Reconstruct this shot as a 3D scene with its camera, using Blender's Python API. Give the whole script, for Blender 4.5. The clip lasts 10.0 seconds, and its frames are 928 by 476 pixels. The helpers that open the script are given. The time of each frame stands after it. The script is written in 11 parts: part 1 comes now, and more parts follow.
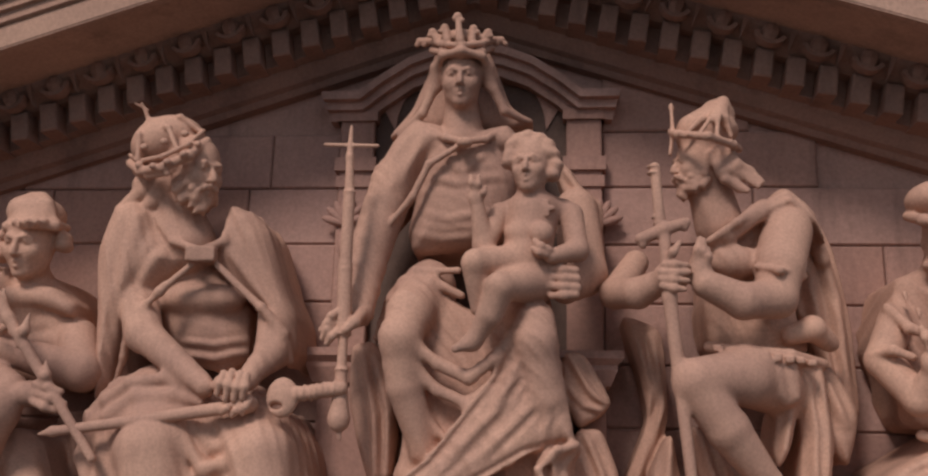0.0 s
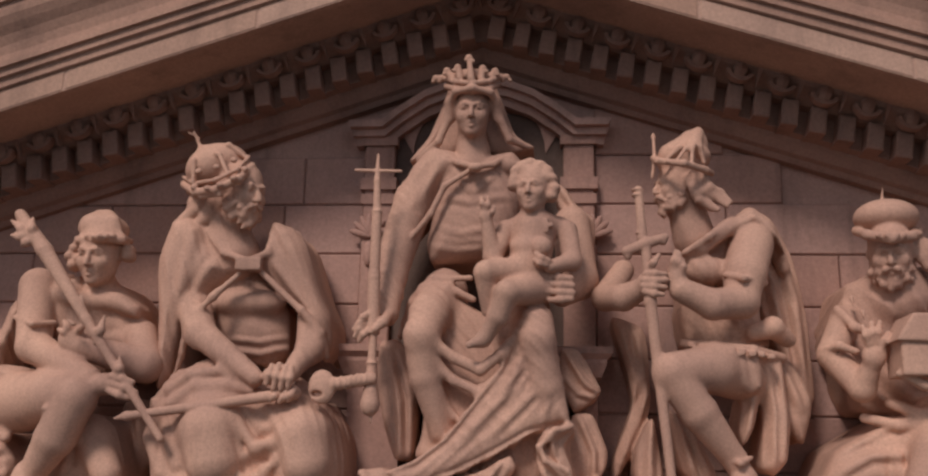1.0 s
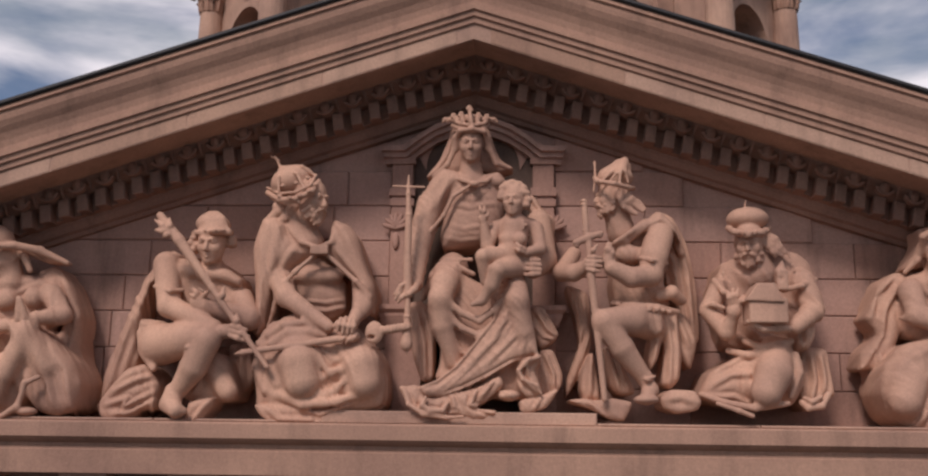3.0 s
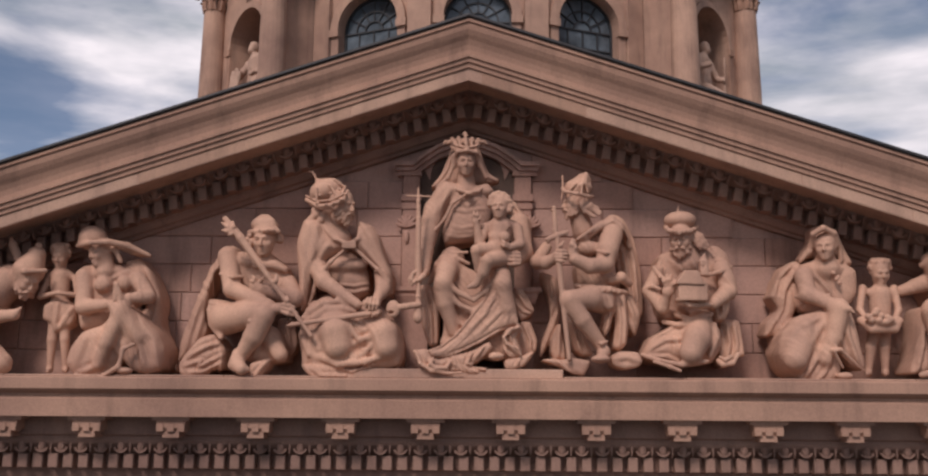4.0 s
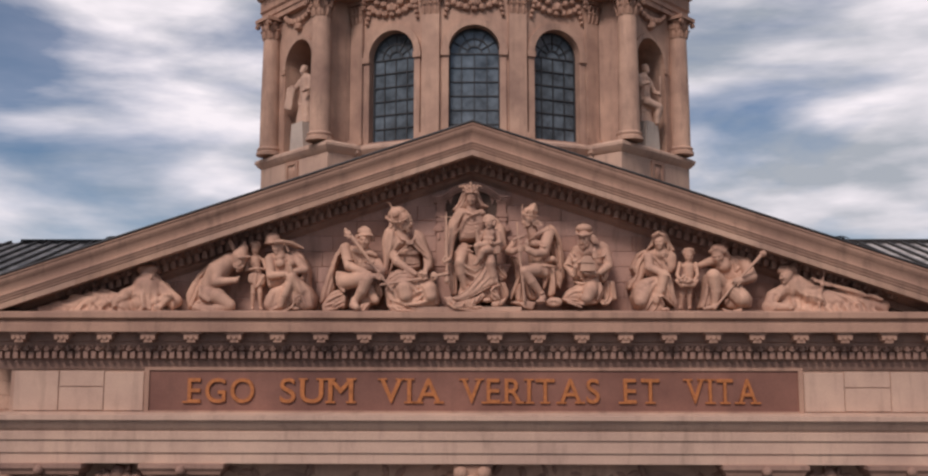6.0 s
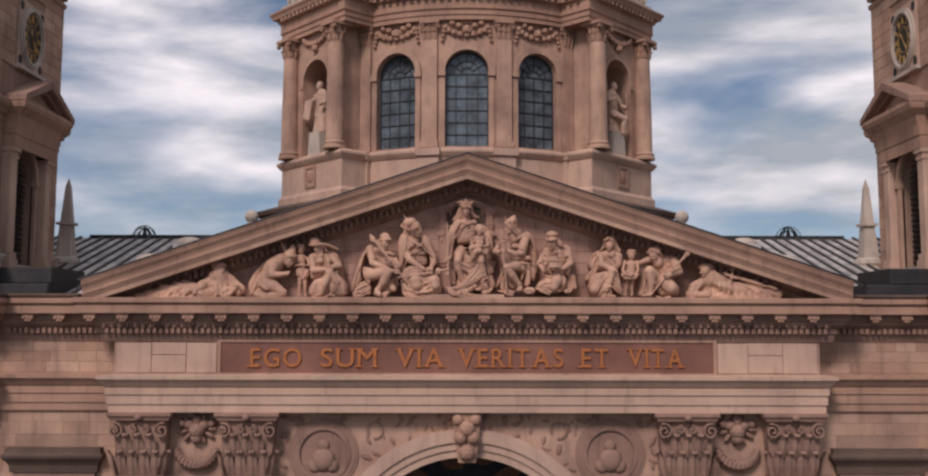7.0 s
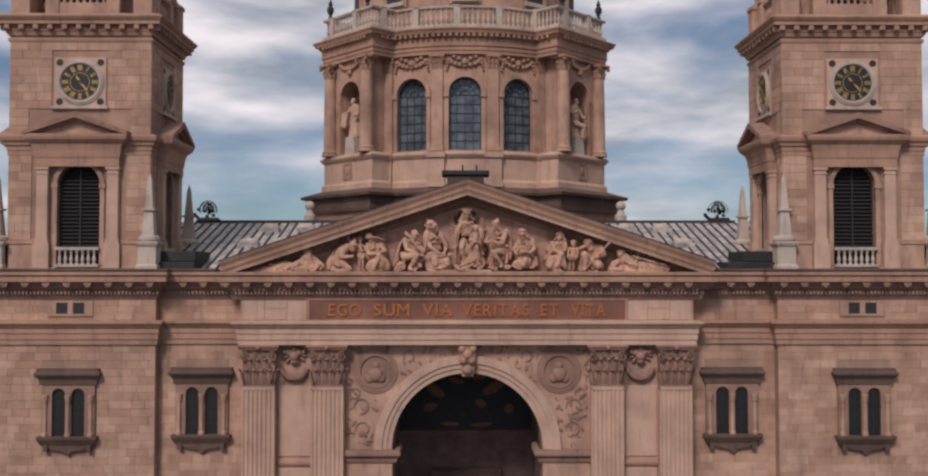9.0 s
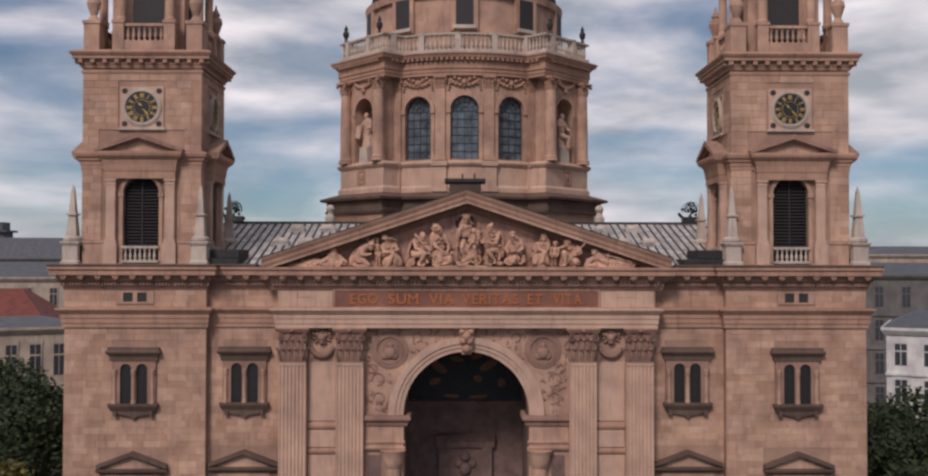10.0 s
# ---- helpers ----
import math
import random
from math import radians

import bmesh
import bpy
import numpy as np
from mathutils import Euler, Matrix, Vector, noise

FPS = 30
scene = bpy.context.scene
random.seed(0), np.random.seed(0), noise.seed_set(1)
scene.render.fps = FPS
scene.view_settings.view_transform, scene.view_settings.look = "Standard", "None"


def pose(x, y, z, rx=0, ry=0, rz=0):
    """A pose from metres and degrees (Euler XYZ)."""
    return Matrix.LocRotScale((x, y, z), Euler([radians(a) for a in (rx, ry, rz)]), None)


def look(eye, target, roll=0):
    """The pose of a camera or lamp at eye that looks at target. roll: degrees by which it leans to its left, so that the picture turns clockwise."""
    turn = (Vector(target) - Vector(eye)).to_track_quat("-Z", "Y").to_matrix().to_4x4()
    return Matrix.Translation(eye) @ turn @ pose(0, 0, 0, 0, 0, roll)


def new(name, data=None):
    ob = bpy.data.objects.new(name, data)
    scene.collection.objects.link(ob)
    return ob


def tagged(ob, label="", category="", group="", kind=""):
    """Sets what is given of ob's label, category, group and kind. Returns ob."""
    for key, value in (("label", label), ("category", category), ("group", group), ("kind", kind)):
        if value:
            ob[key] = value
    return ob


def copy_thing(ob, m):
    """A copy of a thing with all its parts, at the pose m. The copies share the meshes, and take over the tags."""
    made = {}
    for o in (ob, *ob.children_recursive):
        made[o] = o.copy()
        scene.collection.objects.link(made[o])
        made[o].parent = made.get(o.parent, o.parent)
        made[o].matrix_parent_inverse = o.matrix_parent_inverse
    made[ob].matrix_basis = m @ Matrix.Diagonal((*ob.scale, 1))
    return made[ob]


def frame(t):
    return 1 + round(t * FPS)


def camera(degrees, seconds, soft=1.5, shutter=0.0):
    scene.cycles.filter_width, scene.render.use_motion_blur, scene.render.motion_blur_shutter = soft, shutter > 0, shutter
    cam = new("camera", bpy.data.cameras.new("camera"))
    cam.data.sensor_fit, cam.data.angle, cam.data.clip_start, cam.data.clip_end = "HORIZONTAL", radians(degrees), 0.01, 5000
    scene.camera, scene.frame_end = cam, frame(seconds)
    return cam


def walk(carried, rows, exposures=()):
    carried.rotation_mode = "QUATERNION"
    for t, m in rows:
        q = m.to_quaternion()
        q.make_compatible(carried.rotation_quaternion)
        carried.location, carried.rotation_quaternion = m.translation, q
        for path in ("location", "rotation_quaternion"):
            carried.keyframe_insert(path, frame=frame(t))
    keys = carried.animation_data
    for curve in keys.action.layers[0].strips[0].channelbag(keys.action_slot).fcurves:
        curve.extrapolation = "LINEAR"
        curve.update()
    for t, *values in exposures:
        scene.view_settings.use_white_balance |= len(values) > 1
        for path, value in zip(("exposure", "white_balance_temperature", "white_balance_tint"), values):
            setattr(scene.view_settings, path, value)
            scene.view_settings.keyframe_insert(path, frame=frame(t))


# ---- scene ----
cam = camera(51.7, 10.0, soft=2.3)
PATH = [
    (0, (0.56, -6.489, 29.063), (0.378, -4.556, 29.546), 1.4),
    (0.5, (0.545, -6.921, 29.019), (0.37, -4.988, 29.5), 1.3),
    (1, (0.562, -7.471, 28.933), (0.382, -5.537, 29.409), 1.3),
    (1.5, (0.530, -8.089, 28.821), (0.363, -6.152, 29.288), 1.4),
    (2, (0.503, -8.862, 28.717), (0.357, -6.921, 29.167), 1.3),
    (2.5, (0.421, -9.724, 28.597), (0.307, -7.775, 29.024), 1.0),
    (4, (0.210, -13.765, 28.164), (0.170, -11.797, 28.516), 0.4),
    (4.5, (0.245, -15.922, 27.982), (0.207, -13.949, 28.308), 0.3),
    (5, (0.299, -18.902, 27.727), (0.255, -16.925, 28.024), 0.4),
    (5.5, (0.223, -22.183, 27.537), (0.183, -20.202, 27.805), 0.3),
    (6.8, (-0.037, -32.023, 27.414), (-0.041, -30.034, 27.62), -0.0),
    (7, (-0.061, -33.678, 27.417), (-0.064, -31.687, 27.612), 0.1),
    (7.5, (-0.027, -37.826, 27.651), (-0.026, -35.832, 27.807), 0.0),
    (8, (-0.07, -42.448, 27.974), (-0.073, -40.452, 28.1), 0.1),
    (8.5, (-0.344, -47.074, 28.343), (-0.341, -45.076, 28.434), 0.1),
    (9, (-0.526, -52.007, 28.586), (-0.513, -50.008, 28.656), 0.0),
    (9.5, (-0.593, -56.953, 28.79), (-0.577, -54.954, 28.848), 0.1),
    (10, (-0.677, -62.221, 29.005), (-0.661, -60.222, 29.052), 0.1),
]
walk(cam, [(t, look(eye, target, roll)) for t, eye, target, roll in PATH],
     exposures=((0, 0.20, 6400, 20), (2.5, 0.29, 6400, 20), (5.5, 0.34, 6400, 19), (8.5, 0.24, 6400, 19), (10, 0.22, 6400, 19)))

# ---- world and sun ----
def nodes_of(tree):
    return tree.nodes, tree.links


world = bpy.data.worlds.new("world")
scene.world = world
world.use_nodes = True
wn, wl = nodes_of(world.node_tree)
sky = wn.new("ShaderNodeTexSky")
sky.sky_type, sky.sun_disc = "NISHITA", False
sky.sun_elevation, sky.sun_rotation = radians(43), radians(203)
sky.altitude, sky.air_density, sky.dust_density, sky.ozone_density = 100, 1.0, 0.4, 3.0
coord = wn.new("ShaderNodeTexCoord")
stretch = wn.new("ShaderNodeMapping")
stretch.inputs["Scale"].default_value = (1.0, 1.0, 3.7)
stretch.inputs["Location"].default_value = (0.35, 0.1, 0.62)
wl.new(coord.outputs["Generated"], stretch.inputs[0])
cl1 = wn.new("ShaderNodeTexNoise")
cl1.inputs["Scale"].default_value, cl1.inputs["Detail"].default_value, cl1.inputs["Roughness"].default_value = 2.7, 6, 0.52
cl1.inputs["Distortion"].default_value = 0.35
wl.new(stretch.outputs[0], cl1.inputs[0])
cl2 = wn.new("ShaderNodeTexNoise")
cl2.inputs["Scale"].default_value, cl2.inputs["Detail"].default_value = 5.5, 5
wl.new(stretch.outputs[0], cl2.inputs[0])
cover = wn.new("ShaderNodeValToRGB")
cover.color_ramp.elements[0].position, cover.color_ramp.elements[0].color = 0.37, (0.16, 0.16, 0.16, 1)
cover.color_ramp.elements[1].position, cover.color_ramp.elements[1].color = 0.56, (1, 1, 1, 1)
sep = wn.new("ShaderNodeSeparateXYZ")
wl.new(coord.outputs["Generated"], sep.inputs[0])
drift = wn.new("ShaderNodeMath")
drift.operation = "MULTIPLY_ADD"
drift.inputs[1].default_value = -0.085
wl.new(sep.outputs[0], drift.inputs[0])
wl.new(cl1.outputs[0], drift.inputs[2])
wl.new(drift.outputs[0], cover.inputs[0])
tone = wn.new("ShaderNodeValToRGB")
tone.color_ramp.elements[0].position, tone.color_ramp.elements[0].color = 0.36, (3.9, 4.35, 4.6, 1)
tone.color_ramp.elements[1].position, tone.color_ramp.elements[1].color = 0.64, (9.2, 8.9, 8.8, 1)
tilt = wn.new("ShaderNodeMath")
tilt.operation = "MULTIPLY_ADD"
tilt.inputs[1].default_value = -0.05
wl.new(sep.outputs[0], tilt.inputs[0])
wl.new(cl2.outputs[0], tilt.inputs[2])
wl.new(tilt.outputs[0], tone.inputs[0])
skymix = wn.new("ShaderNodeMix")
skymix.data_type = "RGBA"
wl.new(cover.outputs[0], skymix.inputs[0])
deep = wn.new("ShaderNodeMix")
deep.data_type, deep.blend_type = "RGBA", "MULTIPLY"
deep.inputs[0].default_value = 1.0
deep.inputs[7].default_value = (0.43, 0.55, 0.60, 1)
wl.new(sky.outputs[0], deep.inputs[6])
wl.new(deep.outputs[2], skymix.inputs[6])
wl.new(tone.outputs[0], skymix.inputs[7])
back = wn["Background"]
back.inputs[1].default_value = 0.08
wl.new(skymix.outputs[2], back.inputs[0])

sun = new("sun", bpy.data.lights.new("sun", "SUN"))
sun.data.energy, sun.data.angle, sun.data.color = 1.75, radians(14), (1.0, 0.9, 0.82)
sun.matrix_world = look((-15, -36, 37), (0, 0, 0))


# ---- materials ----
def ramp(n, a, b, p0=0.3, p1=0.7):
    r = n.new("ShaderNodeValToRGB")
    r.color_ramp.elements[0].position, r.color_ramp.elements[0].color = p0, (*a, 1)
    r.color_ramp.elements[1].position, r.color_ramp.elements[1].color = p1, (*b, 1)
    return r


def mixer(n, l, kind, fac, a, b):
    m = n.new("ShaderNodeMix")
    m.data_type, m.blend_type = "RGBA", kind
    for sock, v in ((m.inputs[0], fac), (m.inputs[6], a), (m.inputs[7], b)):
        if hasattr(v, "is_linked"):
            l.new(v, sock)
        elif isinstance(v, tuple):
            sock.default_value = (*v, 1)
        else:
            sock.default_value = v
    return m.outputs[2]


def noise_node(n, l, vec, scale, detail=5, rough=0.55):
    t = n.new("ShaderNodeTexNoise")
    t.inputs["Scale"].default_value, t.inputs["Detail"].default_value, t.inputs["Roughness"].default_value = scale, detail, rough
    l.new(vec, t.inputs[0])
    return t.outputs[0]


def stone(name, col, vary=0.25, patch=0.6, stain=0.35, rough=0.85, bump=0.35, grain=38.0, stains=(0.045, 0.032, 0.028), island=False, tones=0.0):
    m = bpy.data.materials.new(name)
    m.use_nodes = True
    n, l = nodes_of(m.node_tree)
    b = n["Principled BSDF"]
    geo = n.new("ShaderNodeNewGeometry")
    pos = geo.outputs["Position"]
    lo = tuple(c * (1 - vary) for c in col)
    hi = tuple(min(1, c * (1 + vary * k)) for c, k in zip(col, (1.0, 1.12, 0.85)))
    big = ramp(n, lo, hi)
    l.new(noise_node(n, l, pos, patch), big.inputs[0])
    fine = ramp(n, (0.80, 0.80, 0.80), (1.12, 1.12, 1.12), 0.25, 0.75)
    l.new(noise_node(n, l, pos, grain, 6, 0.65), fine.inputs[0])
    c = mixer(n, l, "MULTIPLY", 1.0, big.outputs[0], fine.outputs[0])
    if tones:
        if island:
            rnd = geo.outputs["Random Per Island"]
        else:
            rnd = n.new("ShaderNodeObjectInfo").outputs["Random"]
        tr = ramp(n, tuple((1 - tones) * k for k in (1.0, 0.95, 0.92)), tuple((1 + tones) * k for k in (1.0, 1.02, 1.04)), 0.0, 1.0)
        l.new(rnd, tr.inputs[0])
        c = mixer(n, l, "MULTIPLY", 1.0, c, tr.outputs[0])
    # rain streaks and soot with a shape of their own
    mp = n.new("ShaderNodeMapping")
    mp.inputs["Scale"].default_value = (2.2, 2.2, 0.35)
    l.new(pos, mp.inputs[0])
    st = ramp(n, (0, 0, 0), (1, 1, 1), 0.52, 0.74)
    l.new(noise_node(n, l, mp.outputs[0], 1.3, 7, 0.62), st.inputs[0])
    k = n.new("ShaderNodeMath")
    k.operation = "MULTIPLY"
    k.inputs[1].default_value = stain
    l.new(st.outputs[0], k.inputs[0])
    c = mixer(n, l, "MIX", k.outputs[0], c, stains)
    l.new(c, b.inputs["Base Color"])
    b.inputs["Roughness"].default_value = rough
    b.inputs["Specular IOR Level"].default_value = 0.25
    bp = n.new("ShaderNodeBump")
    bp.inputs["Strength"].default_value, bp.inputs["Distance"].default_value = bump, 0.02
    l.new(noise_node(n, l, pos, grain * 0.6, 8, 0.7), bp.inputs["Height"])
    l.new(bp.outputs[0], b.inputs["Normal"])
    return m


def plain(name, col, rough=0.5, metal=0.0, vary=0.2, scale=4.0, bump=0.1):
    m = bpy.data.materials.new(name)
    m.use_nodes = True
    n, l = nodes_of(m.node_tree)
    b = n["Principled BSDF"]
    pos = n.new("ShaderNodeNewGeometry").outputs["Position"]
    r = ramp(n, tuple(c * (1 - vary) for c in col), tuple(min(1, c * (1 + vary)) for c in col))
    l.new(noise_node(n, l, pos, scale, 6, 0.6), r.inputs[0])
    l.new(r.outputs[0], b.inputs["Base Color"])
    b.inputs["Roughness"].default_value, b.inputs["Metallic"].default_value = rough, metal
    bp = n.new("ShaderNodeBump")
    bp.inputs["Strength"].default_value, bp.inputs["Distance"].default_value = bump, 0.02
    l.new(noise_node(n, l, pos, scale * 6, 5, 0.6), bp.inputs["Height"])
    l.new(bp.outputs[0], b.inputs["Normal"])
    return m


SAND = (0.445, 0.277, 0.212)
M_STONE = stone("sandstone", SAND, vary=0.3, stain=0.38)
M_BLOCK = stone("sandstone_blocks", (0.455, 0.285, 0.212), vary=0.26, stain=0.34, tones=0.13)
M_BLOCKI = stone("sandstone_blocks_joined", (0.455, 0.285, 0.212), vary=0.26, stain=0.34, tones=0.13, island=True)
M_TYMP = stone("tympanum_stone", (0.44, 0.268, 0.215), vary=0.2, stain=0.5, tones=0.07)
M_JOINT = stone("mortar", (0.36, 0.225, 0.17), stain=0.25)
M_TRIM = stone("moulding_stone", (0.41, 0.243, 0.178), stain=0.42, vary=0.2)
# sooty mouldings; on the throne niche's back the dark stands for shade
M_DARKTRIM = stone("soot_and_shade_dark_stone", (0.13, 0.085, 0.068), stain=0.5, vary=0.25)
M_SOOT = stone("soot_reddened_moulding", (0.31, 0.186, 0.146), stain=0.45, vary=0.25)
M_LIGHT = stone("cleaned_pale_sandstone", (0.54, 0.36, 0.278), stain=0.28, vary=0.16)
M_STATUE = stone("statue_sandstone", (0.54, 0.322, 0.236), vary=0.24, stain=0.32, patch=1.1, grain=55, bump=0.22)
M_PALE = stone("pale_limestone", (0.50, 0.415, 0.36), vary=0.2, stain=0.45)
M_RED = stone("red_marble", (0.22, 0.10, 0.076), vary=0.3, stain=0.2, rough=0.5)
M_GOLD = plain("gilded_bronze_letters", (0.43, 0.15, 0.045), 0.65, 0.2, 0.25, 9)
M_LEAD = plain("dark_lead", (0.03, 0.028, 0.028), 0.6, 0.2, 0.4, 2)
M_ROOF = plain("zinc_roof_sheet", (0.40, 0.37, 0.35), 0.6, 0.1, 0.6, 1.6)
M_SEAM = plain("roof_seam", (0.045, 0.042, 0.04), 0.6, 0.2, 0.3, 2)
M_IRON = plain("black_iron", (0.02, 0.02, 0.02), 0.5, 0.7)
# louvre wood; elsewhere a dark colour standing for shade in holes and openings
M_LOUVRE = plain("louvre_wood_and_opening_shade", (0.028, 0.024, 0.026), 0.7)
M_DIAL = plain("black_clock_dial", (0.018, 0.017, 0.017), 0.4)
M_GILT = plain("clock_gilding", (0.62, 0.40, 0.14), 0.4, 0.5)
M_GLASS = plain("leaded_window_glass", (0.10, 0.125, 0.145), 0.12, 0.0, 0.6, 1.2, 0.05)
M_BAR = plain("window_bars", (0.03, 0.032, 0.035), 0.6)
# sandstone darkened to carry the shade inside the portal
M_DARK = plain("recess_shade_stone", (0.17, 0.11, 0.095), 0.85, 0, 0.3, 1.5)
M_MOSAIC = plain("dark_blue_mosaic", (0.018, 0.02, 0.03), 0.6, 0, 0.5, 3)
M_MOSGOLD = plain("gold_mosaic", (0.22, 0.11, 0.055), 0.6, 0.2, 0.4, 6)


# ---- mesh helpers ----
def part(name, bm, material, parent=None, label="", m=None, smooth=False, kind=""):
    if m is not None:
        bmesh.ops.transform(bm, matrix=m, verts=bm.verts)
    bmesh.ops.recalc_face_normals(bm, faces=bm.faces)
    me = bpy.data.meshes.new(name)
    bm.to_mesh(me)
    bm.free()
    me.materials.append(material)
    if smooth:
        me.shade_smooth()
    ob = new(name, me)
    if parent is not None:
        ob.parent = parent
    if label or kind:
        tagged(ob, label, kind=kind)
    return ob


def thing(name, label, category, x=0, y=0, z=0, group="", kind=""):
    ob = new(name)
    ob.empty_display_size = 0.2
    ob.matrix_world = pose(x, y, z)
    return tagged(ob, label, category, group, kind)


def B():
    return bmesh.new()


def box(bm, x0, x1, y0, y1, z0, z1):
    v = [bm.verts.new(p) for p in ((x0, y0, z0), (x1, y0, z0), (x1, y1, z0), (x0, y1, z0), (x0, y0, z1), (x1, y0, z1), (x1, y1, z1), (x0, y1, z1))]
    for f in ((0, 1, 5, 4), (1, 2, 6, 5), (2, 3, 7, 6), (3, 0, 4, 7), (4, 5, 6, 7), (3, 2, 1, 0)):
        bm.faces.new([v[i] for i in f])
    return bm


def chamfer_box(bm, x0, x1, y0, y1, z0, z1, c=0.02):
    """A block whose front (low y) edges are cut off."""
    a = [bm.verts.new(p) for p in ((x0, y1, z0), (x1, y1, z0), (x1, y1, z1), (x0, y1, z1))]
    b = [bm.verts.new(p) for p in ((x0, y0 + c, z0), (x1, y0 + c, z0), (x1, y0 + c, z1), (x0, y0 + c, z1))]
    d = [bm.verts.new(p) for p in ((x0 + c, y0, z0 + c), (x1 - c, y0, z0 + c), (x1 - c, y0, z1 - c), (x0 + c, y0, z1 - c))]
    for u, w in ((a, b), (b, d)):
        for i in range(4):
            bm.faces.new((u[i], u[(i + 1) % 4], w[(i + 1) % 4], w[i]))
    bm.faces.new(d)
    bm.faces.new(a[::-1])
    return bm


def prism(bm, pts, y0, y1):
    """A polygon in x, z drawn out along y."""
    a = [bm.verts.new((x, y0, z)) for x, z in pts]
    b = [bm.verts.new((x, y1, z)) for x, z in pts]
    n = len(pts)
    for i in range(n):
        bm.faces.new((a[i], a[(i + 1) % n], b[(i + 1) % n], b[i]))
    bm.faces.new(a)
    bm.faces.new(b[::-1])
    return bm


def sweep(bm, prof, path, closed=False):
    """A closed profile (outward, z) carried along a plan path; outward is the right-hand side of the way."""
    n = len(path)
    rows = []
    for i in range(n):
        ns = []
        for j in ((i - 1, i), (i, i + 1)):
            if closed or (0 <= j[0] and j[1] < n):
                p, q = path[j[0] % n], path[j[1] % n]
                dx, dy = q[0] - p[0], q[1] - p[1]
                d = math.hypot(dx, dy)
                ns.append((dy / d, -dx / d))
        if len(ns) == 1:
            mx, my = ns[0]
        else:
            dot = ns[0][0] * ns[1][0] + ns[0][1] * ns[1][1]
            mx, my = (ns[0][0] + ns[1][0]) / (1 + dot), (ns[0][1] + ns[1][1]) / (1 + dot)
        rows.append([bm.verts.new((path[i][0] + mx * o, path[i][1] + my * o, z)) for o, z in prof])
    k = len(prof)
    for i in range(n if closed else n - 1):
        r, q = rows[i], rows[(i + 1) % n]
        for j in range(k):
            bm.faces.new((r[j], r[(j + 1) % k], q[(j + 1) % k], q[j]))
    if not closed:
        bm.faces.new(rows[0])
        bm.faces.new(rows[-1][::-1])
    return bm


def lathe(bm, prof, n=16, x=0, y=0, a0=0.0, a1=2 * math.pi):
    """prof: (radius, z) from bottom to top, turned about a vertical axis."""
    full = abs(a1 - a0 - 2 * math.pi) < 1e-6
    steps = n if full else n + 1
    rows = [[bm.verts.new((x + r * math.cos(a0 + (a1 - a0) * i / n), y + r * math.sin(a0 + (a1 - a0) * i / n), z)) for i in range(steps)] for r, z in prof]
    for a, b in zip(rows, rows[1:]):
        for i in range(n):
            bm.faces.new((a[i], a[(i + 1) % steps], b[(i + 1) % steps], b[i]))
    if full:
        bm.faces.new(rows[0][::-1])
        bm.faces.new(rows[-1])
    return bm


def arc(cx, cz, r, a0=180, a1=0, n=16):
    return [(cx + r * math.cos(radians(a0 + (a1 - a0) * i / n)), cz + r * math.sin(radians(a0 + (a1 - a0) * i / n))) for i in range(n + 1)]


def band(bm, inner, outer, y0, y1):
    """A strip between two lines of x, z points, drawn out along y."""
    n = len(inner)
    q = [[bm.verts.new((x, y, z)) for x, z in line] for y in (y0, y1) for line in (inner, outer)]
    for i in range(n - 1):
        for a, b in ((0, 1), (1, 3), (3, 2), (2, 0)):
            bm.faces.new((q[a][i], q[a][i + 1], q[b][i + 1], q[b][i]))
    bm.faces.new((q[0][0], q[1][0], q[3][0], q[2][0]))
    bm.faces.new((q[0][-1], q[1][-1], q[3][-1], q[2][-1]))
    return bm


def wall_panel(bm, x0, x1, z0, z1, y0, y1, openings):
    """openings: (centre, width, bottom, springing, arched), side by side."""
    at = x0
    for cx, w, zb, zs, arched in sorted(openings):
        a, b = cx - w / 2, cx + w / 2
        if a > at + 1e-4:
            box(bm, at, a, y0, y1, z0, z1)
        if zb > z0 + 1e-4:
            box(bm, a, b, y0, y1, z0, zb)
        if arched:
            lo = arc(cx, zs, w / 2)
            band(bm, lo, [(x, z1) for x, _ in lo], y0, y1)
        elif zs < z1 - 1e-4:
            box(bm, a, b, y0, y1, zs, z1)
        at = b
    if at < x1 - 1e-4:
        box(bm, at, x1, y0, y1, z0, z1)
    return bm


BLOCKS = {}


def block_mesh(w, h, mat, proud=0.03, c=0.012):
    key = (round(w, 2), round(h, 3), mat.name, proud)
    if key not in BLOCKS:
        bm = chamfer_box(B(), -w / 2 + 0.004, w / 2 - 0.004, -proud, 0.06, 0.004, h - 0.004, c)
        bmesh.ops.recalc_face_normals(bm, faces=bm.faces)
        me = bpy.data.meshes.new("ashlar")
        bm.to_mesh(me)
        bm.free()
        me.materials.append(mat)
        BLOCKS[key] = me
    return BLOCKS[key]


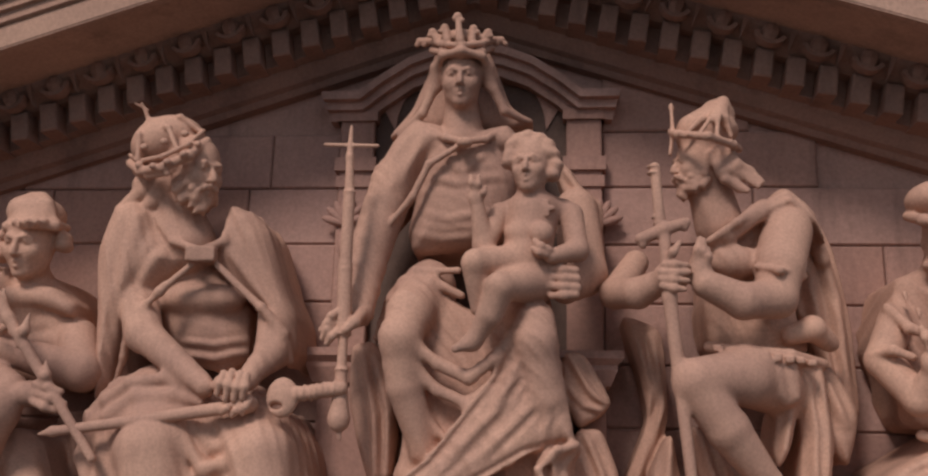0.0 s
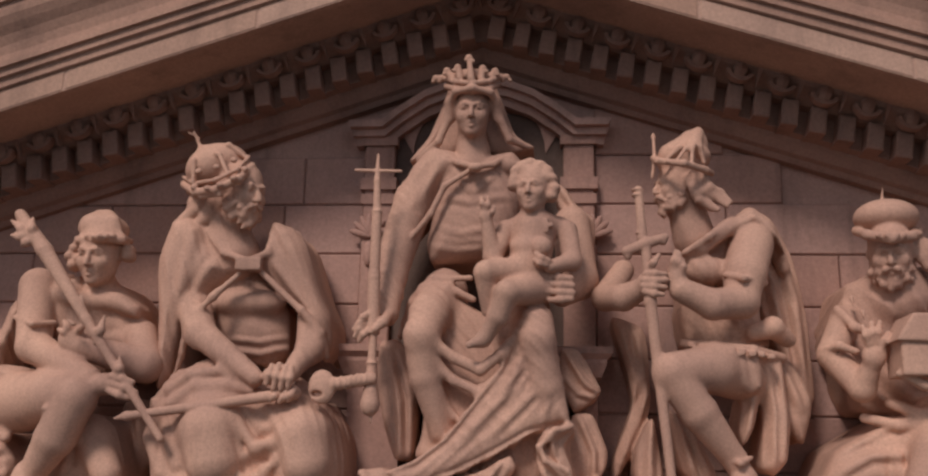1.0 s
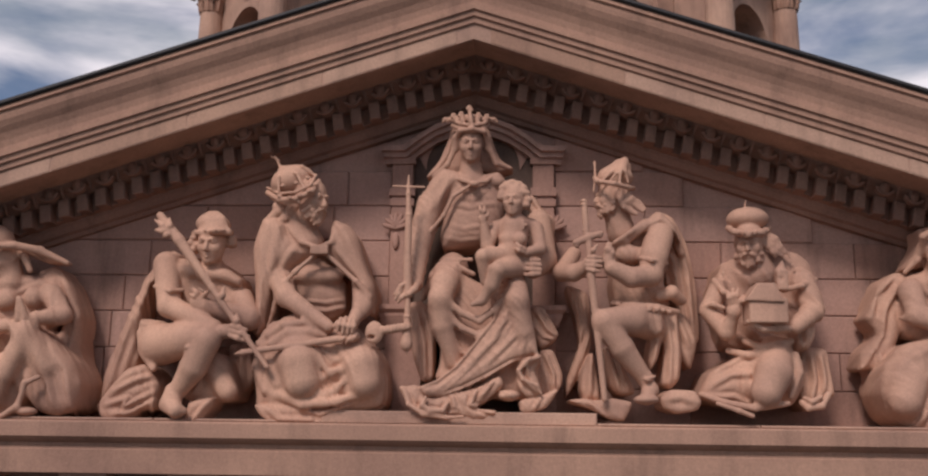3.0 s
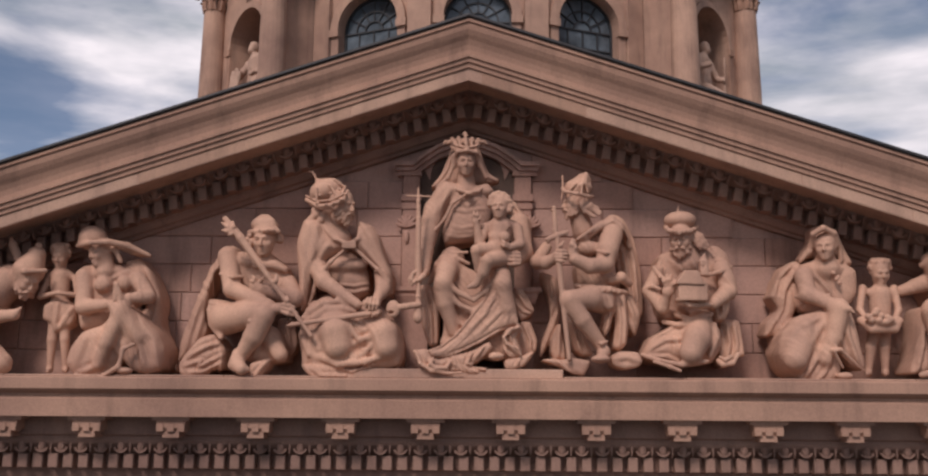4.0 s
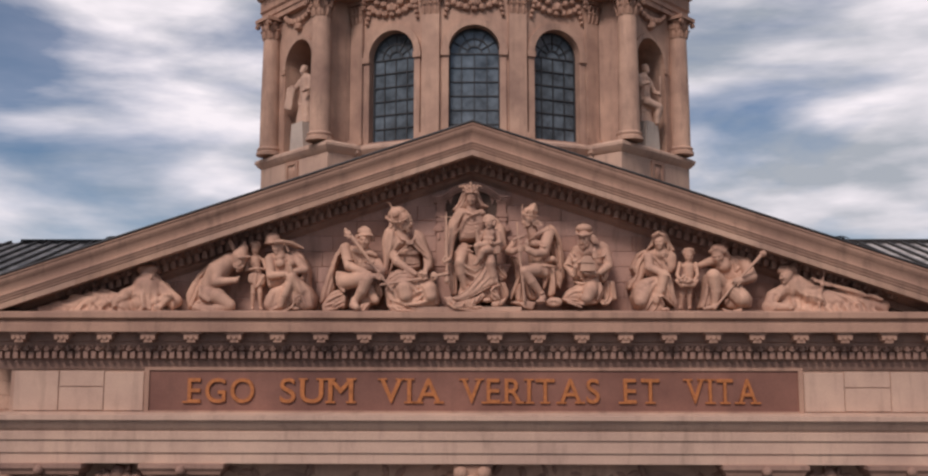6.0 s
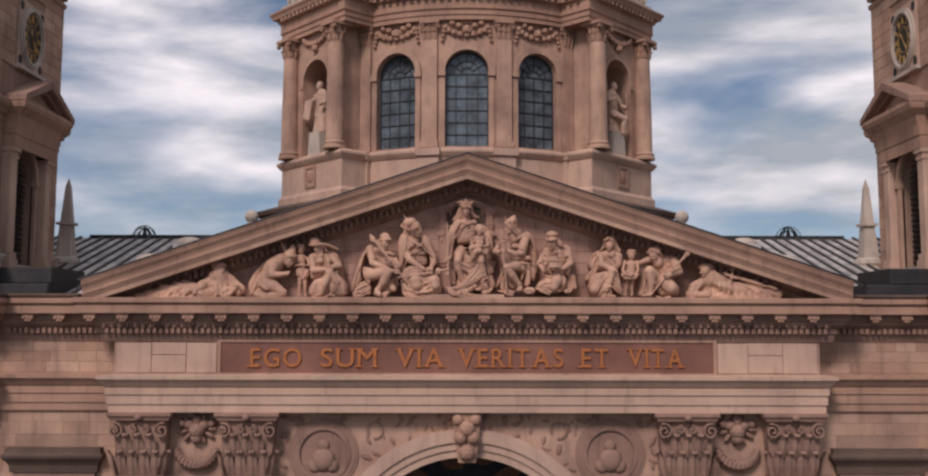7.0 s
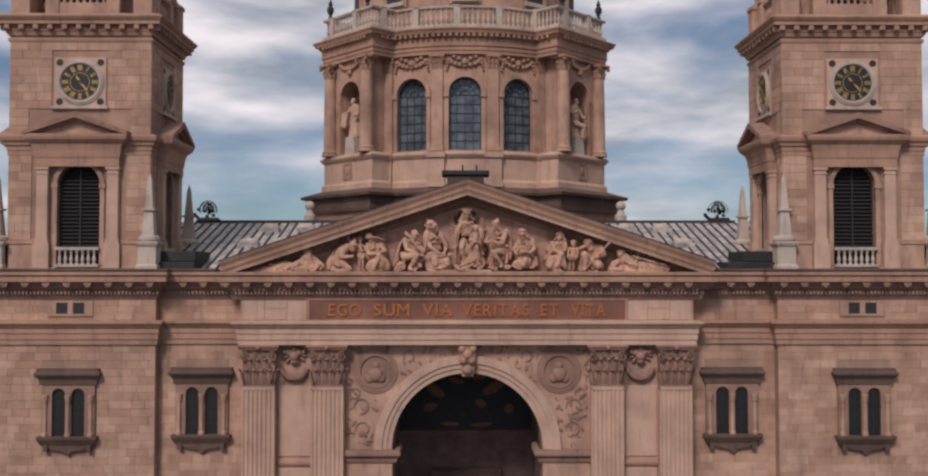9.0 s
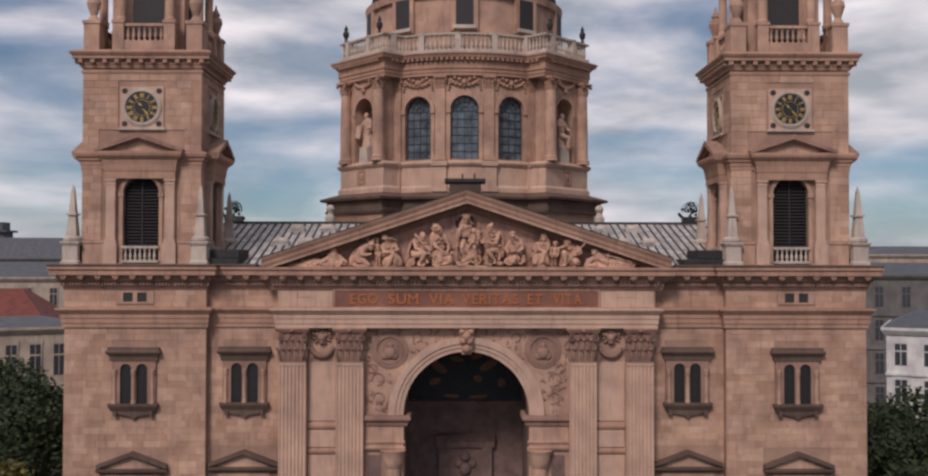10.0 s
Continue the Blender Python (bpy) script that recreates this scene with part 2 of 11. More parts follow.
def ashlar(parent, base, x0, x1, z0, z1, holes, mat, course=0.42, lengths=(0.7, 0.95, 1.2), proud=0.03, seed=1, limit=300, keep=None):
    """Courses of stone blocks on the plane y = 0 of the pose base, left out at holes (x0, x1, z0, z1)."""
    rng = random.Random(seed)
    rows = max(1, round((z1 - z0) / course))
    h = (z1 - z0) / rows
    made, rest = 0, B()
    for i in range(rows):
        za, zb = z0 + i * h, z0 + (i + 1) * h
        spans = [(x0, x1)]
        for a, b, c, d in holes:
            if c < zb - 0.02 and d > za + 0.02:
                spans = [s for p, q in spans for s in ((p, min(q, a)), (max(p, b), q)) if s[1] - s[0] > 0.12]
        for p, q in spans:
            x, first = p, True
            while x < q - 0.01:
                w = rng.choice(lengths) * (0.55 if first and i % 2 else 1)
                first = False
                if q - x - w < 0.3:
                    w = q - x
                w = min(w, q - x)
                if keep is None or keep(x + w / 2, za):
                    if made < limit:
                        ob = new("stone_block", block_mesh(w, h, mat, proud))
                        ob.parent = parent
                        ob.matrix_basis = base @ pose(x + w / 2, rng.uniform(-0.004, 0.004), za)
                        made += 1
                    else:
                        bb = chamfer_box(B(), x + 0.004, x + w - 0.004, -proud, 0.06, za + 0.004, zb - 0.004, 0.012)
                        bmesh.ops.transform(bb, matrix=base, verts=bb.verts)
                        tmp = bpy.data.meshes.new("t")
                        bb.to_mesh(tmp)
                        bb.free()
                        rest.from_mesh(tmp)
                        bpy.data.meshes.remove(tmp)
                x += w
    if rest.verts:
        part("stone_courses", rest, M_BLOCKI, parent, kind="stuff")
    else:
        rest.free()


# ---- plan of the front ----
# wall faces: side bays y 0, recesses 0.6, portal frieze -0.3; the portal is 24.4 m wide
GZ = 28.56          # top of the ledge the figures stand on
FRONT = [(-26, 9), (-26, 0), (-16.85, 0), (-16.85, 0.6), (-12.2, 0.6), (-12.2, -0.3), (12.2, -0.3), (12.2, 0.6), (16.85, 0.6), (16.85, 0), (26, 0), (26, 9)]

ground = part("ground", box(B(), -2500, 2500, -2500, 2500, -0.4, 0), plain("asphalt_paving", (0.06, 0.058, 0.055), 0.9, 0, 0.3, 0.4), label="grey paved ground around the church", kind="structure")

# body behind the front
wall_main = thing("wall_main", "pinkish sandstone church front of squared blocks", "wall", kind="structure")
part("wall_core", box(B(), -26, -16.85, 0.005, 9, 0, 28.0), M_JOINT, wall_main)
part("wall_core", box(B(), 16.85, 26, 0.005, 9, 0, 28.0), M_JOINT, wall_main)
part("wall_core", box(B(), -16.85, -12.2, 0.6, 9, 0, 28.0), M_JOINT, wall_main)
part("wall_core", box(B(), 12.2, 16.85, 0.6, 9, 0, 28.0), M_JOINT, wall_main)
part("nave_block", box(B(), -24, 24, 9, 40, 0, 28.4), M_STONE, wall_main)
# portal wall with the great arch
part("portal_wall", wall_panel(B(), -12.2, 12.2, 0, 24.65, 0.2, 2.2, [(0, 8.18, 0, 19.0, True)]), M_STONE, wall_main)
part("frieze_wall", box(B(), -12.2, 12.2, -0.3, 3.0, 24.65, 28.0), M_STONE, wall_main)

# ---- entablature round the whole front ----
entab = thing("trim_entablature", "weathered stone entablature with a modillion cornice", "cornice", kind="structure")
ARCHI = [(0.0, 24.65), (0.12, 24.65), (0.12, 24.93), (0.17, 24.93), (0.17, 25.26), (0.22, 25.26), (0.22, 25.46), (0.20, 25.48), (0.27, 25.56), (0.42, 25.78), (0.46, 25.78), (0.46, 25.90), (0.0, 25.97)]
for s in (-1, 1):
    side = [(s * abs(x), y) for x, y in FRONT[:5]]
    part("architrave", sweep(B(), ARCHI, side if s < 0 else side[::-1]), M_TRIM, entab)
part("architrave", sweep(B(), ARCHI, [(-12.2, 0.6), (-12.2, -0.3), (12.2, -0.3), (12.2, 0.6)]), M_LIGHT, entab, "pale cleaned architrave over the portal")
BED = [(0.0, 27.08), (0.05, 27.08), (0.08, 27.18), (0.10, 27.26), (0.10, 27.34), (0.16, 27.36), (0.16, 27.54), (0.20, 27.56), (0.34, 27.68), (0.36, 27.72), (0.36, 27.78), (0.42, 27.80), (0.42, 28.05), (0.0, 28.05)]
CFRONT = [(x * 12.6 / 12.2 if abs(x) == 12.2 else x, y) for x, y in FRONT]
part("bed_moulding", sweep(B(), BED, CFRONT), M_SOOT, entab)
CORONA = [(0.0, 28.05), (0.66, 28.05), (0.67, 28.04), (0.74, 28.04), (0.74, 28.27), (0.71, 28.30), (0.71, 28.34), (0.77, 28.36), (0.83, 28.40), (0.83, GZ - 0.02), (0.80, GZ), (0.0, GZ)]
part("corona", sweep(B(), CORONA, CFRONT), M_TRIM, entab)
GUTTER = [(0.0, GZ), (0.80, GZ), (0.86, GZ + 0.10), (0.84, GZ + 0.15), (0.0, GZ + 0.2)]
for s in (-1, 1):
    pth = [(-26, 9), (-26, 0), (-16.85, 0), (-16.85, 0.6), (-13.6, 0.6)]
    if s > 0:
        pth = [(-x, y) for x, y in pth][::-1]
    part("gutter", sweep(B(), GUTTER, pth), M_DARKTRIM, entab, "soot-dark gutter course")


def run(path, step, first=0.5):
    """Places along a plan path with the outward direction: x, y, angle."""
    out = []
    for (ax, ay), (bx, by) in zip(path, path[1:]):
        d = math.hypot(bx - ax, by - ay)
        n = max(1, round(d / step))
        for i in range(n):
            u = (i + first) / n
            out.append((ax + (bx - ax) * u, ay + (by - ay) * u, math.degrees(math.atan2(by - ay, bx - ax))))
    return out


def modillion_mesh():
    bm = B()
    # scrolled bracket: cap plate, body with an S-curve below, two side scrolls
    box(bm, -0.25, 0.25, -1.0, 0, 0.19, 0.245)
    side = [(-0.40, 0.19), (-0.96, 0.19), (-0.97, 0.10), (-0.90, 0.04), (-0.80, 0.03), (-0.70, 0.07), (-0.60, 0.06), (-0.50, -0.02), (-0.40, -0.06)]
    a = [bm.verts.new((-0.19, y, z)) for y, z in side]
    b = [bm.verts.new((0.19, y, z)) for y, z in side]
    for i in range(len(side)):
        j = (i + 1) % len(side)
        bm.faces.new((a[i], a[j], b[j], b[i]))
    bm.faces.new(a)
    bm.faces.new(b[::-1])
    for x in (-0.14, 0.0, 0.14):
        box(bm, x - 0.045, x + 0.045, -0.985, -0.9, 0.05, 0.15)
    box(bm, -0.11, 0.11, -0.93, -0.5, -0.03, 0.05)
    return bm


bm = modillion_mesh()
bmesh.ops.recalc_face_normals(bm, faces=bm.faces)
MODILLION = bpy.data.meshes.new("modillion")
bm.to_mesh(MODILLION)
bm.free()
MODILLION.materials.append(M_TRIM)
bm = chamfer_box(B(), -0.065, 0.065, -0.30, 0.0, 0, 0.19, 0.01)
DENTIL = bpy.data.meshes.new("dentil")
bmesh.ops.recalc_face_normals(bm, faces=bm.faces)
bm.to_mesh(DENTIL)
bm.free()
DENTIL.materials.append(M_SOOT)
# egg with its cup, for the egg-and-dart course
bm = B()
bmesh.ops.create_uvsphere(bm, u_segments=8, v_segments=6, radius=1, matrix=Matrix.Translation((0, -0.02, 0)) @ Matrix.Diagonal((0.055, 0.05, 0.075, 1)))
band(bm, arc(0, 0.02, 0.075, 200, 340, 8), arc(0, 0.02, 0.10, 200, 340, 8), -0.05, 0.03)
prism(bm, [(0.105, 0.06), (0.145, 0.06), (0.125, -0.09)], -0.04, 0.03)
bmesh.ops.recalc_face_normals(bm, faces=bm.faces)
EGG = bpy.data.meshes.new("egg")
bm.to_mesh(EGG)
bm.free()
EGG.materials.append(M_TRIM)


def place(me, parent, m, name):
    ob = new(name, me)
    ob.parent = parent
    ob.matrix_basis = m
    return ob


def joined(me, mats, material, parent, name):
    """Many copies of one small mesh joined into one part."""
    co = np.empty(len(me.vertices) * 3)
    me.vertices.foreach_get("co", co)
    co = np.hstack([co.reshape(-1, 3), np.ones((len(me.vertices), 1))])
    polys = [tuple(p.vertices) for p in me.polygons]
    vs, fs = [], []
    for i, m in enumerate(mats):
        vs.append((co @ np.array(m).T)[:, :3])
        fs += [tuple(v + i * len(co) for v in p) for p in polys]
    out = bpy.data.meshes.new(name)
    out.from_pydata(np.vstack(vs).tolist(), [], fs)
    out.materials.append(material)
    ob = new(name, out)
    ob.parent = parent
    return tagged(ob, kind="stuff")


# modillions: 1.135 m apart over the portal
SHORT = Matrix.Diagonal((1, 0.68, 1, 1))
for k in range(-12, 11):
    place(MODILLION, entab, pose(k * 1.122 + 0.58, -0.3, 27.80) @ SHORT, "modillion")
for s in (-1, 1):
    for k in range(4):
        place(MODILLION, entab, pose(s * (13.2 + k * 1.1), 0.6, 27.80) @ SHORT, "modillion")
    for k in range(9):
        place(MODILLION, entab, pose(s * (17.0 + k * 1.11), 0.0, 27.80) @ SHORT, "modillion")
near = [pose(x, -0.3, 27.35) for x in np.arange(-12.4, 12.41, 0.206)]
for m in near:
    place(DENTIL, entab, m, "dentil")
far = []
for s in (-1, 1):
    far += [pose(s * x, 0.6, 27.35) for x in np.arange(12.9, 16.4, 0.206)]
    far += [pose(s * x, 0.0, 27.35) for x in np.arange(16.7, 26.2, 0.206)]
joined(DENTIL, far, M_SOOT, entab, "dentil_course")
joined(EGG, [pose(x, -0.60, 27.635) for x in np.arange(-12.5, 12.51, 0.27)], M_SOOT, entab, "egg_and_dart_course")

# ---- inscription ----
panel = thing("inscription_panel", "recessed red marble panel with gilt capital letters", "inscription", 0, -0.3, 26.5)
bm = B()
box(bm, -8.5, 8.5, 0.0, 0.05, -0.5, 0.55)
part("tablet", bm, M_RED, panel, m=pose(0, -0.055, 0))
bm = B()
for x0, x1, z0, z1 in ((-8.62, 8.62, 0.55, 0.63), (-8.62, 8.62, -0.58, -0.5), (-8.62, -8.5, -0.5, 0.55), (8.5, 8.62, -0.5, 0.55)):
    box(bm, x0, x1, -0.10, 0.0, z0, z1)
part("frame", bm, M_TRIM, panel)
WORDS = (("EGO", -7.47, -5.72), ("SUM", -5.04, -3.12), ("VIA", -2.42, -0.82), ("VERITAS", -0.28, 3.32), ("ET", 3.95, 4.88), ("VITA", 5.58, 7.42))
for word, xa, xb in WORDS:
    curve = bpy.data.curves.new("letters", "FONT")
    curve.body, curve.size, curve.align_x = "I", 1.0, "LEFT"
    curve.extrude, curve.bevel_depth = 0.03, 0.006
    ob = new("tmp", curve)
    glyphs = []
    for ch in word:
        curve.body = ch
        bpy.context.view_layer.update()
        me = bpy.data.meshes.new_from_object(ob.evaluated_get(bpy.context.evaluated_depsgraph_get()))
        co = np.array([v.co[:] for v in me.vertices])
        glyphs.append((ch, me, co[:, 0].min(), co[:, 0].max(), co[:, 1].min(), co[:, 1].max()))
    bpy.data.objects.remove(ob)
    gap = 0.13
    total = sum(g[3] - g[2] for g in glyphs)
    sx = (xb - xa - gap * (len(glyphs) - 1)) / total
    x = xa
    for ch, me, a, b, c, d in glyphs:
        wide = (b - a) * sx
        sz = 0.64 / (d - c)
        for v in me.vertices:
            v.co = ((v.co.x - a) * sx, -v.co.z, (v.co.y - c) * sz)
        # serifs of the Roman capitals
        sb = B()
        sb.from_mesh(me)
        feet = {"E": (0.0,), "G": (), "O": (), "S": (), "U": (0.12, 0.88), "M": (0.08, 0.92), "V": (0.1, 0.9), "I": (0.5,), "A": (0.08, 0.92), "R": (0.1, 0.9), "T": (0.5,)}[ch]
        for f in feet:
            if ch in "UV":
                box(sb, f * wide - 0.12, f * wide + 0.12, -0.03, 0.03, 0.60, 0.64)
            else:
                box(sb, f * wide - 0.13, f * wide + 0.13, -0.03, 0.03, 0.0, 0.045)
                if ch in "IM":
                    box(sb, f * wide - 0.13, f * wide + 0.13, -0.03, 0.03, 0.595, 0.64)
        bpy.data.meshes.remove(me)
        part("letter", sb, M_GOLD, panel, m=pose(x, -0.085, -0.30))
        x += wide + gap
# pale repair slabs at both ends of the frieze
for s in (-1, 1):
    for x0, x1, z0, z1 in ((8.66, 9.7, 25.99, 27.0), (9.72, 10.9, 26.0, 26.6), (10.92, 12.1, 25.99, 27.02), (9.72, 10.9, 26.62, 27.03)):
        a, b = sorted((s * x0, s * x1))
        part("frieze_slab", chamfer_box(B(), a, b, -0.34, -0.2, z0, z1, 0.012), M_LIGHT, entab)

# ---- pediment ----
gable = thing("pediment", "sandstone pediment with raking cornice and dentils", "pediment", kind="structure")
SL = 0.332          # slope of the gable
COS = 1 / math.hypot(1, SL)
AP = 33.54          # apex of the raking cornice


def rake(prof, x_end, name, material, label="", back=0.2):
    """prof: (y, drop below the apex line); both slopes meet on the middle line."""
    bm = B()
    rows = []
    for x in (-x_end, 0.0, x_end):
        rows.append([bm.verts.new((x, y, AP - d - abs(x) * SL)) for y, d in prof])
    k = len(prof)
    for r, q in zip(rows, rows[1:]):
        for j in range(k):
            bm.faces.new((r[j], r[(j + 1) % k], q[(j + 1) % k], q[j]))
    bm.faces.new(rows[0])
    bm.faces.new(rows[-1][::-1])
    return part(name, bm, material, gable, label)


TY = 0.10           # tympanum plane
part("tympanum", prism(B(), [(-12.6, GZ - 0.1), (12.6, GZ - 0.1), (0, AP - 0.9)], TY + 0.03, 1.2), M_TYMP, gable)
rake([(0.5, 0.70), (-1.05, 0.70), (-1.05, 0.87), (-0.98, 0.87), (-0.98, 0.81), (0.5, 0.81)], 13.1, "raking_corona", M_STONE, "raking corona of long stone blocks")
rake([(0.5, 0.04), (-1.26, 0.04), (-1.27, 0.09), (-1.24, 0.10), (-1.24, 0.14), (-1.23, 0.19), (-1.20, 0.25), (-1.16, 0.31), (-1.13, 0.38), (-1.115, 0.45), (-1.115, 0.50), (-1.14, 0.51), (-1.14, 0.555), (-1.11, 0.56), (-1.11, 0.62), (-1.08, 0.63), (-1.08, 0.69), (-1.06, 0.70), (0.5, 0.70)], 13.1, "raking_cyma", M_TRIM)
rake([(0.5, -0.02), (-1.28, -0.02), (-1.30, 0.02), (-1.28, 0.04), (0.5, 0.04)], 13.2, "roof_flashing", M_LEAD, "dark lead roof edge")
rake([(0.5, 0.81), (-0.46, 0.81), (-0.44, 0.84), (-0.33, 0.93), (-0.30, 0.95), (-0.20, 0.95), (-0.20, 1.15), (-0.12, 1.16), (-0.10, 1.20), (-0.05, 1.26), (0.0, 1.28), (0.03, 1.32), (0.5, 1.32)], 12.3, "raking_bed_moulding", M_SOOT)
for s in (-1, 1):
    for i in range(52):
        x = s * (0.11 + i * 0.207)
        ob = place(DENTIL, gable, Matrix.Translation((x, -0.10, AP - 1.16 - abs(x) * SL)) @ Matrix(((1, 0, 0, 0), (0, 1, 0, 0), (-s * SL, 0, 1, 0), (0, 0, 0, 1))) @ Matrix.Diagonal((0.9, 0.85, 1.1, 1)), "dentil")
    joined(EGG, [Matrix.Translation((s * (0.16 + i * 0.31), -0.42, AP - 0.875 - (0.16 + i * 0.31) * SL)) @ Matrix.Rotation(s * math.atan(SL), 4, "Y") @ Matrix.Diagonal((1.15, 1, 1.1, 1)) for i in range(36)], M_SOOT, gable, "egg_and_dart_course")
    # joints of the corona blocks
    for i in range(9):
        x = s * (0.9 + i * 1.45)
        bm = chamfer_box(B(), -0.715, 0.715, -0.006, 0.05, -0.078, 0.078, 0.006)
        part("corona_block", bm, M_BLOCK, gable, m=Matrix.Translation((x, -1.05, AP - 0.785 - abs(x) * SL)) @ Matrix(((1, 0, 0, 0), (0, 1, 0, 0), (-s * SL, 0, 1, 0), (0, 0, 0, 1))))
# roof behind the gable, closing it
bm = B()
prism(bm, [(-13.4, GZ + 0.1), (13.4, GZ + 0.1), (0, AP - 0.06)], 0.6, 16)
part("gable_roof", bm, M_LEAD, gable, "dark sheet roof behind the gable")
# ledge blocks the figures stand on
plinth = thing("figure_plinth", "low sandstone plinth under the carved figures", "plinth", kind="structure")
xs = [-10.9, -9.5, -7.9, -6.2, -4.62, -3.24, -1.52, 1.28, 2.9, 4.66, 5.9, 7.4, 9.0, 10.7]
for a, b in zip(xs, xs[1:]):
    top = GZ + (0.13 if a in (-1.52,) else 0.03)
    part("plinth_block", chamfer_box(B(), a + 0.004, b - 0.004, -0.95, TY + 0.2, GZ, top, 0.012), M_STONE, plinth)

# ---- throne niche on the tympanum ----
niche = thing("throne_niche", "stone aedicule with arched cap behind the seated figure", "niche", 0, TY, GZ)
NX = -0.03
bm = B()
segs = [(-1.02, 3.0), (-0.76, 3.0), (-0.62, 3.12), (-0.42, 3.26), (-0.22, 3.34), (0.0, 3.37), (0.22, 3.34), (0.42, 3.26), (0.62, 3.12), (0.76, 3.0), (1.02, 3.0)]
for off, y0, th in ((0.0, -0.10, 0.08), (0.07, -0.16, 0.07), (0.13, -0.22, 0.06)):
    bm = B()
    band(bm, [(x * (1 + off * 0.3), z + off) for x, z in segs], [(x * (1 + (off + th) * 0.3), z + off + th) for x, z in segs], y0, 0.05)
    part("arched_cap", bm, M_TYMP, niche, m=pose(NX, 0, 0))
for s in (-1, 1):
    bm = chamfer_box(B(), -0.125, 0.125, -0.09, 0.05, 0.3, 3.08, 0.01)
    box(bm, -0.15, 0.15, -0.12, 0.0, 3.0, 3.08)
    box(bm, -0.15, 0.15, -0.12, 0.0, 2.62, 2.72)
    box(bm, -0.14, 0.14, -0.11, 0.0, 2.50, 2.58)
    part("jamb", bm, M_TYMP, niche, m=pose(NX + s * 0.82, 0, 0))
    bm = B()
    for i in range(7):
        a = -70 + i * 24
        bmesh.ops.create_icosphere(bm, subdivisions=2, radius=1, matrix=pose(0.02 + 0.075 * math.sin(radians(a)) * s, -0.1, 2.22 + 0.10 * math.cos(radians(a)), 0, a * s, 0) @ Matrix.Diagonal((0.032, 0.03, 0.10, 1)))
    bmesh.ops.create_icosphere(bm, subdivisions=2, radius=1, matrix=pose(0.02, -0.1, 2.08) @ Matrix.Diagonal((0.04, 0.035, 0.11, 1)))
    part("carved_leaf", bm, M_TYMP, niche, m=pose(NX + s * 0.9, 0, 0), smooth=True)
    bm = B()
    sweep(bm, [(0, 1.08), (0.03, 1.08), (0.05, 1.13), (0.07, 1.18), (0.07, 1.21), (0.11, 1.25), (0.11, 1.30), (0, 1.30)], [(-0.2, 0.05), (-0.2, -0.35), (0.2, -0.35), (0.2, 0.05)])
    box(bm, -0.2, 0.2, -0.35, 0.05, 0.0, 1.295)
    part("throne_arm", bm, M_TYMP, niche, m=pose(NX + s * 0.74, 0, 0))
bm = band(B(), arc(0, 2.95, 0.55), [(x * 1.27, min(3.06 + 0.5 * (1 - abs(x) / 0.8), 3.43)) for x, z in arc(0, 2.95, 0.55)], -0.03, 0.05)
part("niche_arch", bm, M_TYMP, niche, m=pose(NX, 0, 0))
# flat dark sheet: the niche's shade is put into its colour
part("niche_shade_panel", box(B(), -0.7, 0.7, -0.012, 0.05, 0.3, 3.3), M_DARKTRIM, niche, m=pose(NX, 0, 0))


# ---- portal ----
portal = thing("portal_arch", "great round portal arch with moulded archivolt", "arch", 0, 0.2, 0)
n = 40
for r0, r1, y0, nm in ((4.09, 4.36, -0.10, "archivolt_inner"), (4.36, 4.62, -0.17, "archivolt_middle"), (4.62, 5.05, -0.25, "archivolt_outer")):
    part(nm, band(B(), arc(0, 19.0, r0, n=n), arc(0, 19.0, r1, n=n), y0, 0.02), M_LIGHT, portal)
bm = B()
prism(bm, [(-0.3, 22.95), (0.3, 22.95), (0.5, 24.6), (-0.5, 24.6)], -0.5, 0.0)
for x, z, r in ((0, 23.3, 0.3), (-0.22, 23.8, 0.24), (0.22, 23.8, 0.24), (0, 24.1, 0.3), (-0.3, 24.4, 0.2), (0.3, 24.4, 0.2)):
    bmesh.ops.create_icosphere(bm, subdivisions=2, radius=r, matrix=Matrix.Translation((x, -0.5, z)))
part("keystone", bm, M_TRIM, portal, "carved scrolled keystone", smooth=False)
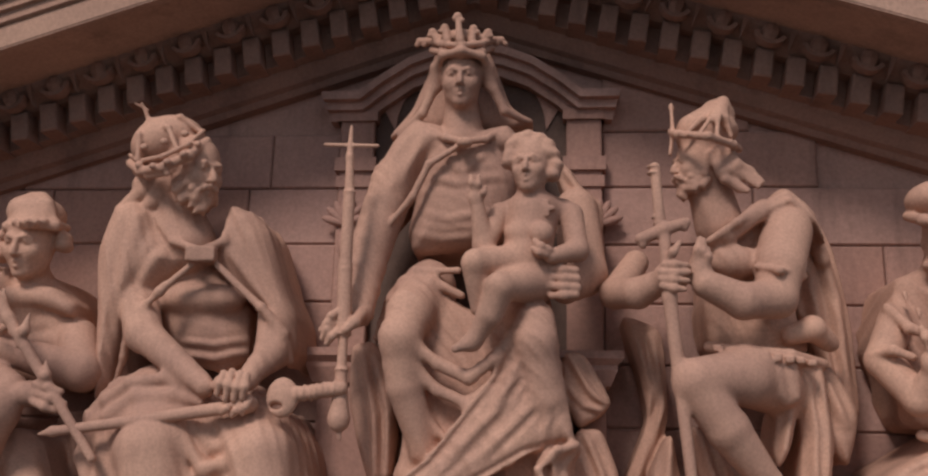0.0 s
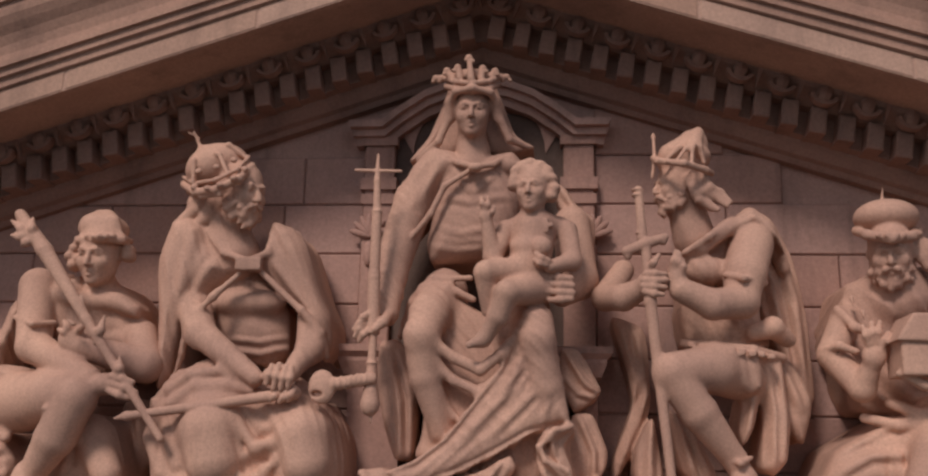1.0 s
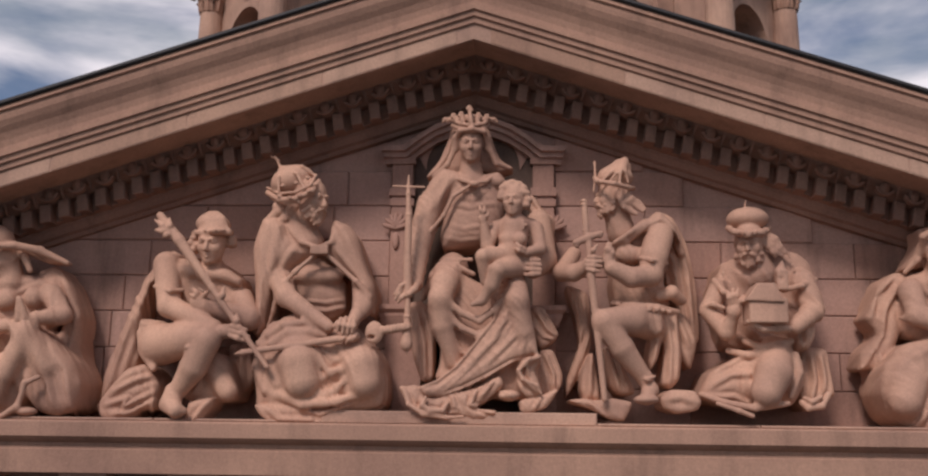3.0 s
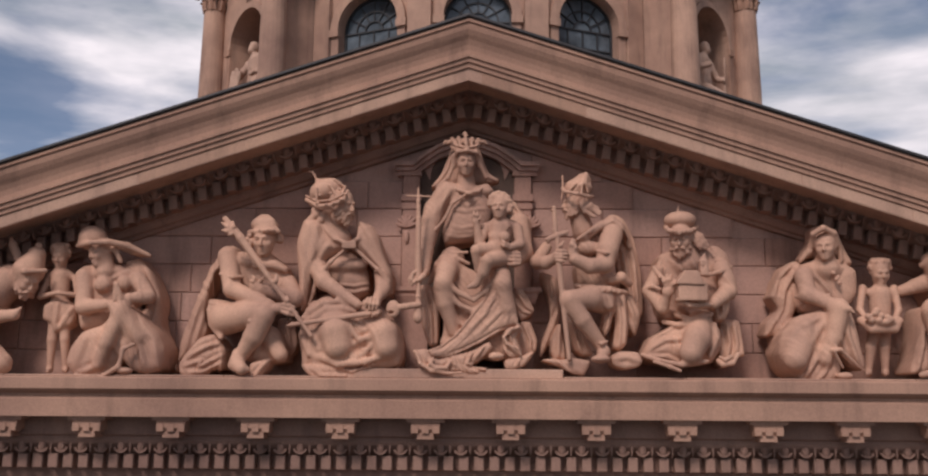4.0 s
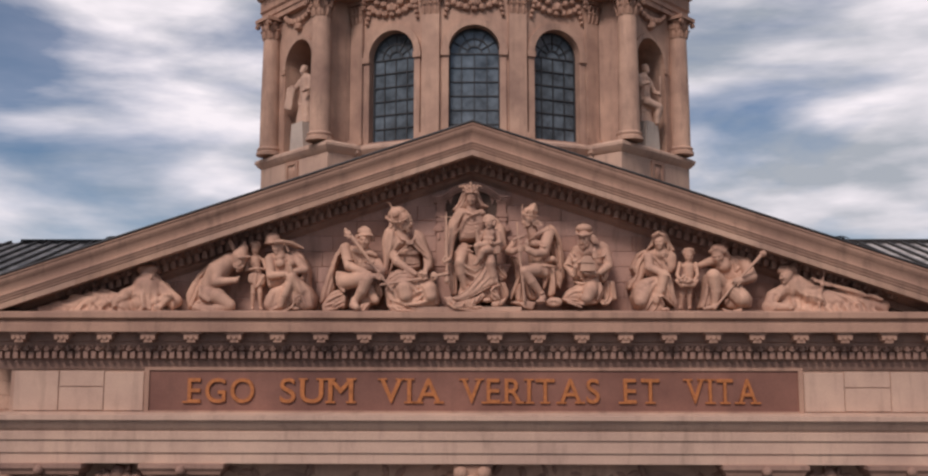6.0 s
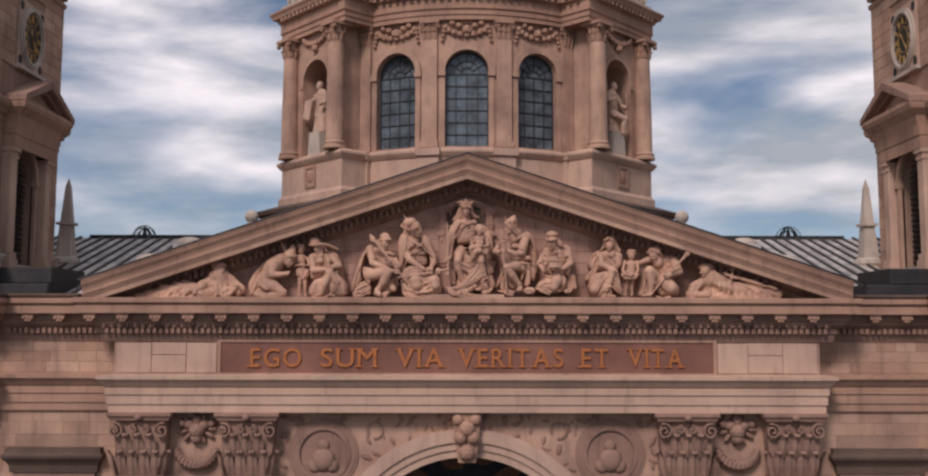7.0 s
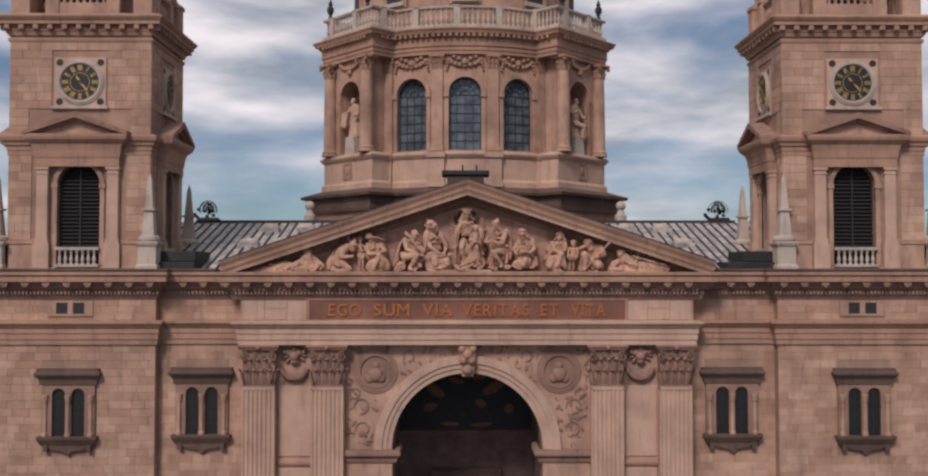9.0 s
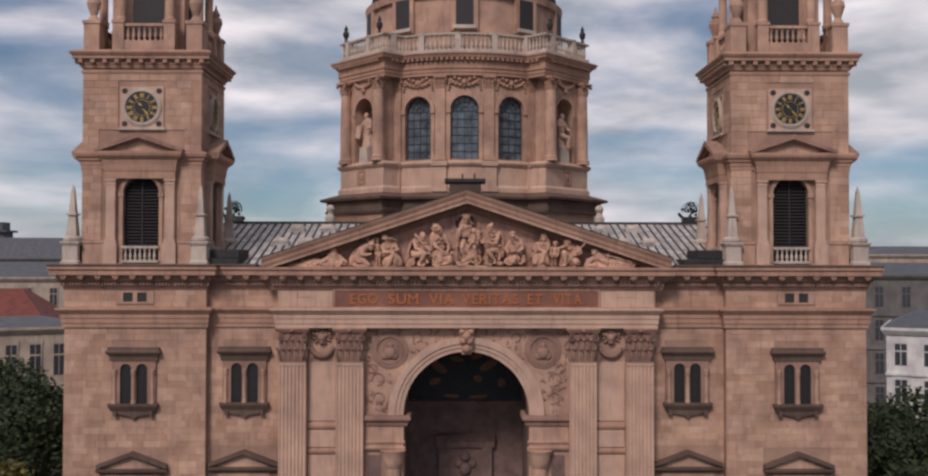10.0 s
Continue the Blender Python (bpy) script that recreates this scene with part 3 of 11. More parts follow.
for s in (-1, 1):
    bm = sweep(B(), [(0, 18.3), (0.05, 18.3), (0.1, 18.42), (0.1, 18.5), (0.22, 18.62), (0.30, 18.7), (0.30, 18.86), (0.26, 18.9), (0.26, 19.0), (0, 19.0)], [(-1.45, 2.0), (-1.45, -0.15), (1.3, -0.15), (1.3, 0.0)] if s > 0 else [(-1.3, 0.0), (-1.3, -0.15), (1.45, -0.15), (1.45, 2.0)])
    part("impost", bm, M_SOOT, portal, m=pose(s * 5.35, 0, 0))
    bm = B()
    box(bm, -1.28, 1.28, -0.12, 0.0, 16.9, 18.3)
    sweep(bm, [(0, 17.15), (0.06, 17.15), (0.10, 17.25), (0.10, 17.32), (0, 17.32)], [(-1.28, 0.0), (-1.28, -0.12), (1.28, -0.12), (1.28, 0.0)])
    sweep(bm, [(0, 16.75), (0.06, 16.75), (0.12, 16.87), (0.12, 16.95), (0, 16.95)], [(-1.28, 0.0), (-1.28, -0.12), (1.28, -0.12), (1.28, 0.0)])
    part("impost_block", bm, M_STONE, portal, m=pose(s * 5.35, 0, 0))
    # small columns under the impost, a flat dark panel as the slot's shade
    bm = lathe(B(), [(0.55, 10), (0.48, 15.6), (0.52, 15.65), (0.62, 15.9), (0.75, 16.5), (0.85, 16.75)], 18, s * 4.75, -0.1)
    part("inner_column", bm, M_STONE, portal, smooth=False)
    part("column_slot_shade", box(B(), s * 5.95 - 0.45, s * 5.95 + 0.45, -0.02, 0.02, 10, 16.4), M_DARK, portal, "flat dark panel painted as the shade between columns")
    # roundel with a plain carved relief in the spandrel
    rd = thing("spandrel_roundel", "round stone relief with a carved wreath border", "relief", s * 4.98, 0.2, 23.2, group="spandrel roundels")
    bm = B()
    for r0, r1, y0 in ((0.0001, 0.82, -0.03), (0.82, 0.95, -0.12), (0.95, 1.12, -0.08), (1.12, 1.22, -0.05)):
        band(bm, arc(0, 0, r0, 180, -180, 36), arc(0, 0, r1, 180, -180, 36), y0, 0.02)
    part("wreath_ring", bm, M_SOOT, rd)
    bm = B()
    for x, z, r, sc in ((0, 0.28, 0.22, 0.5), (0, -0.2, 0.42, 0.45), (-0.3, -0.4, 0.25, 0.4), (0.3, -0.4, 0.25, 0.4)):
        bmesh.ops.create_icosphere(bm, subdivisions=2, radius=r, matrix=Matrix.Translation((x, -0.05, z)) @ Matrix.Diagonal((1, sc, 1, 1)))
    part("carved_relief", bm, M_SOOT, rd, smooth=True)
    # foliage carving of the spandrel
    rng = random.Random(5 + s)
    bm = B()
    for i in range(150):
        x, z = rng.uniform(4.2, 6.5), rng.uniform(19.2, 24.5)
        if rng.random() < 0.45:
            x, z = rng.uniform(0.6, 6.5), rng.uniform(22.6, 24.5)
        if math.hypot(x, z - 19) < 5.1 or math.hypot(x - 4.98, z - 23.2) < 1.3:
            continue
        r = rng.uniform(0.06, 0.16)
        bmesh.ops.create_icosphere(bm, subdivisions=1, radius=r, matrix=Matrix.Translation((s * x, 0.0, z)) @ pose(0, 0, 0, 0, rng.uniform(0, 180), 0) @ Matrix.Diagonal((1.6, 0.5, 0.7, 1)))
    for cx, cz, r in ((5.75, 21.3, 0.42), (5.7, 20.1, 0.38), (3.2, 24.0, 0.3), (6.1, 22.0, 0.3)):
        band(bm, arc(s * cx, cz, r - 0.06, 200, -100, 20), arc(s * cx, cz, r, 200, -100, 20), -0.07, 0.02)
    part("spandrel_foliage", bm, M_SOOT, portal, "carved scrolling leaf relief")

# inside of the arch: vaulted recess, lunette picture and doorway
# the recess stone has the depth's shade put into its colour
recess = thing("portal_recess", "vaulted portal recess with door wall, shade put into its colour", "recess", 0, 2.2, 0, kind="structure")
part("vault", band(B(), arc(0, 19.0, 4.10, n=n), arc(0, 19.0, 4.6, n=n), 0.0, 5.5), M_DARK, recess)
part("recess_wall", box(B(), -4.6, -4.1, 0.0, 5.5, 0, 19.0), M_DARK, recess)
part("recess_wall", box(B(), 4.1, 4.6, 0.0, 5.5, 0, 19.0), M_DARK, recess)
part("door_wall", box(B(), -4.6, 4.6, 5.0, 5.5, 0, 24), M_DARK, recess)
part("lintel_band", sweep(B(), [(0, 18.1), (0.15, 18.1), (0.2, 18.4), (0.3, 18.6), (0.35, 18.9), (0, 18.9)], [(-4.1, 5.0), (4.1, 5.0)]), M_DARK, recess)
lun = thing("lunette_mosaic", "dark blue and gold mosaic lunette under the vault", "mosaic", 0, 7.2, 19.0)
part("ground", prism(B(), arc(0, 0, 4.0, n=24), -0.16, -0.02), M_MOSAIC, lun)
for x, z, sx, sz, a in ((-1.9, 2.3, 0.7, 0.32, 35), (1.7, 2.5, 0.8, 0.32, -30), (-2.2, 1.3, 0.45, 0.25, -20), (0.9, 1.5, 0.35, 0.25, 20), (-1.0, 0.25, 0.6, 0.14, 4), (0.9, 0.2, 0.7, 0.13, -4), (2.6, 1.2, 0.3, 0.3, 0), (-0.6, 2.9, 0.5, 0.2, 10), (0.8, 3.1, 0.45, 0.2, -12)):
    bm = B()
    bmesh.ops.create_icosphere(bm, subdivisions=2, radius=1, matrix=pose(x, -0.17, z, 0, a, 0) @ Matrix.Diagonal((sx, 0.03, sz, 1)))
    part("gold_patch", bm, M_MOSGOLD, lun, "dull gold mosaic patch")
dr = thing("door_surround", "carved doorway surround inside the portal, shade put into its colour", "door surround", 0, 7.1, 0)
bm = B()
box(bm, -1.9, -1.2, -0.3, 0.1, 0, 15.6)
box(bm, 1.2, 1.9, -0.3, 0.1, 0, 15.6)
sweep(bm, [(0, 15.6), (0.3, 15.6), (0.36, 16.0), (0.5, 16.3), (0.62, 16.5), (0, 16.6)], [(-2.1, 0), (2.1, 0)])
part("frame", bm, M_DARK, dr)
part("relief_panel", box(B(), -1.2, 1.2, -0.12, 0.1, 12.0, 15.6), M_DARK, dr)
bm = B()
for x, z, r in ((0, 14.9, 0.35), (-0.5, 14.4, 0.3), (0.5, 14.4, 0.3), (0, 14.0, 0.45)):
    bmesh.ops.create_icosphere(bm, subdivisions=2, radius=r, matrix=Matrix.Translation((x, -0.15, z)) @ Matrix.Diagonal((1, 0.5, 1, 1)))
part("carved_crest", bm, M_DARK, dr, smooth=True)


def leaf(bm, x, y, z, w, h, lean, turn):
    """One curling acanthus leaf."""
    m = pose(x, y, z, 0, 0, turn)
    pts = [(0, 0, 1.0), (0.04 + lean * 0.2, 0.35, 0.95), (lean * 0.5, 0.7, 0.8), (lean * 0.95, 0.95, 0.55), (lean * 1.15, 0.86, 0.3)]
    rows = []
    for o, u, k in pts:
        rows.append([bm.verts.new(m @ Vector((q * w * k / 2, -o * h - (0.05 if q == 0 else 0.0), u * h))) for q in (-1, -0.5, 0, 0.5, 1)])
    back_rows = []
    for o, u, k in pts:
        back_rows.append([bm.verts.new(m @ Vector((q * w * k / 2, -o * h + 0.05, u * h))) for q in (-1, -0.5, 0, 0.5, 1)])
    for R in (rows, back_rows):
        for a, b in zip(R, R[1:]):
            for i in range(4):
                bm.faces.new((a[i], a[i + 1], b[i + 1], b[i]))


def volute(bm, x, y, z, r, s):
    pts_in, pts_out = [], []
    for i in range(26):
        a = i / 25 * 3.2 * math.pi
        rad = r * (1 - 0.75 * i / 25)
        pts_out.append((x + s * rad * math.cos(a + 1.2), z + rad * math.sin(a + 1.2)))
        pts_in.append((x + s * (rad - 0.05) * math.cos(a + 1.2), z + (rad - 0.05) * math.sin(a + 1.2)))
    band(bm, pts_in, pts_out, y, y + 0.16)


def capital(w, depth, h):
    """A carved leafy capital: bell, two rows of leaves, corner volutes, moulded top slab."""
    bm = B()
    prism(bm, [(-w / 2, 0), (w / 2, 0), (w / 2 + 0.1, h * 0.85), (-w / 2 - 0.1, h * 0.85)], -depth + 0.04, 0.0)
    box(bm, -w / 2 - 0.06, w / 2 + 0.06, -depth - 0.06, 0.0, -0.07, 0.0)
    k = 4
    for i in range(k):
        leaf(bm, -w / 2 + (i + 0.5) * w / k, -depth, 0.02, w / k * 0.98, h * 0.42, 0.30, 0)
    for i in range(k - 1):
        leaf(bm, -w / 2 + (i + 1) * w / k, -depth - 0.03, h * 0.30, w / k * 1.02, h * 0.40, 0.36, 0)
    for s in (-1, 1):
        leaf(bm, s * w / 2, -depth + 0.02, 0.02, 0.4, h * 0.42, 0.3, s * 60)
        volute(bm, s * (w / 2 - 0.02), -depth - 0.22, h * 0.72, 0.29, s)
        volute(bm, s * 0.2, -depth - 0.12, h * 0.74, 0.17, -s)
    sweep(bm, [(0, h * 0.87), (0.14, h * 0.87), (0.17, h * 0.91), (0.24, h * 0.95), (0.24, h), (0, h)], [(-w / 2 - 0.05, 0), (-w / 2 - 0.05, -depth), (w / 2 + 0.05, -depth), (w / 2 + 0.05, 0)])
    bmesh.ops.create_icosphere(bm, subdivisions=2, radius=0.13, matrix=Matrix.Translation((0, -depth - 0.25, h * 0.93)))
    return bm


PX = (-11.2, -7.52, 7.52, 11.2)


def fluted(w, z0, z1, depth, flutes):
    bm = B()
    pts = [(-w / 2, 0.0), (-w / 2, -depth)]
    step = w / (flutes + 0.35)
    x = -w / 2 + step * 0.32
    for i in range(flutes):
        a, b = x, x + step * 0.72
        c = (a + b) / 2
        pts += [(a, -depth), (a + 0.02, -depth + 0.05), (c, -depth + 0.085), (b - 0.02, -depth + 0.05), (b, -depth)]
        x += step
    pts += [(w / 2, -depth), (w / 2, 0.0)]
    lo = [bm.verts.new((p[0], p[1], z0)) for p in pts]
    hi = [bm.verts.new((p[0], p[1], z1)) for p in pts]
    for i in range(len(pts)):
        j = (i + 1) % len(pts)
        bm.faces.new((lo[i], lo[j], hi[j], hi[i]))
    bm.faces.new(lo)
    bm.faces.new(hi[::-1])
    return bm


first = None
for x in PX:
    if first is None:
        first = thing("pilaster", "giant fluted sandstone pilaster with carved leaf capital", "pilaster", x, 0.2, 0, group="portal pilasters")
        part("shaft", fluted(1.74, 8, 22.32, 0.62, 7), M_LIGHT, first)
        part("flute_stop", box(B(), -0.87, 0.87, -0.62, 0, 22.22, 22.47), M_LIGHT, first)
        part("capital", capital(1.62, 0.60, 2.12), M_SOOT, first, "carved acanthus capital", m=pose(0, 0, 22.53))
    else:
        copy_thing(first, pose(x, 0.2, 0))
for s in (-1, 1):
    fest = thing("festoon", "carved mask with hanging fruit garland between capitals", "festoon", s * 9.37, 0.2, 22.5, group="portal festoons")
    bm = B()
    for i in range(13):
        a = math.pi * (1.08 + 0.84 * i / 12)
        bmesh.ops.create_icosphere(bm, subdivisions=1, radius=0.15 + 0.07 * math.sin(math.pi * i / 12), matrix=Matrix.Translation((0.68 * math.cos(a), -0.16, 0.95 + 0.62 * math.sin(a))))
    part("garland", bm, M_SOOT, fest)
    bm = B()
    for x, z, r in ((0, 1.5, 0.3), (-0.25, 1.7, 0.2), (0.25, 1.7, 0.2), (0, 1.25, 0.22), (-0.5, 1.75, 0.16), (0.5, 1.75, 0.16), (0, 1.85, 0.2)):
        bmesh.ops.create_icosphere(bm, subdivisions=2, radius=r, matrix=Matrix.Translation((x, -0.14, z)))
    for i in range(11):
        a = i * 2 * math.pi / 11
        bmesh.ops.create_icosphere(bm, subdivisions=2, radius=1, matrix=pose(0.5 * math.cos(a), -0.1, 1.55 + 0.36 * math.sin(a), 0, -math.degrees(a), 0) @ Matrix.Diagonal((0.2, 0.1, 0.08, 1)))
    part("mask_boss", bm, M_SOOT, fest)
    pan = portal
    pm = pose(s * 9.37, 0, 0)
    part("upper_slab", chamfer_box(B(), -0.9, 0.9, -0.06, 0.02, 18.6, 22.4, 0.03), M_LIGHT, pan, m=pm)
    part("middle_slab", chamfer_box(B(), -0.9, 0.9, -0.08, 0.02, 16.9, 18.0, 0.03), M_LIGHT, pan, m=pm)
    part("lower_slab", chamfer_box(B(), -0.9, 0.9, -0.06, 0.02, 10, 16.4, 0.03), M_LIGHT, pan, m=pm)
    bm = sweep(B(), [(0, 18.05), (0.06, 18.05), (0.14, 18.2), (0.14, 18.32), (0.05, 18.5), (0, 18.5)], [(-0.95, 0), (0.95, 0)])
    part("string_moulding", bm, M_TRIM, pan, m=pm)
    bm = sweep(B(), [(0, 16.45), (0.06, 16.45), (0.14, 16.6), (0.14, 16.72), (0.05, 16.85), (0, 16.85)], [(-0.95, 0), (0.95, 0)])
    part("string_moulding", bm, M_TRIM, pan, m=pm)


# ---- twin-light windows of the facade ----
def twin_window(x, y, w=1.0):
    t = thing("window", "twin round-arched window with dark cornice and bracketed sill", "window", x, y, 0, group="facade windows")
    bm = wall_panel(B(), -1.42, 1.42, 19.75, 22.75, -0.16, 0.02, [(-0.52, 0.72, 19.75, 21.95, True), (0.52, 0.72, 19.75, 21.95, True)])
    part("frame", bm, M_SOOT, t, "darkened stone window frame")
    bm = B()
    for c in (-1.22, 0.0, 1.22):
        lathe(bm, [(0.16, 19.75), (0.16, 19.9), (0.11, 19.95), (0.10, 21.5), (0.13, 21.55), (0.17, 21.85), (0.17, 21.95)], 12, c, -0.2)
    part("colonnette", bm, M_STONE, t)
    part("lintel", sweep(B(), [(0, 22.5), (0.05, 22.5), (0.08, 22.75), (0.16, 22.88), (0.26, 23.0), (0.28, 23.06), (0.28, 23.12), (0.20, 23.2), (0.18, 23.3), (0.18, 23.36), (0, 23.38)], [(-1.48, 0.02), (-1.48, -0.16), (1.48, -0.16), (1.48, 0.02)]), M_DARKTRIM, t, "soot-dark cornice")
    bm = sweep(B(), [(0, 19.25), (0.06, 19.25), (0.14, 19.4), (0.22, 19.55), (0.25, 19.62), (0.25, 19.75), (0, 19.75)], [(-1.35, 0.02), (-1.35, -0.16), (1.35, -0.16), (1.35, 0.02)])
    for c in (-1.15, 1.15):
        box(bm, c - 0.12, c + 0.12, -0.3, 0.0, 18.95, 19.3)
    prism(bm, [(-1.2, 19.3), (1.2, 19.3), (0.9, 19.05), (0.25, 18.95), (0, 18.7), (-0.25, 18.95), (-0.9, 19.05)], -0.22, 0.02)
    part("sill", bm, M_DARKTRIM, t, "soot-dark bracketed sill")
    for c in (-0.52, 0.52):
        part("pane", box(B(), c - 0.36, c + 0.36, -0.02, 0.01, 19.75, 22.35), M_DIAL, t, "dark window glass")
        bm = B()
        for z in (20.3, 20.9, 21.5):
            box(bm, c - 0.36, c + 0.36, -0.045, -0.02, z - 0.015, z + 0.015)
        box(bm, c - 0.015, c + 0.015, -0.045, -0.02, 19.75, 22.3)
        part("glazing_bar", bm, M_BAR, t)
    return t


def hood(x, y):
    t = thing("window_hood", "small dark pediment over a lower window", "window hood", x, y, 0, group="lower window hoods")
    bm = B()
    for s in (-1, 1):
        prism(bm, [(0, 16.7), (s * 2.25, 15.85), (s * 2.25, 15.62), (0, 16.42)], -0.42, 0.02)
    part("raking_moulding", bm, M_DARKTRIM, t)
    part("field", prism(B(), [(-1.9, 15.5), (1.9, 15.5), (0, 16.4)], -0.12, 0.02), M_STONE, t)
    part("cornice", sweep(B(), [(0, 15.2), (0.1, 15.2), (0.36, 15.4), (0.40, 15.55), (0, 15.6)], [(-1.9, 0.02), (-1.9, -0.05), (1.9, -0.05), (1.9, 0.02)]), M_DARKTRIM, t)
    part("lintel", box(B(), -1.7, 1.7, -0.12, 0.02, 12, 15.2), M_STONE, t)


for s in (-1, 1):
    twin_window(s * 21.45, 0.0)
    twin_window(s * 14.45, 0.6)
    hood(s * 21.48, 0.0)
    hood(s * 14.45, 0.6)
    fw = thing("frieze_window", "small double window in the frieze", "window", s * 21.45, 0, 26.6, group="frieze windows")
    part("frame", wall_panel(B(), -1.22, 1.22, -0.42, 0.42, -0.07, 0.02, [(-0.45, 0.62, -0.3, 0.3, False), (0.45, 0.62, -0.3, 0.3, False)]), M_STONE, fw)
    # flat board behind the frame, dark to stand for shade in the openings
    part("pane", box(B(), -0.8, 0.8, -0.01, 0.012, -0.3, 0.3), M_LOUVRE, fw, "flat dark pane painted as the opening's shade")

# ---- towers ----
TC, TH, TF, TB = 21.25, 3.74, 0.4, 7.88       # centre, half width, front and back planes


def ring(h):
    return [(-h, -h), (h, -h), (h, h), (-h, h)]


def baluster(bm, x, y, z, h, r=0.085):
    lathe(bm, [(r, z), (r, z + 0.06 * h), (r * 0.55, z + 0.12 * h), (r * 1.05, z + 0.32 * h), (r * 0.8, z + 0.48 * h), (r * 0.42, z + 0.72 * h), (r * 0.7, z + 0.88 * h), (r, z + 0.93 * h), (r, z + h)], 8, x, y)


def clock(parent, turn, pointers):
    """Dial with stone ring, square surround, numerals as bars, two pointers."""
    m = pose(0, 0, 0, 0, 0, turn) @ pose(0, -TH, 38.98)
    ck = part("clock_surround", wall_panel(B(), -1.36, 1.36, -1.36, 1.36, -0.06, 0.05, []), M_LIGHT, parent, "square carved clock surround", m=m)
    bm = B()
    for r0, r1, y0 in ((1.00, 1.05, -0.12), (1.05, 1.15, -0.20), (1.15, 1.25, -0.14)):
        band(bm, arc(0, 0, r0, 180, -180, 40), arc(0, 0, r1, 180, -180, 40), y0, 0.02)
    part("stone_ring", bm, M_PALE, ck, m=m)
    for sx in (-1, 1):
        for sz in (-1, 1):
            # dark disc painted as the shade in a corner hole
            part("corner_hole_shade", prism(B(), arc(sx * 1.08, sz * 1.08, 0.19, 180, -150, 11), -0.075, 0.0), M_LOUVRE, ck, m=m)
    part("sill", box(B(), -1.5, 1.5, -0.22, 0.05, -1.48, -1.34), M_PALE, ck, m=m)
    part("dial", prism(B(), arc(0, 0, 1.02, 180, -170, 35), -0.08, 0.0), M_DIAL, ck, "black clock dial", m=m)
    bars = {1: 1, 2: 2, 3: 3, 4: 3, 5: 2, 6: 3, 7: 4, 8: 4, 9: 3, 10: 2, 11: 3, 12: 4}
    for hour in range(1, 13):
        bm = B()
        k = bars[hour]
        for i in range(k):
            o = (i - (k - 1) / 2) * 0.062
            box(bm, o - 0.017, o + 0.017, -0.10, -0.07, 0.66, 0.92)
        box(bm, -0.032 * k - 0.02, 0.032 * k + 0.02, -0.10, -0.07, 0.645, 0.67)
        box(bm, -0.032 * k - 0.02, 0.032 * k + 0.02, -0.10, -0.07, 0.91, 0.935)
        part("numeral", bm, M_GILT, ck, "gilt hour mark", m=m @ pose(0, 0, 0, 0, 30 * hour, 0))
    part("dial_ring", band(B(), arc(0, 0, 0.50, 180, -180, 32), arc(0, 0, 0.525, 180, -180, 32), -0.095, -0.07), M_GILT, ck, m=m)
    for ang, ln, w in pointers:
        bm = prism(B(), [(-w, -0.16), (w, -0.16), (w * 1.6, ln * 0.7), (0, ln), (-w * 1.6, ln * 0.7)], -0.13, -0.11)
        part("pointer", bm, M_GILT, ck, "gilt clock pointer", m=m @ pose(0, 0, 0, 0, ang, 0))


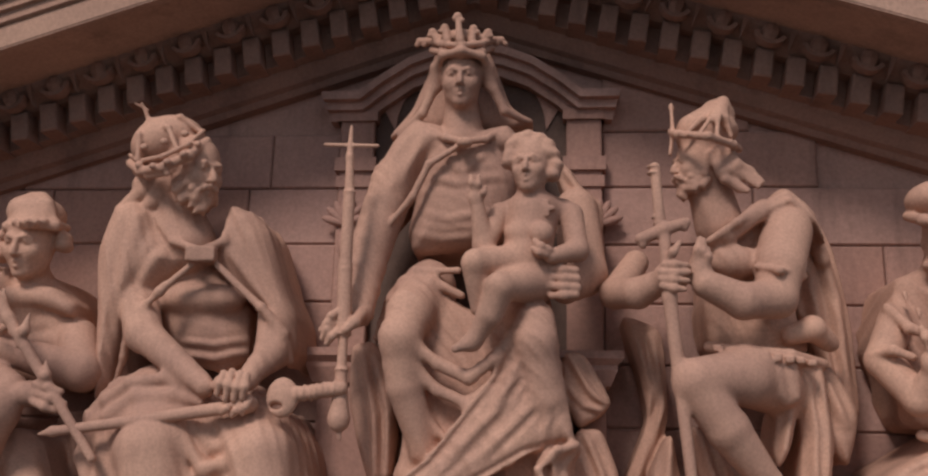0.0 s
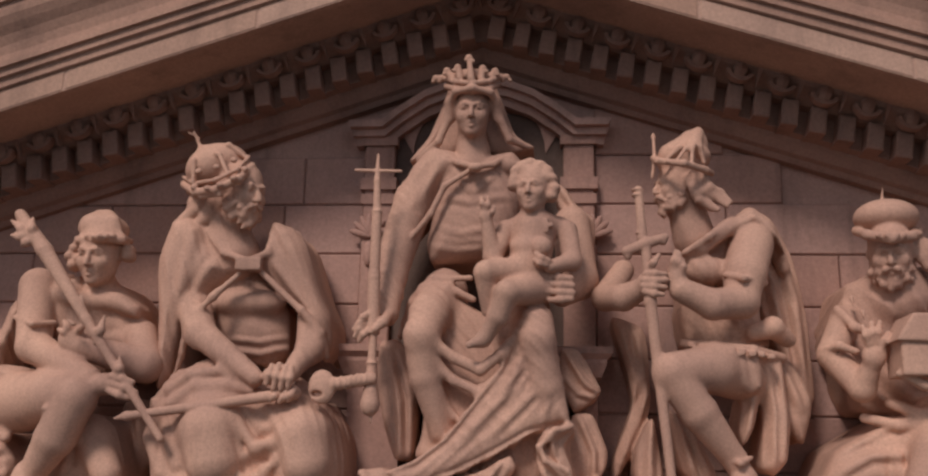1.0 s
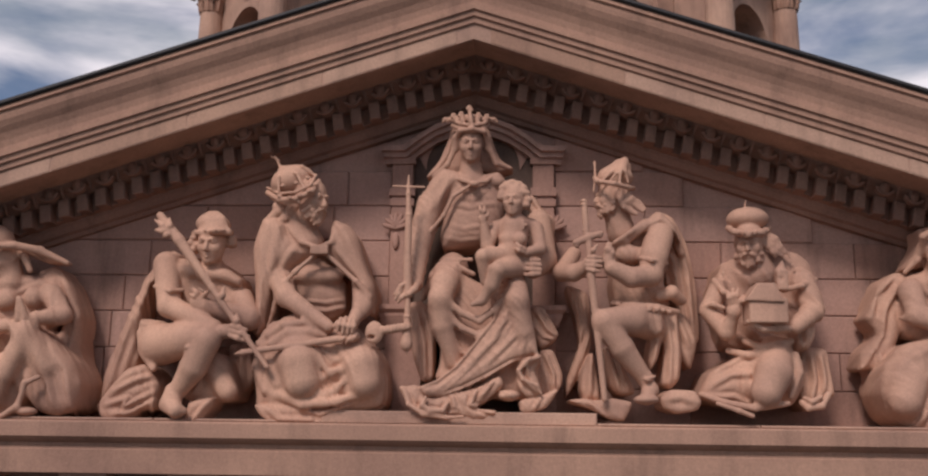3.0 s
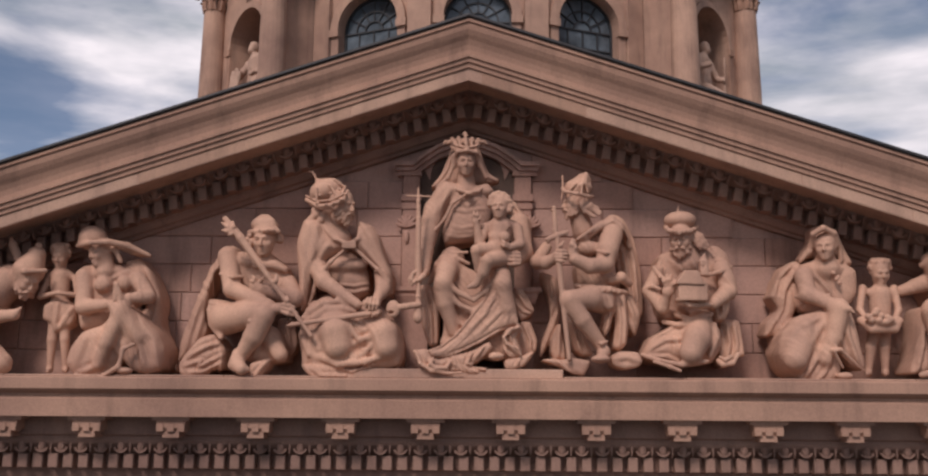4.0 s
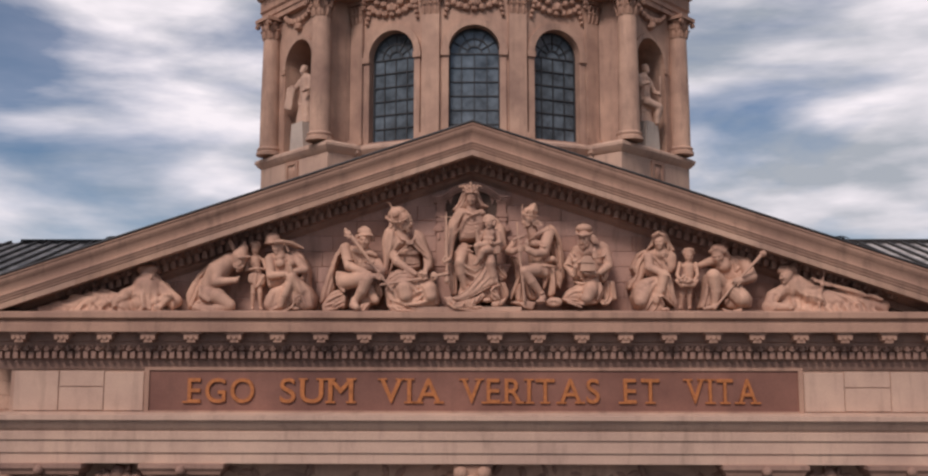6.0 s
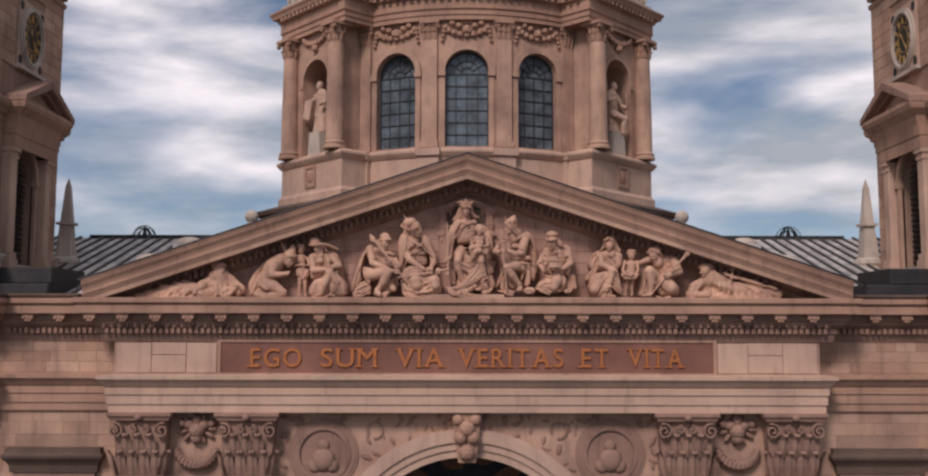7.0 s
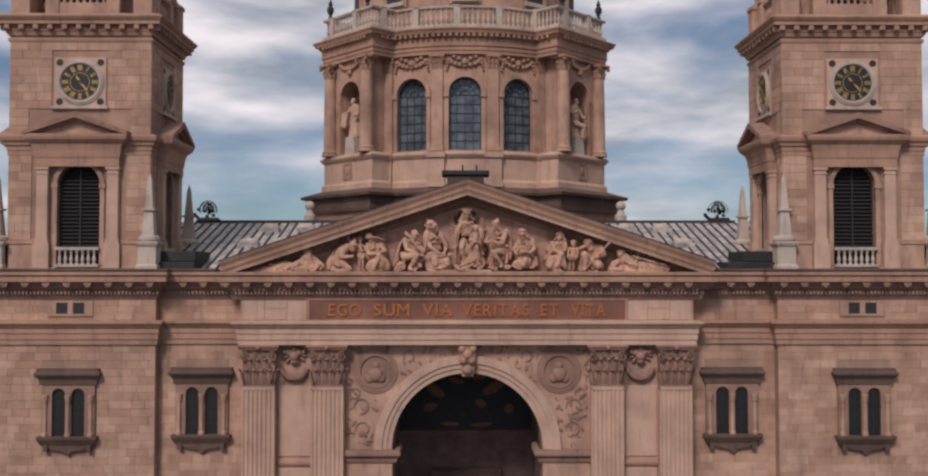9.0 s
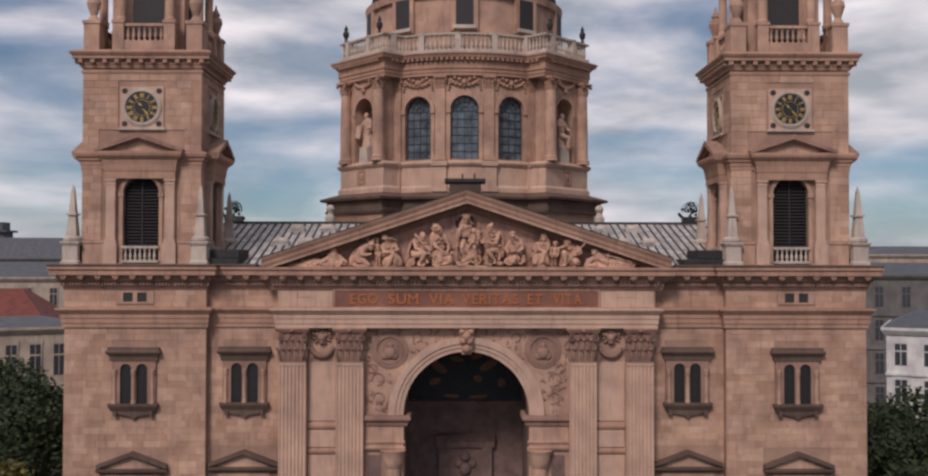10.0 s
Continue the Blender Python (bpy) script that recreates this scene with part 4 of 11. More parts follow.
def tower(s):
    t = thing("bell_tower", "square sandstone clock tower above the cornice", "tower", s * TC, TF + TH * 0.8, 0, group="bell towers")
    t.scale = (1.035, 0.8, 1)
    pale = M_STONE
    for k in range(4):
        bb = wall_panel(B(), -TH, TH - 0.8, 28.4, 42.4, -TH + 0.03, -TH + 0.8, [(0, 2.26, 28.9, 33.35, True)])
        part("shaft_wall", bb, M_JOINT, t, m=pose(0, 0, 0, 0, 0, 90 * k))
    part("plinth", sweep(B(), [(0, 28.4), (0.2, 28.4), (0.2, 28.8), (0.1, 28.85), (0, 28.85)], ring(TH), True), pale, t)
    part("string_cornice", sweep(B(), [(0, 34.95), (0.05, 34.95), (0.05, 35.2), (0.09, 35.22), (0.09, 35.42), (0.2, 35.5), (0.22, 35.62), (0.36, 35.75), (0.40, 35.9), (0.40, 35.98), (0.2, 36.1), (0, 36.12)], ring(TH), True), M_TRIM, t)
    part("neck_moulding", sweep(B(), [(0, 41.2), (0.06, 41.2), (0.1, 41.3), (0.1, 41.4), (0, 41.45)], ring(TH), True), M_TRIM, t)
    part("top_cornice", sweep(B(), [(0, 41.55), (0.1, 41.55), (0.16, 41.75), (0.22, 41.8), (0.22, 42.15), (0.48, 42.15), (0.50, 42.12), (0.54, 42.12), (0.54, 42.30), (0.60, 42.34), (0.72, 42.50), (0.72, 42.57), (0.4, 42.72), (0, 42.75)], ring(TH), True), M_TRIM, t, "heavy modillion cornice")
    for k in range(4):
        for i in range(11):
            bm = chamfer_box(B(), -0.14, 0.14, -0.3, 0, 0, 0.3, 0.04)
            part("modillion", bm, M_TRIM, t, m=pose(0, 0, 0, 0, 0, 90 * k) @ pose((i - 5) * 0.76, -TH - 0.2, 41.83))
    for k in range(4):
        m = pose(0, 0, 0, 0, 0, 90 * k) @ pose(0, -TH, 0)
        # belfry window with its own order
        bw = part("belfry_window", band(B(), arc(0, 33.35, 1.13), arc(0, 33.35, 1.36), -0.12, 0.1), M_STONE, t, "arched belfry window with dark louvres", m=m)
        for sx in (-1, 1):
            bm = box(B(), sx * 1.245 - 0.115, sx * 1.245 + 0.115, -0.10, 0.1, 28.9, 33.2)
            box(bm, sx * 1.26 - 0.17, sx * 1.26 + 0.17, -0.16, 0.1, 33.15, 33.4)
            part("jamb", bm, M_STONE, bw, m=m)
        bm = B()
        for i in range(24):
            z = 29.4 + i * 0.21
            half = 1.1 if z < 33.35 else math.sqrt(max(0.02, 1.12 ** 2 - (z - 33.35) ** 2))
            v = box(B(), -half, half, -0.12, 0.12, -0.015, 0.015)
            bmesh.ops.transform(v, matrix=pose(0, 0.42, z, 28, 0, 0), verts=v.verts)
            tmp = bpy.data.meshes.new("t")
            v.to_mesh(tmp)
            v.free()
            bm.from_mesh(tmp)
            bpy.data.meshes.remove(tmp)
        box(bm, -0.04, 0.04, 0.28, 0.36, 28.9, 34.4)
        # dark board behind the slats stands for the unlit tower inside
        box(bm, -1.12, 1.12, 0.7, 0.74, 28.7, 34.6)
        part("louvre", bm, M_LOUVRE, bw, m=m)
        for sx in (-1, 1):
            bm = chamfer_box(B(), sx * 1.85 - 0.30, sx * 1.85 + 0.30, -0.34, 0.1, 30.3, 34.2, 0.03)
            box(bm, sx * 1.85 - 0.36, sx * 1.85 + 0.36, -0.42, 0.1, 34.15, 34.3)
            box(bm, sx * 1.85 - 0.34, sx * 1.85 + 0.34, -0.38, 0.1, 33.9, 33.98)
            box(bm, sx * 1.85 - 0.36, sx * 1.85 + 0.36, -0.42, 0.1, 30.1, 30.35)
            box(bm, sx * 1.85 - 0.42, sx * 1.85 + 0.42, -0.46, 0.1, 28.5, 30.1)
            part("pilaster", bm, M_LIGHT, bw, m=m)
        part("entablature", sweep(B(), [(0, 34.3), (0.06, 34.3), (0.06, 34.75), (0.1, 34.8), (0.14, 35.2), (0.22, 35.5), (0.5, 35.75), (0.56, 35.9), (0.56, 36.05), (0, 36.1)], [(-2.15, 0.1), (-2.15, -0.38), (2.15, -0.38), (2.15, 0.1)]), M_TRIM, bw, m=m)
        bm = B()
        for sx in (-1, 1):
            prism(bm, [(0, 37.25), (sx * 2.75, 36.2), (sx * 2.75, 35.98), (0, 36.92)], -0.98, 0.1)
            prism(bm, [(0, 36.95), (sx * 2.4, 36.12), (sx * 2.4, 36.02), (0, 36.75)], -0.7, 0.1)
        part("pediment", bm, M_SOOT, bw, "weathered raking mouldings", m=m)
        part("pediment_field", prism(B(), [(-2.2, 36.05), (2.2, 36.05), (0, 36.8)], -0.45, 0.1), M_STONE, bw, m=m)
        bm = B()
        for i in range(7):
            baluster(bm, (i - 3) * 0.3, -0.2, 28.98, 0.78, 0.10)
        part("baluster_row", bm, M_PALE, bw, "row of pale stone balusters", m=m)
        bm = box(B(), -1.15, 1.15, -0.33, -0.06, 29.76, 29.92)
        box(bm, -1.15, 1.15, -0.36, -0.04, 28.84, 28.98)
        part("balustrade_rail", bm, M_PALE, bw, m=m)
        clock(t, 90 * k, ((-32, 0.40, 0.035), (141, 0.72, 0.028)) if s < 0 else ((-38, 0.40, 0.035), (137, 0.72, 0.028)))
    # low parapet walls between pilasters and corner obelisks
    for k in range(4):
        for sx in (-1, 1):
            v = box(B(), min(sx * 2.3, sx * 3.9), max(sx * 2.3, sx * 3.9), -TH - 0.16, -TH + 0.1, 28.8, 30.1)
            box(v, min(sx * 2.3, sx * 3.9), max(sx * 2.3, sx * 3.9), -TH - 0.24, -TH + 0.1, 30.1, 30.28)
            part("parapet", v, M_STONE, t, m=pose(0, 0, 0, 0, 0, 90 * k))
    # upper stage: pedestals, balustrade and paired columns round a dark bell opening
    part("upper_core", box(B(), -2.3, 2.3, -2.3, 2.3, 42.7, 56), M_STONE, t)
    for k in range(4):
        m = pose(0, 0, 0, 0, 0, 90 * k)
        # no hole in the core: a dark panel carries the opening's shade
        part("bell_opening_shade", box(B(), -1.0, 1.0, -2.36, -2.28, 43.2, 54), M_LOUVRE, t, "flat dark panel painted as the bell opening's shade", m=m)
        bm = B()
        for x in (-1.05, -0.7, -0.35, 0, 0.35, 0.7, 1.05):
            baluster(bm, x, -3.3, 43.45, 0.95, 0.11)
        box(bm, -1.3, 1.3, -3.5, -3.12, 44.4, 44.58)
        box(bm, -1.3, 1.3, -3.5, -3.1, 42.75, 43.45)
        part("balustrade", bm, M_STONE, t, m=m)
        for sx in (-1, 1):
            bm = chamfer_box(B(), sx * 1.62 - 0.36, sx * 1.62 + 0.36, -3.6, -2.9, 42.75, 44.65, 0.03)
            box(bm, sx * 1.62 - 0.42, sx * 1.62 + 0.42, -3.66, -2.85, 44.6, 44.78)
            lathe(bm, [(0.34, 44.78), (0.36, 44.95), (0.28, 45.05), (0.27, 49), (0.24, 52)], 14, sx * 1.55, -3.1)
            part("column", bm, M_STONE, t, m=m)
        bm = chamfer_box(B(), -3.75, -2.75, -3.75, -2.75, 42.75, 44.5, 0.03)
        box(bm, -3.82, -2.68, -3.82, -2.68, 44.5, 44.72)
        lathe(bm, [(0.42, 44.72), (0.3, 44.95), (0.2, 45.1), (0.34, 45.5), (0.46, 45.9), (0.4, 46.2), (0.22, 46.35), (0.3, 46.5), (0.1, 46.9), (0.03, 47.2)], 14, -3.25, -3.25)
        part("corner_urn", bm, M_STONE, t, "weathered urn on a pedestal", m=m)
    # stone blocks on the faces that can be seen
    holes = [(-2.7, 2.7, 28, 37.3), (-1.5, 1.5, 37.4, 40.5)]
    for k, turn in enumerate((0, 90 if s < 0 else -90)):
        base = pose(0, 0, 0, 0, 0, turn) @ pose(0, -TH, 0)
        ashlar(t, base, -TH, TH, 30.3, 34.95, [(-2.5, 2.5, 28, 37)], M_BLOCK, 0.46, seed=11 + k + s, limit=60)
        ashlar(t, base, -TH, TH, 36.12, 41.2, holes, M_BLOCK, 0.46, seed=21 + k + s, limit=90)
    return t


for s in (-1, 1):
    tower(s)

# ---- corner obelisks on the parapet ----
ob0 = None
for s in (-1, 1):
    for dx, y in ((4.4, 0.35), (-3.9, 0.35), (-4.2, 6.9), (4.4, 6.9)):
        x = s * (TC + dx)
        if ob0 is None:
            ob0 = thing("obelisk", "pale stone obelisk on a square pedestal", "obelisk", x, y, GZ, group="parapet obelisks")
            bm = chamfer_box(B(), -0.5, 0.5, -0.5, 0.5, 0.0, 1.5, 0.02)
            sweep(bm, [(0, 0.0), (0.08, 0.0), (0.08, 0.35), (0, 0.42)], ring(0.5), True)
            sweep(bm, [(0, 1.38), (0.06, 1.42), (0.12, 1.55), (0.12, 1.62), (0, 1.66)], ring(0.5), True)
            part("pedestal", bm, M_PALE, ob0)
            part("collar", lathe(B(), [(0.52, 1.62), (0.6, 1.75), (0.58, 1.9), (0.42, 2.0)], 16), M_PALE, ob0)
            bm = B()
            w0, w1 = 0.33, 0.10
            lo = [bm.verts.new((a * w0, b * w0, 2.0)) for a, b in ((-1, -1), (1, -1), (1, 1), (-1, 1))]
            hi = [bm.verts.new((a * w1, b * w1, 5.0)) for a, b in ((-1, -1), (1, -1), (1, 1), (-1, 1))]
            tip = bm.verts.new((0, 0, 5.4))
            for i in range(4):
                bm.faces.new((lo[i], lo[(i + 1) % 4], hi[(i + 1) % 4], hi[i]))
                bm.faces.new((hi[i], hi[(i + 1) % 4], tip))
            bm.faces.new(lo[::-1])
            part("needle", bm, M_PALE, ob0)
            part("band", box(B(), -0.34, 0.34, -0.34, 0.34, 3.35, 3.46), M_PALE, ob0)
        else:
            copy_thing(ob0, pose(x, y, GZ))

# ---- metal roofs between tower and dome ----
for s in (-1, 1):
    rf = thing("roof_slope", "grey standing-seam sheet roof beside the dome", "roof", s * 13, 8, 29, kind="structure")
    # slope rises from the front edge back to the ridge
    y0, z0, y1, z1 = 1.5, 28.7, 12.0, 31.88
    ln = math.hypot(y1 - y0, z1 - z0)
    ang = math.degrees(math.atan2(z1 - z0, y1 - y0))
    m0 = pose(0, y0, z0, ang, 0, 0)
    for i in range(24):
        x = s * (7.0 + i * 0.56)
        part("roof_sheet", box(B(), -0.27, 0.27, 0, ln, -0.05, 0.0), M_ROOF, rf, m=pose(-s * 13, -8, -29) @ Matrix.Translation((x, 0, 0)) @ m0)
        part("seam", box(B(), -0.05, 0.05, 0, ln, -0.05, 0.09), M_SEAM, rf, m=pose(-s * 13, -8, -29) @ Matrix.Translation((x + s * 0.28, 0, 0)) @ m0)
    part("ridge_cap", box(B(), min(s * 6.5, s * 18), max(s * 6.5, s * 18), y1 - 0.2, y1 + 0.3, z1 - 0.1, z1 + 0.12), M_LEAD, rf, m=pose(-s * 13, -8, -29))
    part("back_slope", prism(B(), [(6.5, 28), (18, 28), (18, 31.7), (6.5, 31.7)] if s > 0 else [(-18, 28), (-6.5, 28), (-6.5, 31.7), (-18, 31.7)], y1 + 0.1, y1 + 6), M_LEAD, rf, m=pose(-s * 13, -8, -29))
    for i, (dx, u) in enumerate(((10.3, 0.78), (12.6, 0.78), (11.3, 0.45), (13.2, 0.45))):
        sk = thing("roof_vent", "small pale domed roof skylight", "skylight", s * dx, y0 + (y1 - y0) * u, z0 + (z1 - z0) * u, group="roof skylights")
        bm = B()
        bmesh.ops.create_uvsphere(bm, u_segments=14, v_segments=8, radius=1, matrix=Matrix.Diagonal((0.62, 0.45, 0.3, 1)))
        part("dome", bm, M_PALE, sk, smooth=True, m=pose(0, 0, 0.22))
        part("curb", box(B(), -0.62, 0.62, -0.5, 0.5, -0.25, 0.2), M_ROOF, sk)
    # dark stepped gutter box at the foot of the tower
    gb = thing("roof_gutter_box", "dark lead-covered gutter box at the tower foot", "gutter", s * 16.4, 1.6, GZ)
    part("lower_step", chamfer_box(B(), -2.2, 1.5, -1.2, 2, 0.0, 0.55, 0.05), M_LEAD, gb)
    part("upper_step", chamfer_box(B(), -1.2, 1.5, -0.9, 2, 0.55, 1.15, 0.05), M_LEAD, gb)
    # rear roof that carries the iron crest
    rr = thing("rear_roof", "dark sheet roof of the rear wing", "roof", s * 23, 35, 0, kind="structure")
    part("roof_body", chamfer_box(B(), -6, 6, -3, 3, 0, 32.7, 0.1), M_LEAD, rr)
    # wrought iron crest on the ridge
    ic = thing("iron_crest", "black wrought-iron ornamental crest on the roof ridge", "roof ornament", s * 23.2, 35.0, 33.4)
    ic.scale = (1.5, 1.3, 1.42)
    rng = random.Random(9)
    bm = B()
    box(bm, -0.03, 0.03, -0.03, 0.03, -0.3, 1.1)
    for i in range(9):
        a = i / 9 * math.pi
        m = pose(0, 0, 0.55, 0, 0, 20 * i)
        v = band(B(), arc(0, 0, 0.36 + 0.2 * (i % 3) / 2, 200, -20, 14), arc(0, 0, 0.395 + 0.2 * (i % 3) / 2, 200, -20, 14), -0.02, 0.02)
        bmesh.ops.transform(v, matrix=m, verts=v.verts)
        tmp = bpy.data.meshes.new("t")
        v.to_mesh(tmp)
        v.free()
        bm.from_mesh(tmp)
        bpy.data.meshes.remove(tmp)
    for i in range(14):
        x, z = rng.uniform(-0.8, 0.8), rng.uniform(-0.2, 0.7)
        box(bm, x - 0.09, x + 0.09, -0.06, 0.06, z - 0.09, z + 0.09)
    part("ironwork", bm, M_IRON, ic)
    part("foot", box(B(), -0.6, 0.6, -0.3, 0.3, -0.5, 0.05), M_LEAD, ic)
    # ball finial beside the drum base
    bf = thing("ball_finial", "pale stone ball finial on a short pedestal", "finial", s * 10.6, 13.2, 31.5)
    part("pedestal", lathe(B(), [(0.4, 0), (0.4, 0.9), (0.28, 1.0), (0.18, 1.3)], 14), M_PALE, bf)
    bm = B()
    bmesh.ops.create_uvsphere(bm, u_segments=14, v_segments=10, radius=0.33, matrix=Matrix.Translation((0, 0, 1.55)))
    part("ball", bm, M_PALE, bf, smooth=True)
# block on the gable's ridge
rb = thing("ridge_block", "dark stone block with small fittings on the gable peak", "roof block", 0, 13.2, 33.3)
part("block", chamfer_box(B(), -1.25, 1.25, -0.8, 0.8, 0.0, 1.8, 0.05), M_DARKTRIM, rb)
part("slab", chamfer_box(B(), -1.6, 1.6, -1.0, 1.0, 1.8, 2.1, 0.03), M_LEAD, rb)
for x in (-0.2, 0.75):
    part("fitting", box(B(), x - 0.06, x + 0.06, -0.1, 0.1, 2.1, 2.55), M_IRON, rb)

# ---- dome drum ----
DY, DR = 28.0, 10.2
drum = thing("dome_drum", "round sandstone dome drum with arched windows and columns", "dome", 0, DY, 28)
DM = pose(0, 0, -28)


PIER = 47.5


def drum_path(r, pr, pw, n=5):
    """Plan line of the drum with four piers set on the diagonals."""
    pts = []
    for q in range(4):
        mid = (-90 + PIER, 90 - PIER, 90 + PIER, 270 - PIER)[q]
        c = Vector((math.cos(radians(mid)), math.sin(radians(mid))))
        tdir = Vector((-c.y, c.x))
        e0, e1 = c * pr - tdir * pw, c * pr + tdir * pw
        def foot(e):
            d = math.sqrt(max(0.01, r * r - pw * pw))
            return c * d + tdir * (-pw if e is e0 else pw)
        pts += [tuple(foot(e0)), tuple(e0), tuple(e1), tuple(foot(e1))]
        a0 = math.degrees(math.atan2(pts[-1][1], pts[-1][0]))
        nmid = (-90 + PIER, 90 - PIER, 90 + PIER, 270 - PIER)[(q + 1) % 4] + (360 if q == 3 else 0)
        nc = Vector((math.cos(radians(nmid)), math.sin(radians(nmid))))
        nt = Vector((-nc.y, nc.x))
        d = math.sqrt(max(0.01, r * r - pw * pw))
        f = nc * d - nt * pw
        a1 = math.degrees(math.atan2(f.y, f.x))
        while a1 < a0:
            a1 += 360
        k = 14
        pts += [(r * math.cos(radians(a0 + (a1 - a0) * i / k)), r * math.sin(radians(a0 + (a1 - a0) * i / k))) for i in range(1, k)]
    return pts


P1 = drum_path(DR + 0.05, 11.7, 2.75)
part("base_roof", sweep(B(), [(-3, 33.0), (1.2, 33.0), (1.25, 33.25), (1.15, 33.3), (1.15, 34.0), (1.55, 34.1), (1.6, 34.3), (0.35, 34.75), (-3, 34.8)], P1, True), M_DARKTRIM, drum, "dark weathered base skirting", m=DM)
part("base_wall", sweep(B(), [(-3, 28), (0.95, 28), (0.95, 33.05), (-3, 33.05)], P1, True), M_TRIM, drum, m=DM)
part("pedestal_course", sweep(B(), [(-1.5, 34.7), (0.42, 34.7), (0.42, 35.1), (0.34, 35.2), (0.28, 35.3), (0.28, 36.8), (0.34, 36.85), (0.42, 36.95), (0.52, 37.1), (0.52, 37.22), (0.3, 37.36), (-1.5, 37.4)], P1, True), M_LIGHT, drum, m=DM)
# wall facets with windows
for k in range(16):
    ang = k * 22.5
    pier = min(abs((ang - a + 180) % 360 - 180) for a in (PIER, 180 - PIER, 180 + PIER, 360 - PIER)) < 12
    m = DM @ pose(0, 0, 0, 0, 0, ang) @ pose(0, -DR, 0)
    if pier:
        part("wall_facet", box(B(), -2.03, 2.03, 0.0, 1.0, 37.3, 44.9), M_STONE, drum, m=m)
        continue
    part("wall_facet", wall_panel(B(), -2.03, 2.03, 37.3, 44.9, 0.0, 1.0, [(0, 2.4, 37.5, 41.66, True)]), M_STONE, drum, m=m)
    w = part("window", band(B(), arc(0, 41.66, 1.2, n=24), arc(0, 41.66, 1.52, n=24), -0.16, 0.02), M_STONE, drum, "tall arched window with leaded panes", m=m)
    for s in (-1, 1):
        bm = box(B(), s * 1.35 - 0.15, s * 1.35 + 0.15, -0.10, 0.02, 37.4, 41.4)
        box(bm, s * 1.37 - 0.2, s * 1.37 + 0.2, -0.2, 0.02, 41.38, 41.66)
        part("jamb", bm, M_STONE, w, m=m)
    part("pane", box(B(), -1.2, 1.2, 0.42, 0.45, 37.5, 42.9), M_GLASS, w, "dark leaded glass", m=m)
    bm = B()
    for x in (-0.6, 0.0, 0.6):
        box(bm, x - 0.022, x + 0.022, 0.36, 0.42, 37.5, 41.62 + (0.0 if x else 0.0))
    for i in range(6):
        z = 38.2 + i * 0.68
        box(bm, -1.2, 1.2, 0.36, 0.42, z - 0.025, z + 0.025)
    for r in (0.35, 0.72):
        band(bm, arc(0, 41.62, r - 0.025, n=14), arc(0, 41.62, r + 0.025, n=14), 0.36, 0.42)
    for a in (30, 60, 90, 120, 150):
        v = box(B(), 0.35, 1.18, 0.36, 0.42, -0.02, 0.02)
        bmesh.ops.transform(v, matrix=pose(0, 0, 41.62, 0, -a, 0), verts=v.verts)
        tmp = bpy.data.meshes.new("t")
        v.to_mesh(tmp)
        v.free()
        bm.from_mesh(tmp)
        bpy.data.meshes.remove(tmp)
    band(bm, arc(0, 41.66, 1.12, n=20), arc(0, 41.66, 1.2, n=20), 0.34, 0.42)
    for s in (-1, 1):
        box(bm, s * 1.16 - 0.04, s * 1.16 + 0.04, 0.34, 0.42, 37.5, 41.66)
    part("glazing_bar", bm, M_BAR, w, m=m)
    # carved swag above the window
    bm = B()
    for i in range(9):
        a = math.pi * (1.1 + 0.8 * i / 8)
        bmesh.ops.create_icosphere(bm, subdivisions=1, radius=0.19, matrix=Matrix.Translation((1.2 * math.cos(a), -0.1, 44.3 + 0.62 * math.sin(a))))
    bmesh.ops.create_icosphere(bm, subdivisions=1, radius=0.3, matrix=Matrix.Translation((0, -0.12, 43.95)))
    for s in (-1, 1):
        for i in range(4):
            bmesh.ops.create_icosphere(bm, subdivisions=1, radius=0.17 - 0.02 * i, matrix=Matrix.Translation((s * (1.2 + 0.05 * i), -0.1, 44.1 - 0.24 * i)))
        bmesh.ops.create_icosphere(bm, subdivisions=1, radius=0.2, matrix=Matrix.Translation((s * 0.45, -0.12, 44.2)))
    for s in (-1, 1):
        bmesh.ops.create_icosphere(bm, subdivisions=1, radius=0.2, matrix=Matrix.Translation((s * 0.8, -0.1, 44.35)))
    part("swag", bm, M_TRIM, drum, "carved garland", m=m)


def drum_column(m, r=0.42, flat=False):
    bm = B()
    if flat:
        box(bm, -r, r, -0.2, 0.1, 37.4, 43.4)
        box(bm, -r - 0.08, r + 0.08, -0.28, 0.1, 37.4, 37.7)
    else:
        lathe(bm, [(r * 1.3, 37.4), (r * 1.3, 37.55), (r * 1.15, 37.6), (r * 1.25, 37.72), (r * 1.02, 37.82), (r, 38), (r * 0.98, 40), (r * 0.86, 43.4)], 20)
    c = part("column", bm, M_STONE, drum, m=m)
    bm = B()
    if flat:
        box(bm, -r, r, -0.2, 0.1, 43.4, 44.3)
    else:
        lathe(bm, [(r * 0.86, 43.4), (r * 0.9, 44.3)], 16)
    k = 3 if flat else 8
    for row, (z, lean, h) in enumerate(((43.42, 0.3, 0.5), (43.75, 0.35, 0.5))):
        for i in range(k):
            if flat:
                leaf(bm, (i - 1) * r * 0.68, -0.2, z, r * 0.65, h, lean, 0)
            else:
                a = 360 / k * (i + 0.5 * row)
                leaf(bm, r * 0.88 * math.sin(radians(a)), -r * 0.88 * math.cos(radians(a)), z, r * 0.7, h, lean, a)
    for s in (-1, 1):
        volute(bm, s * (r + 0.06), (-0.32 if flat else -r - 0.12), 44.16, 0.18, s)
    box(bm, -r - 0.14, r + 0.14, -0.36 if flat else -r - 0.14, 0.1 if flat else r + 0.14, 44.32, 44.5)
    part("capital", bm, M_TRIM, c, "carved leaf capital", m=m)


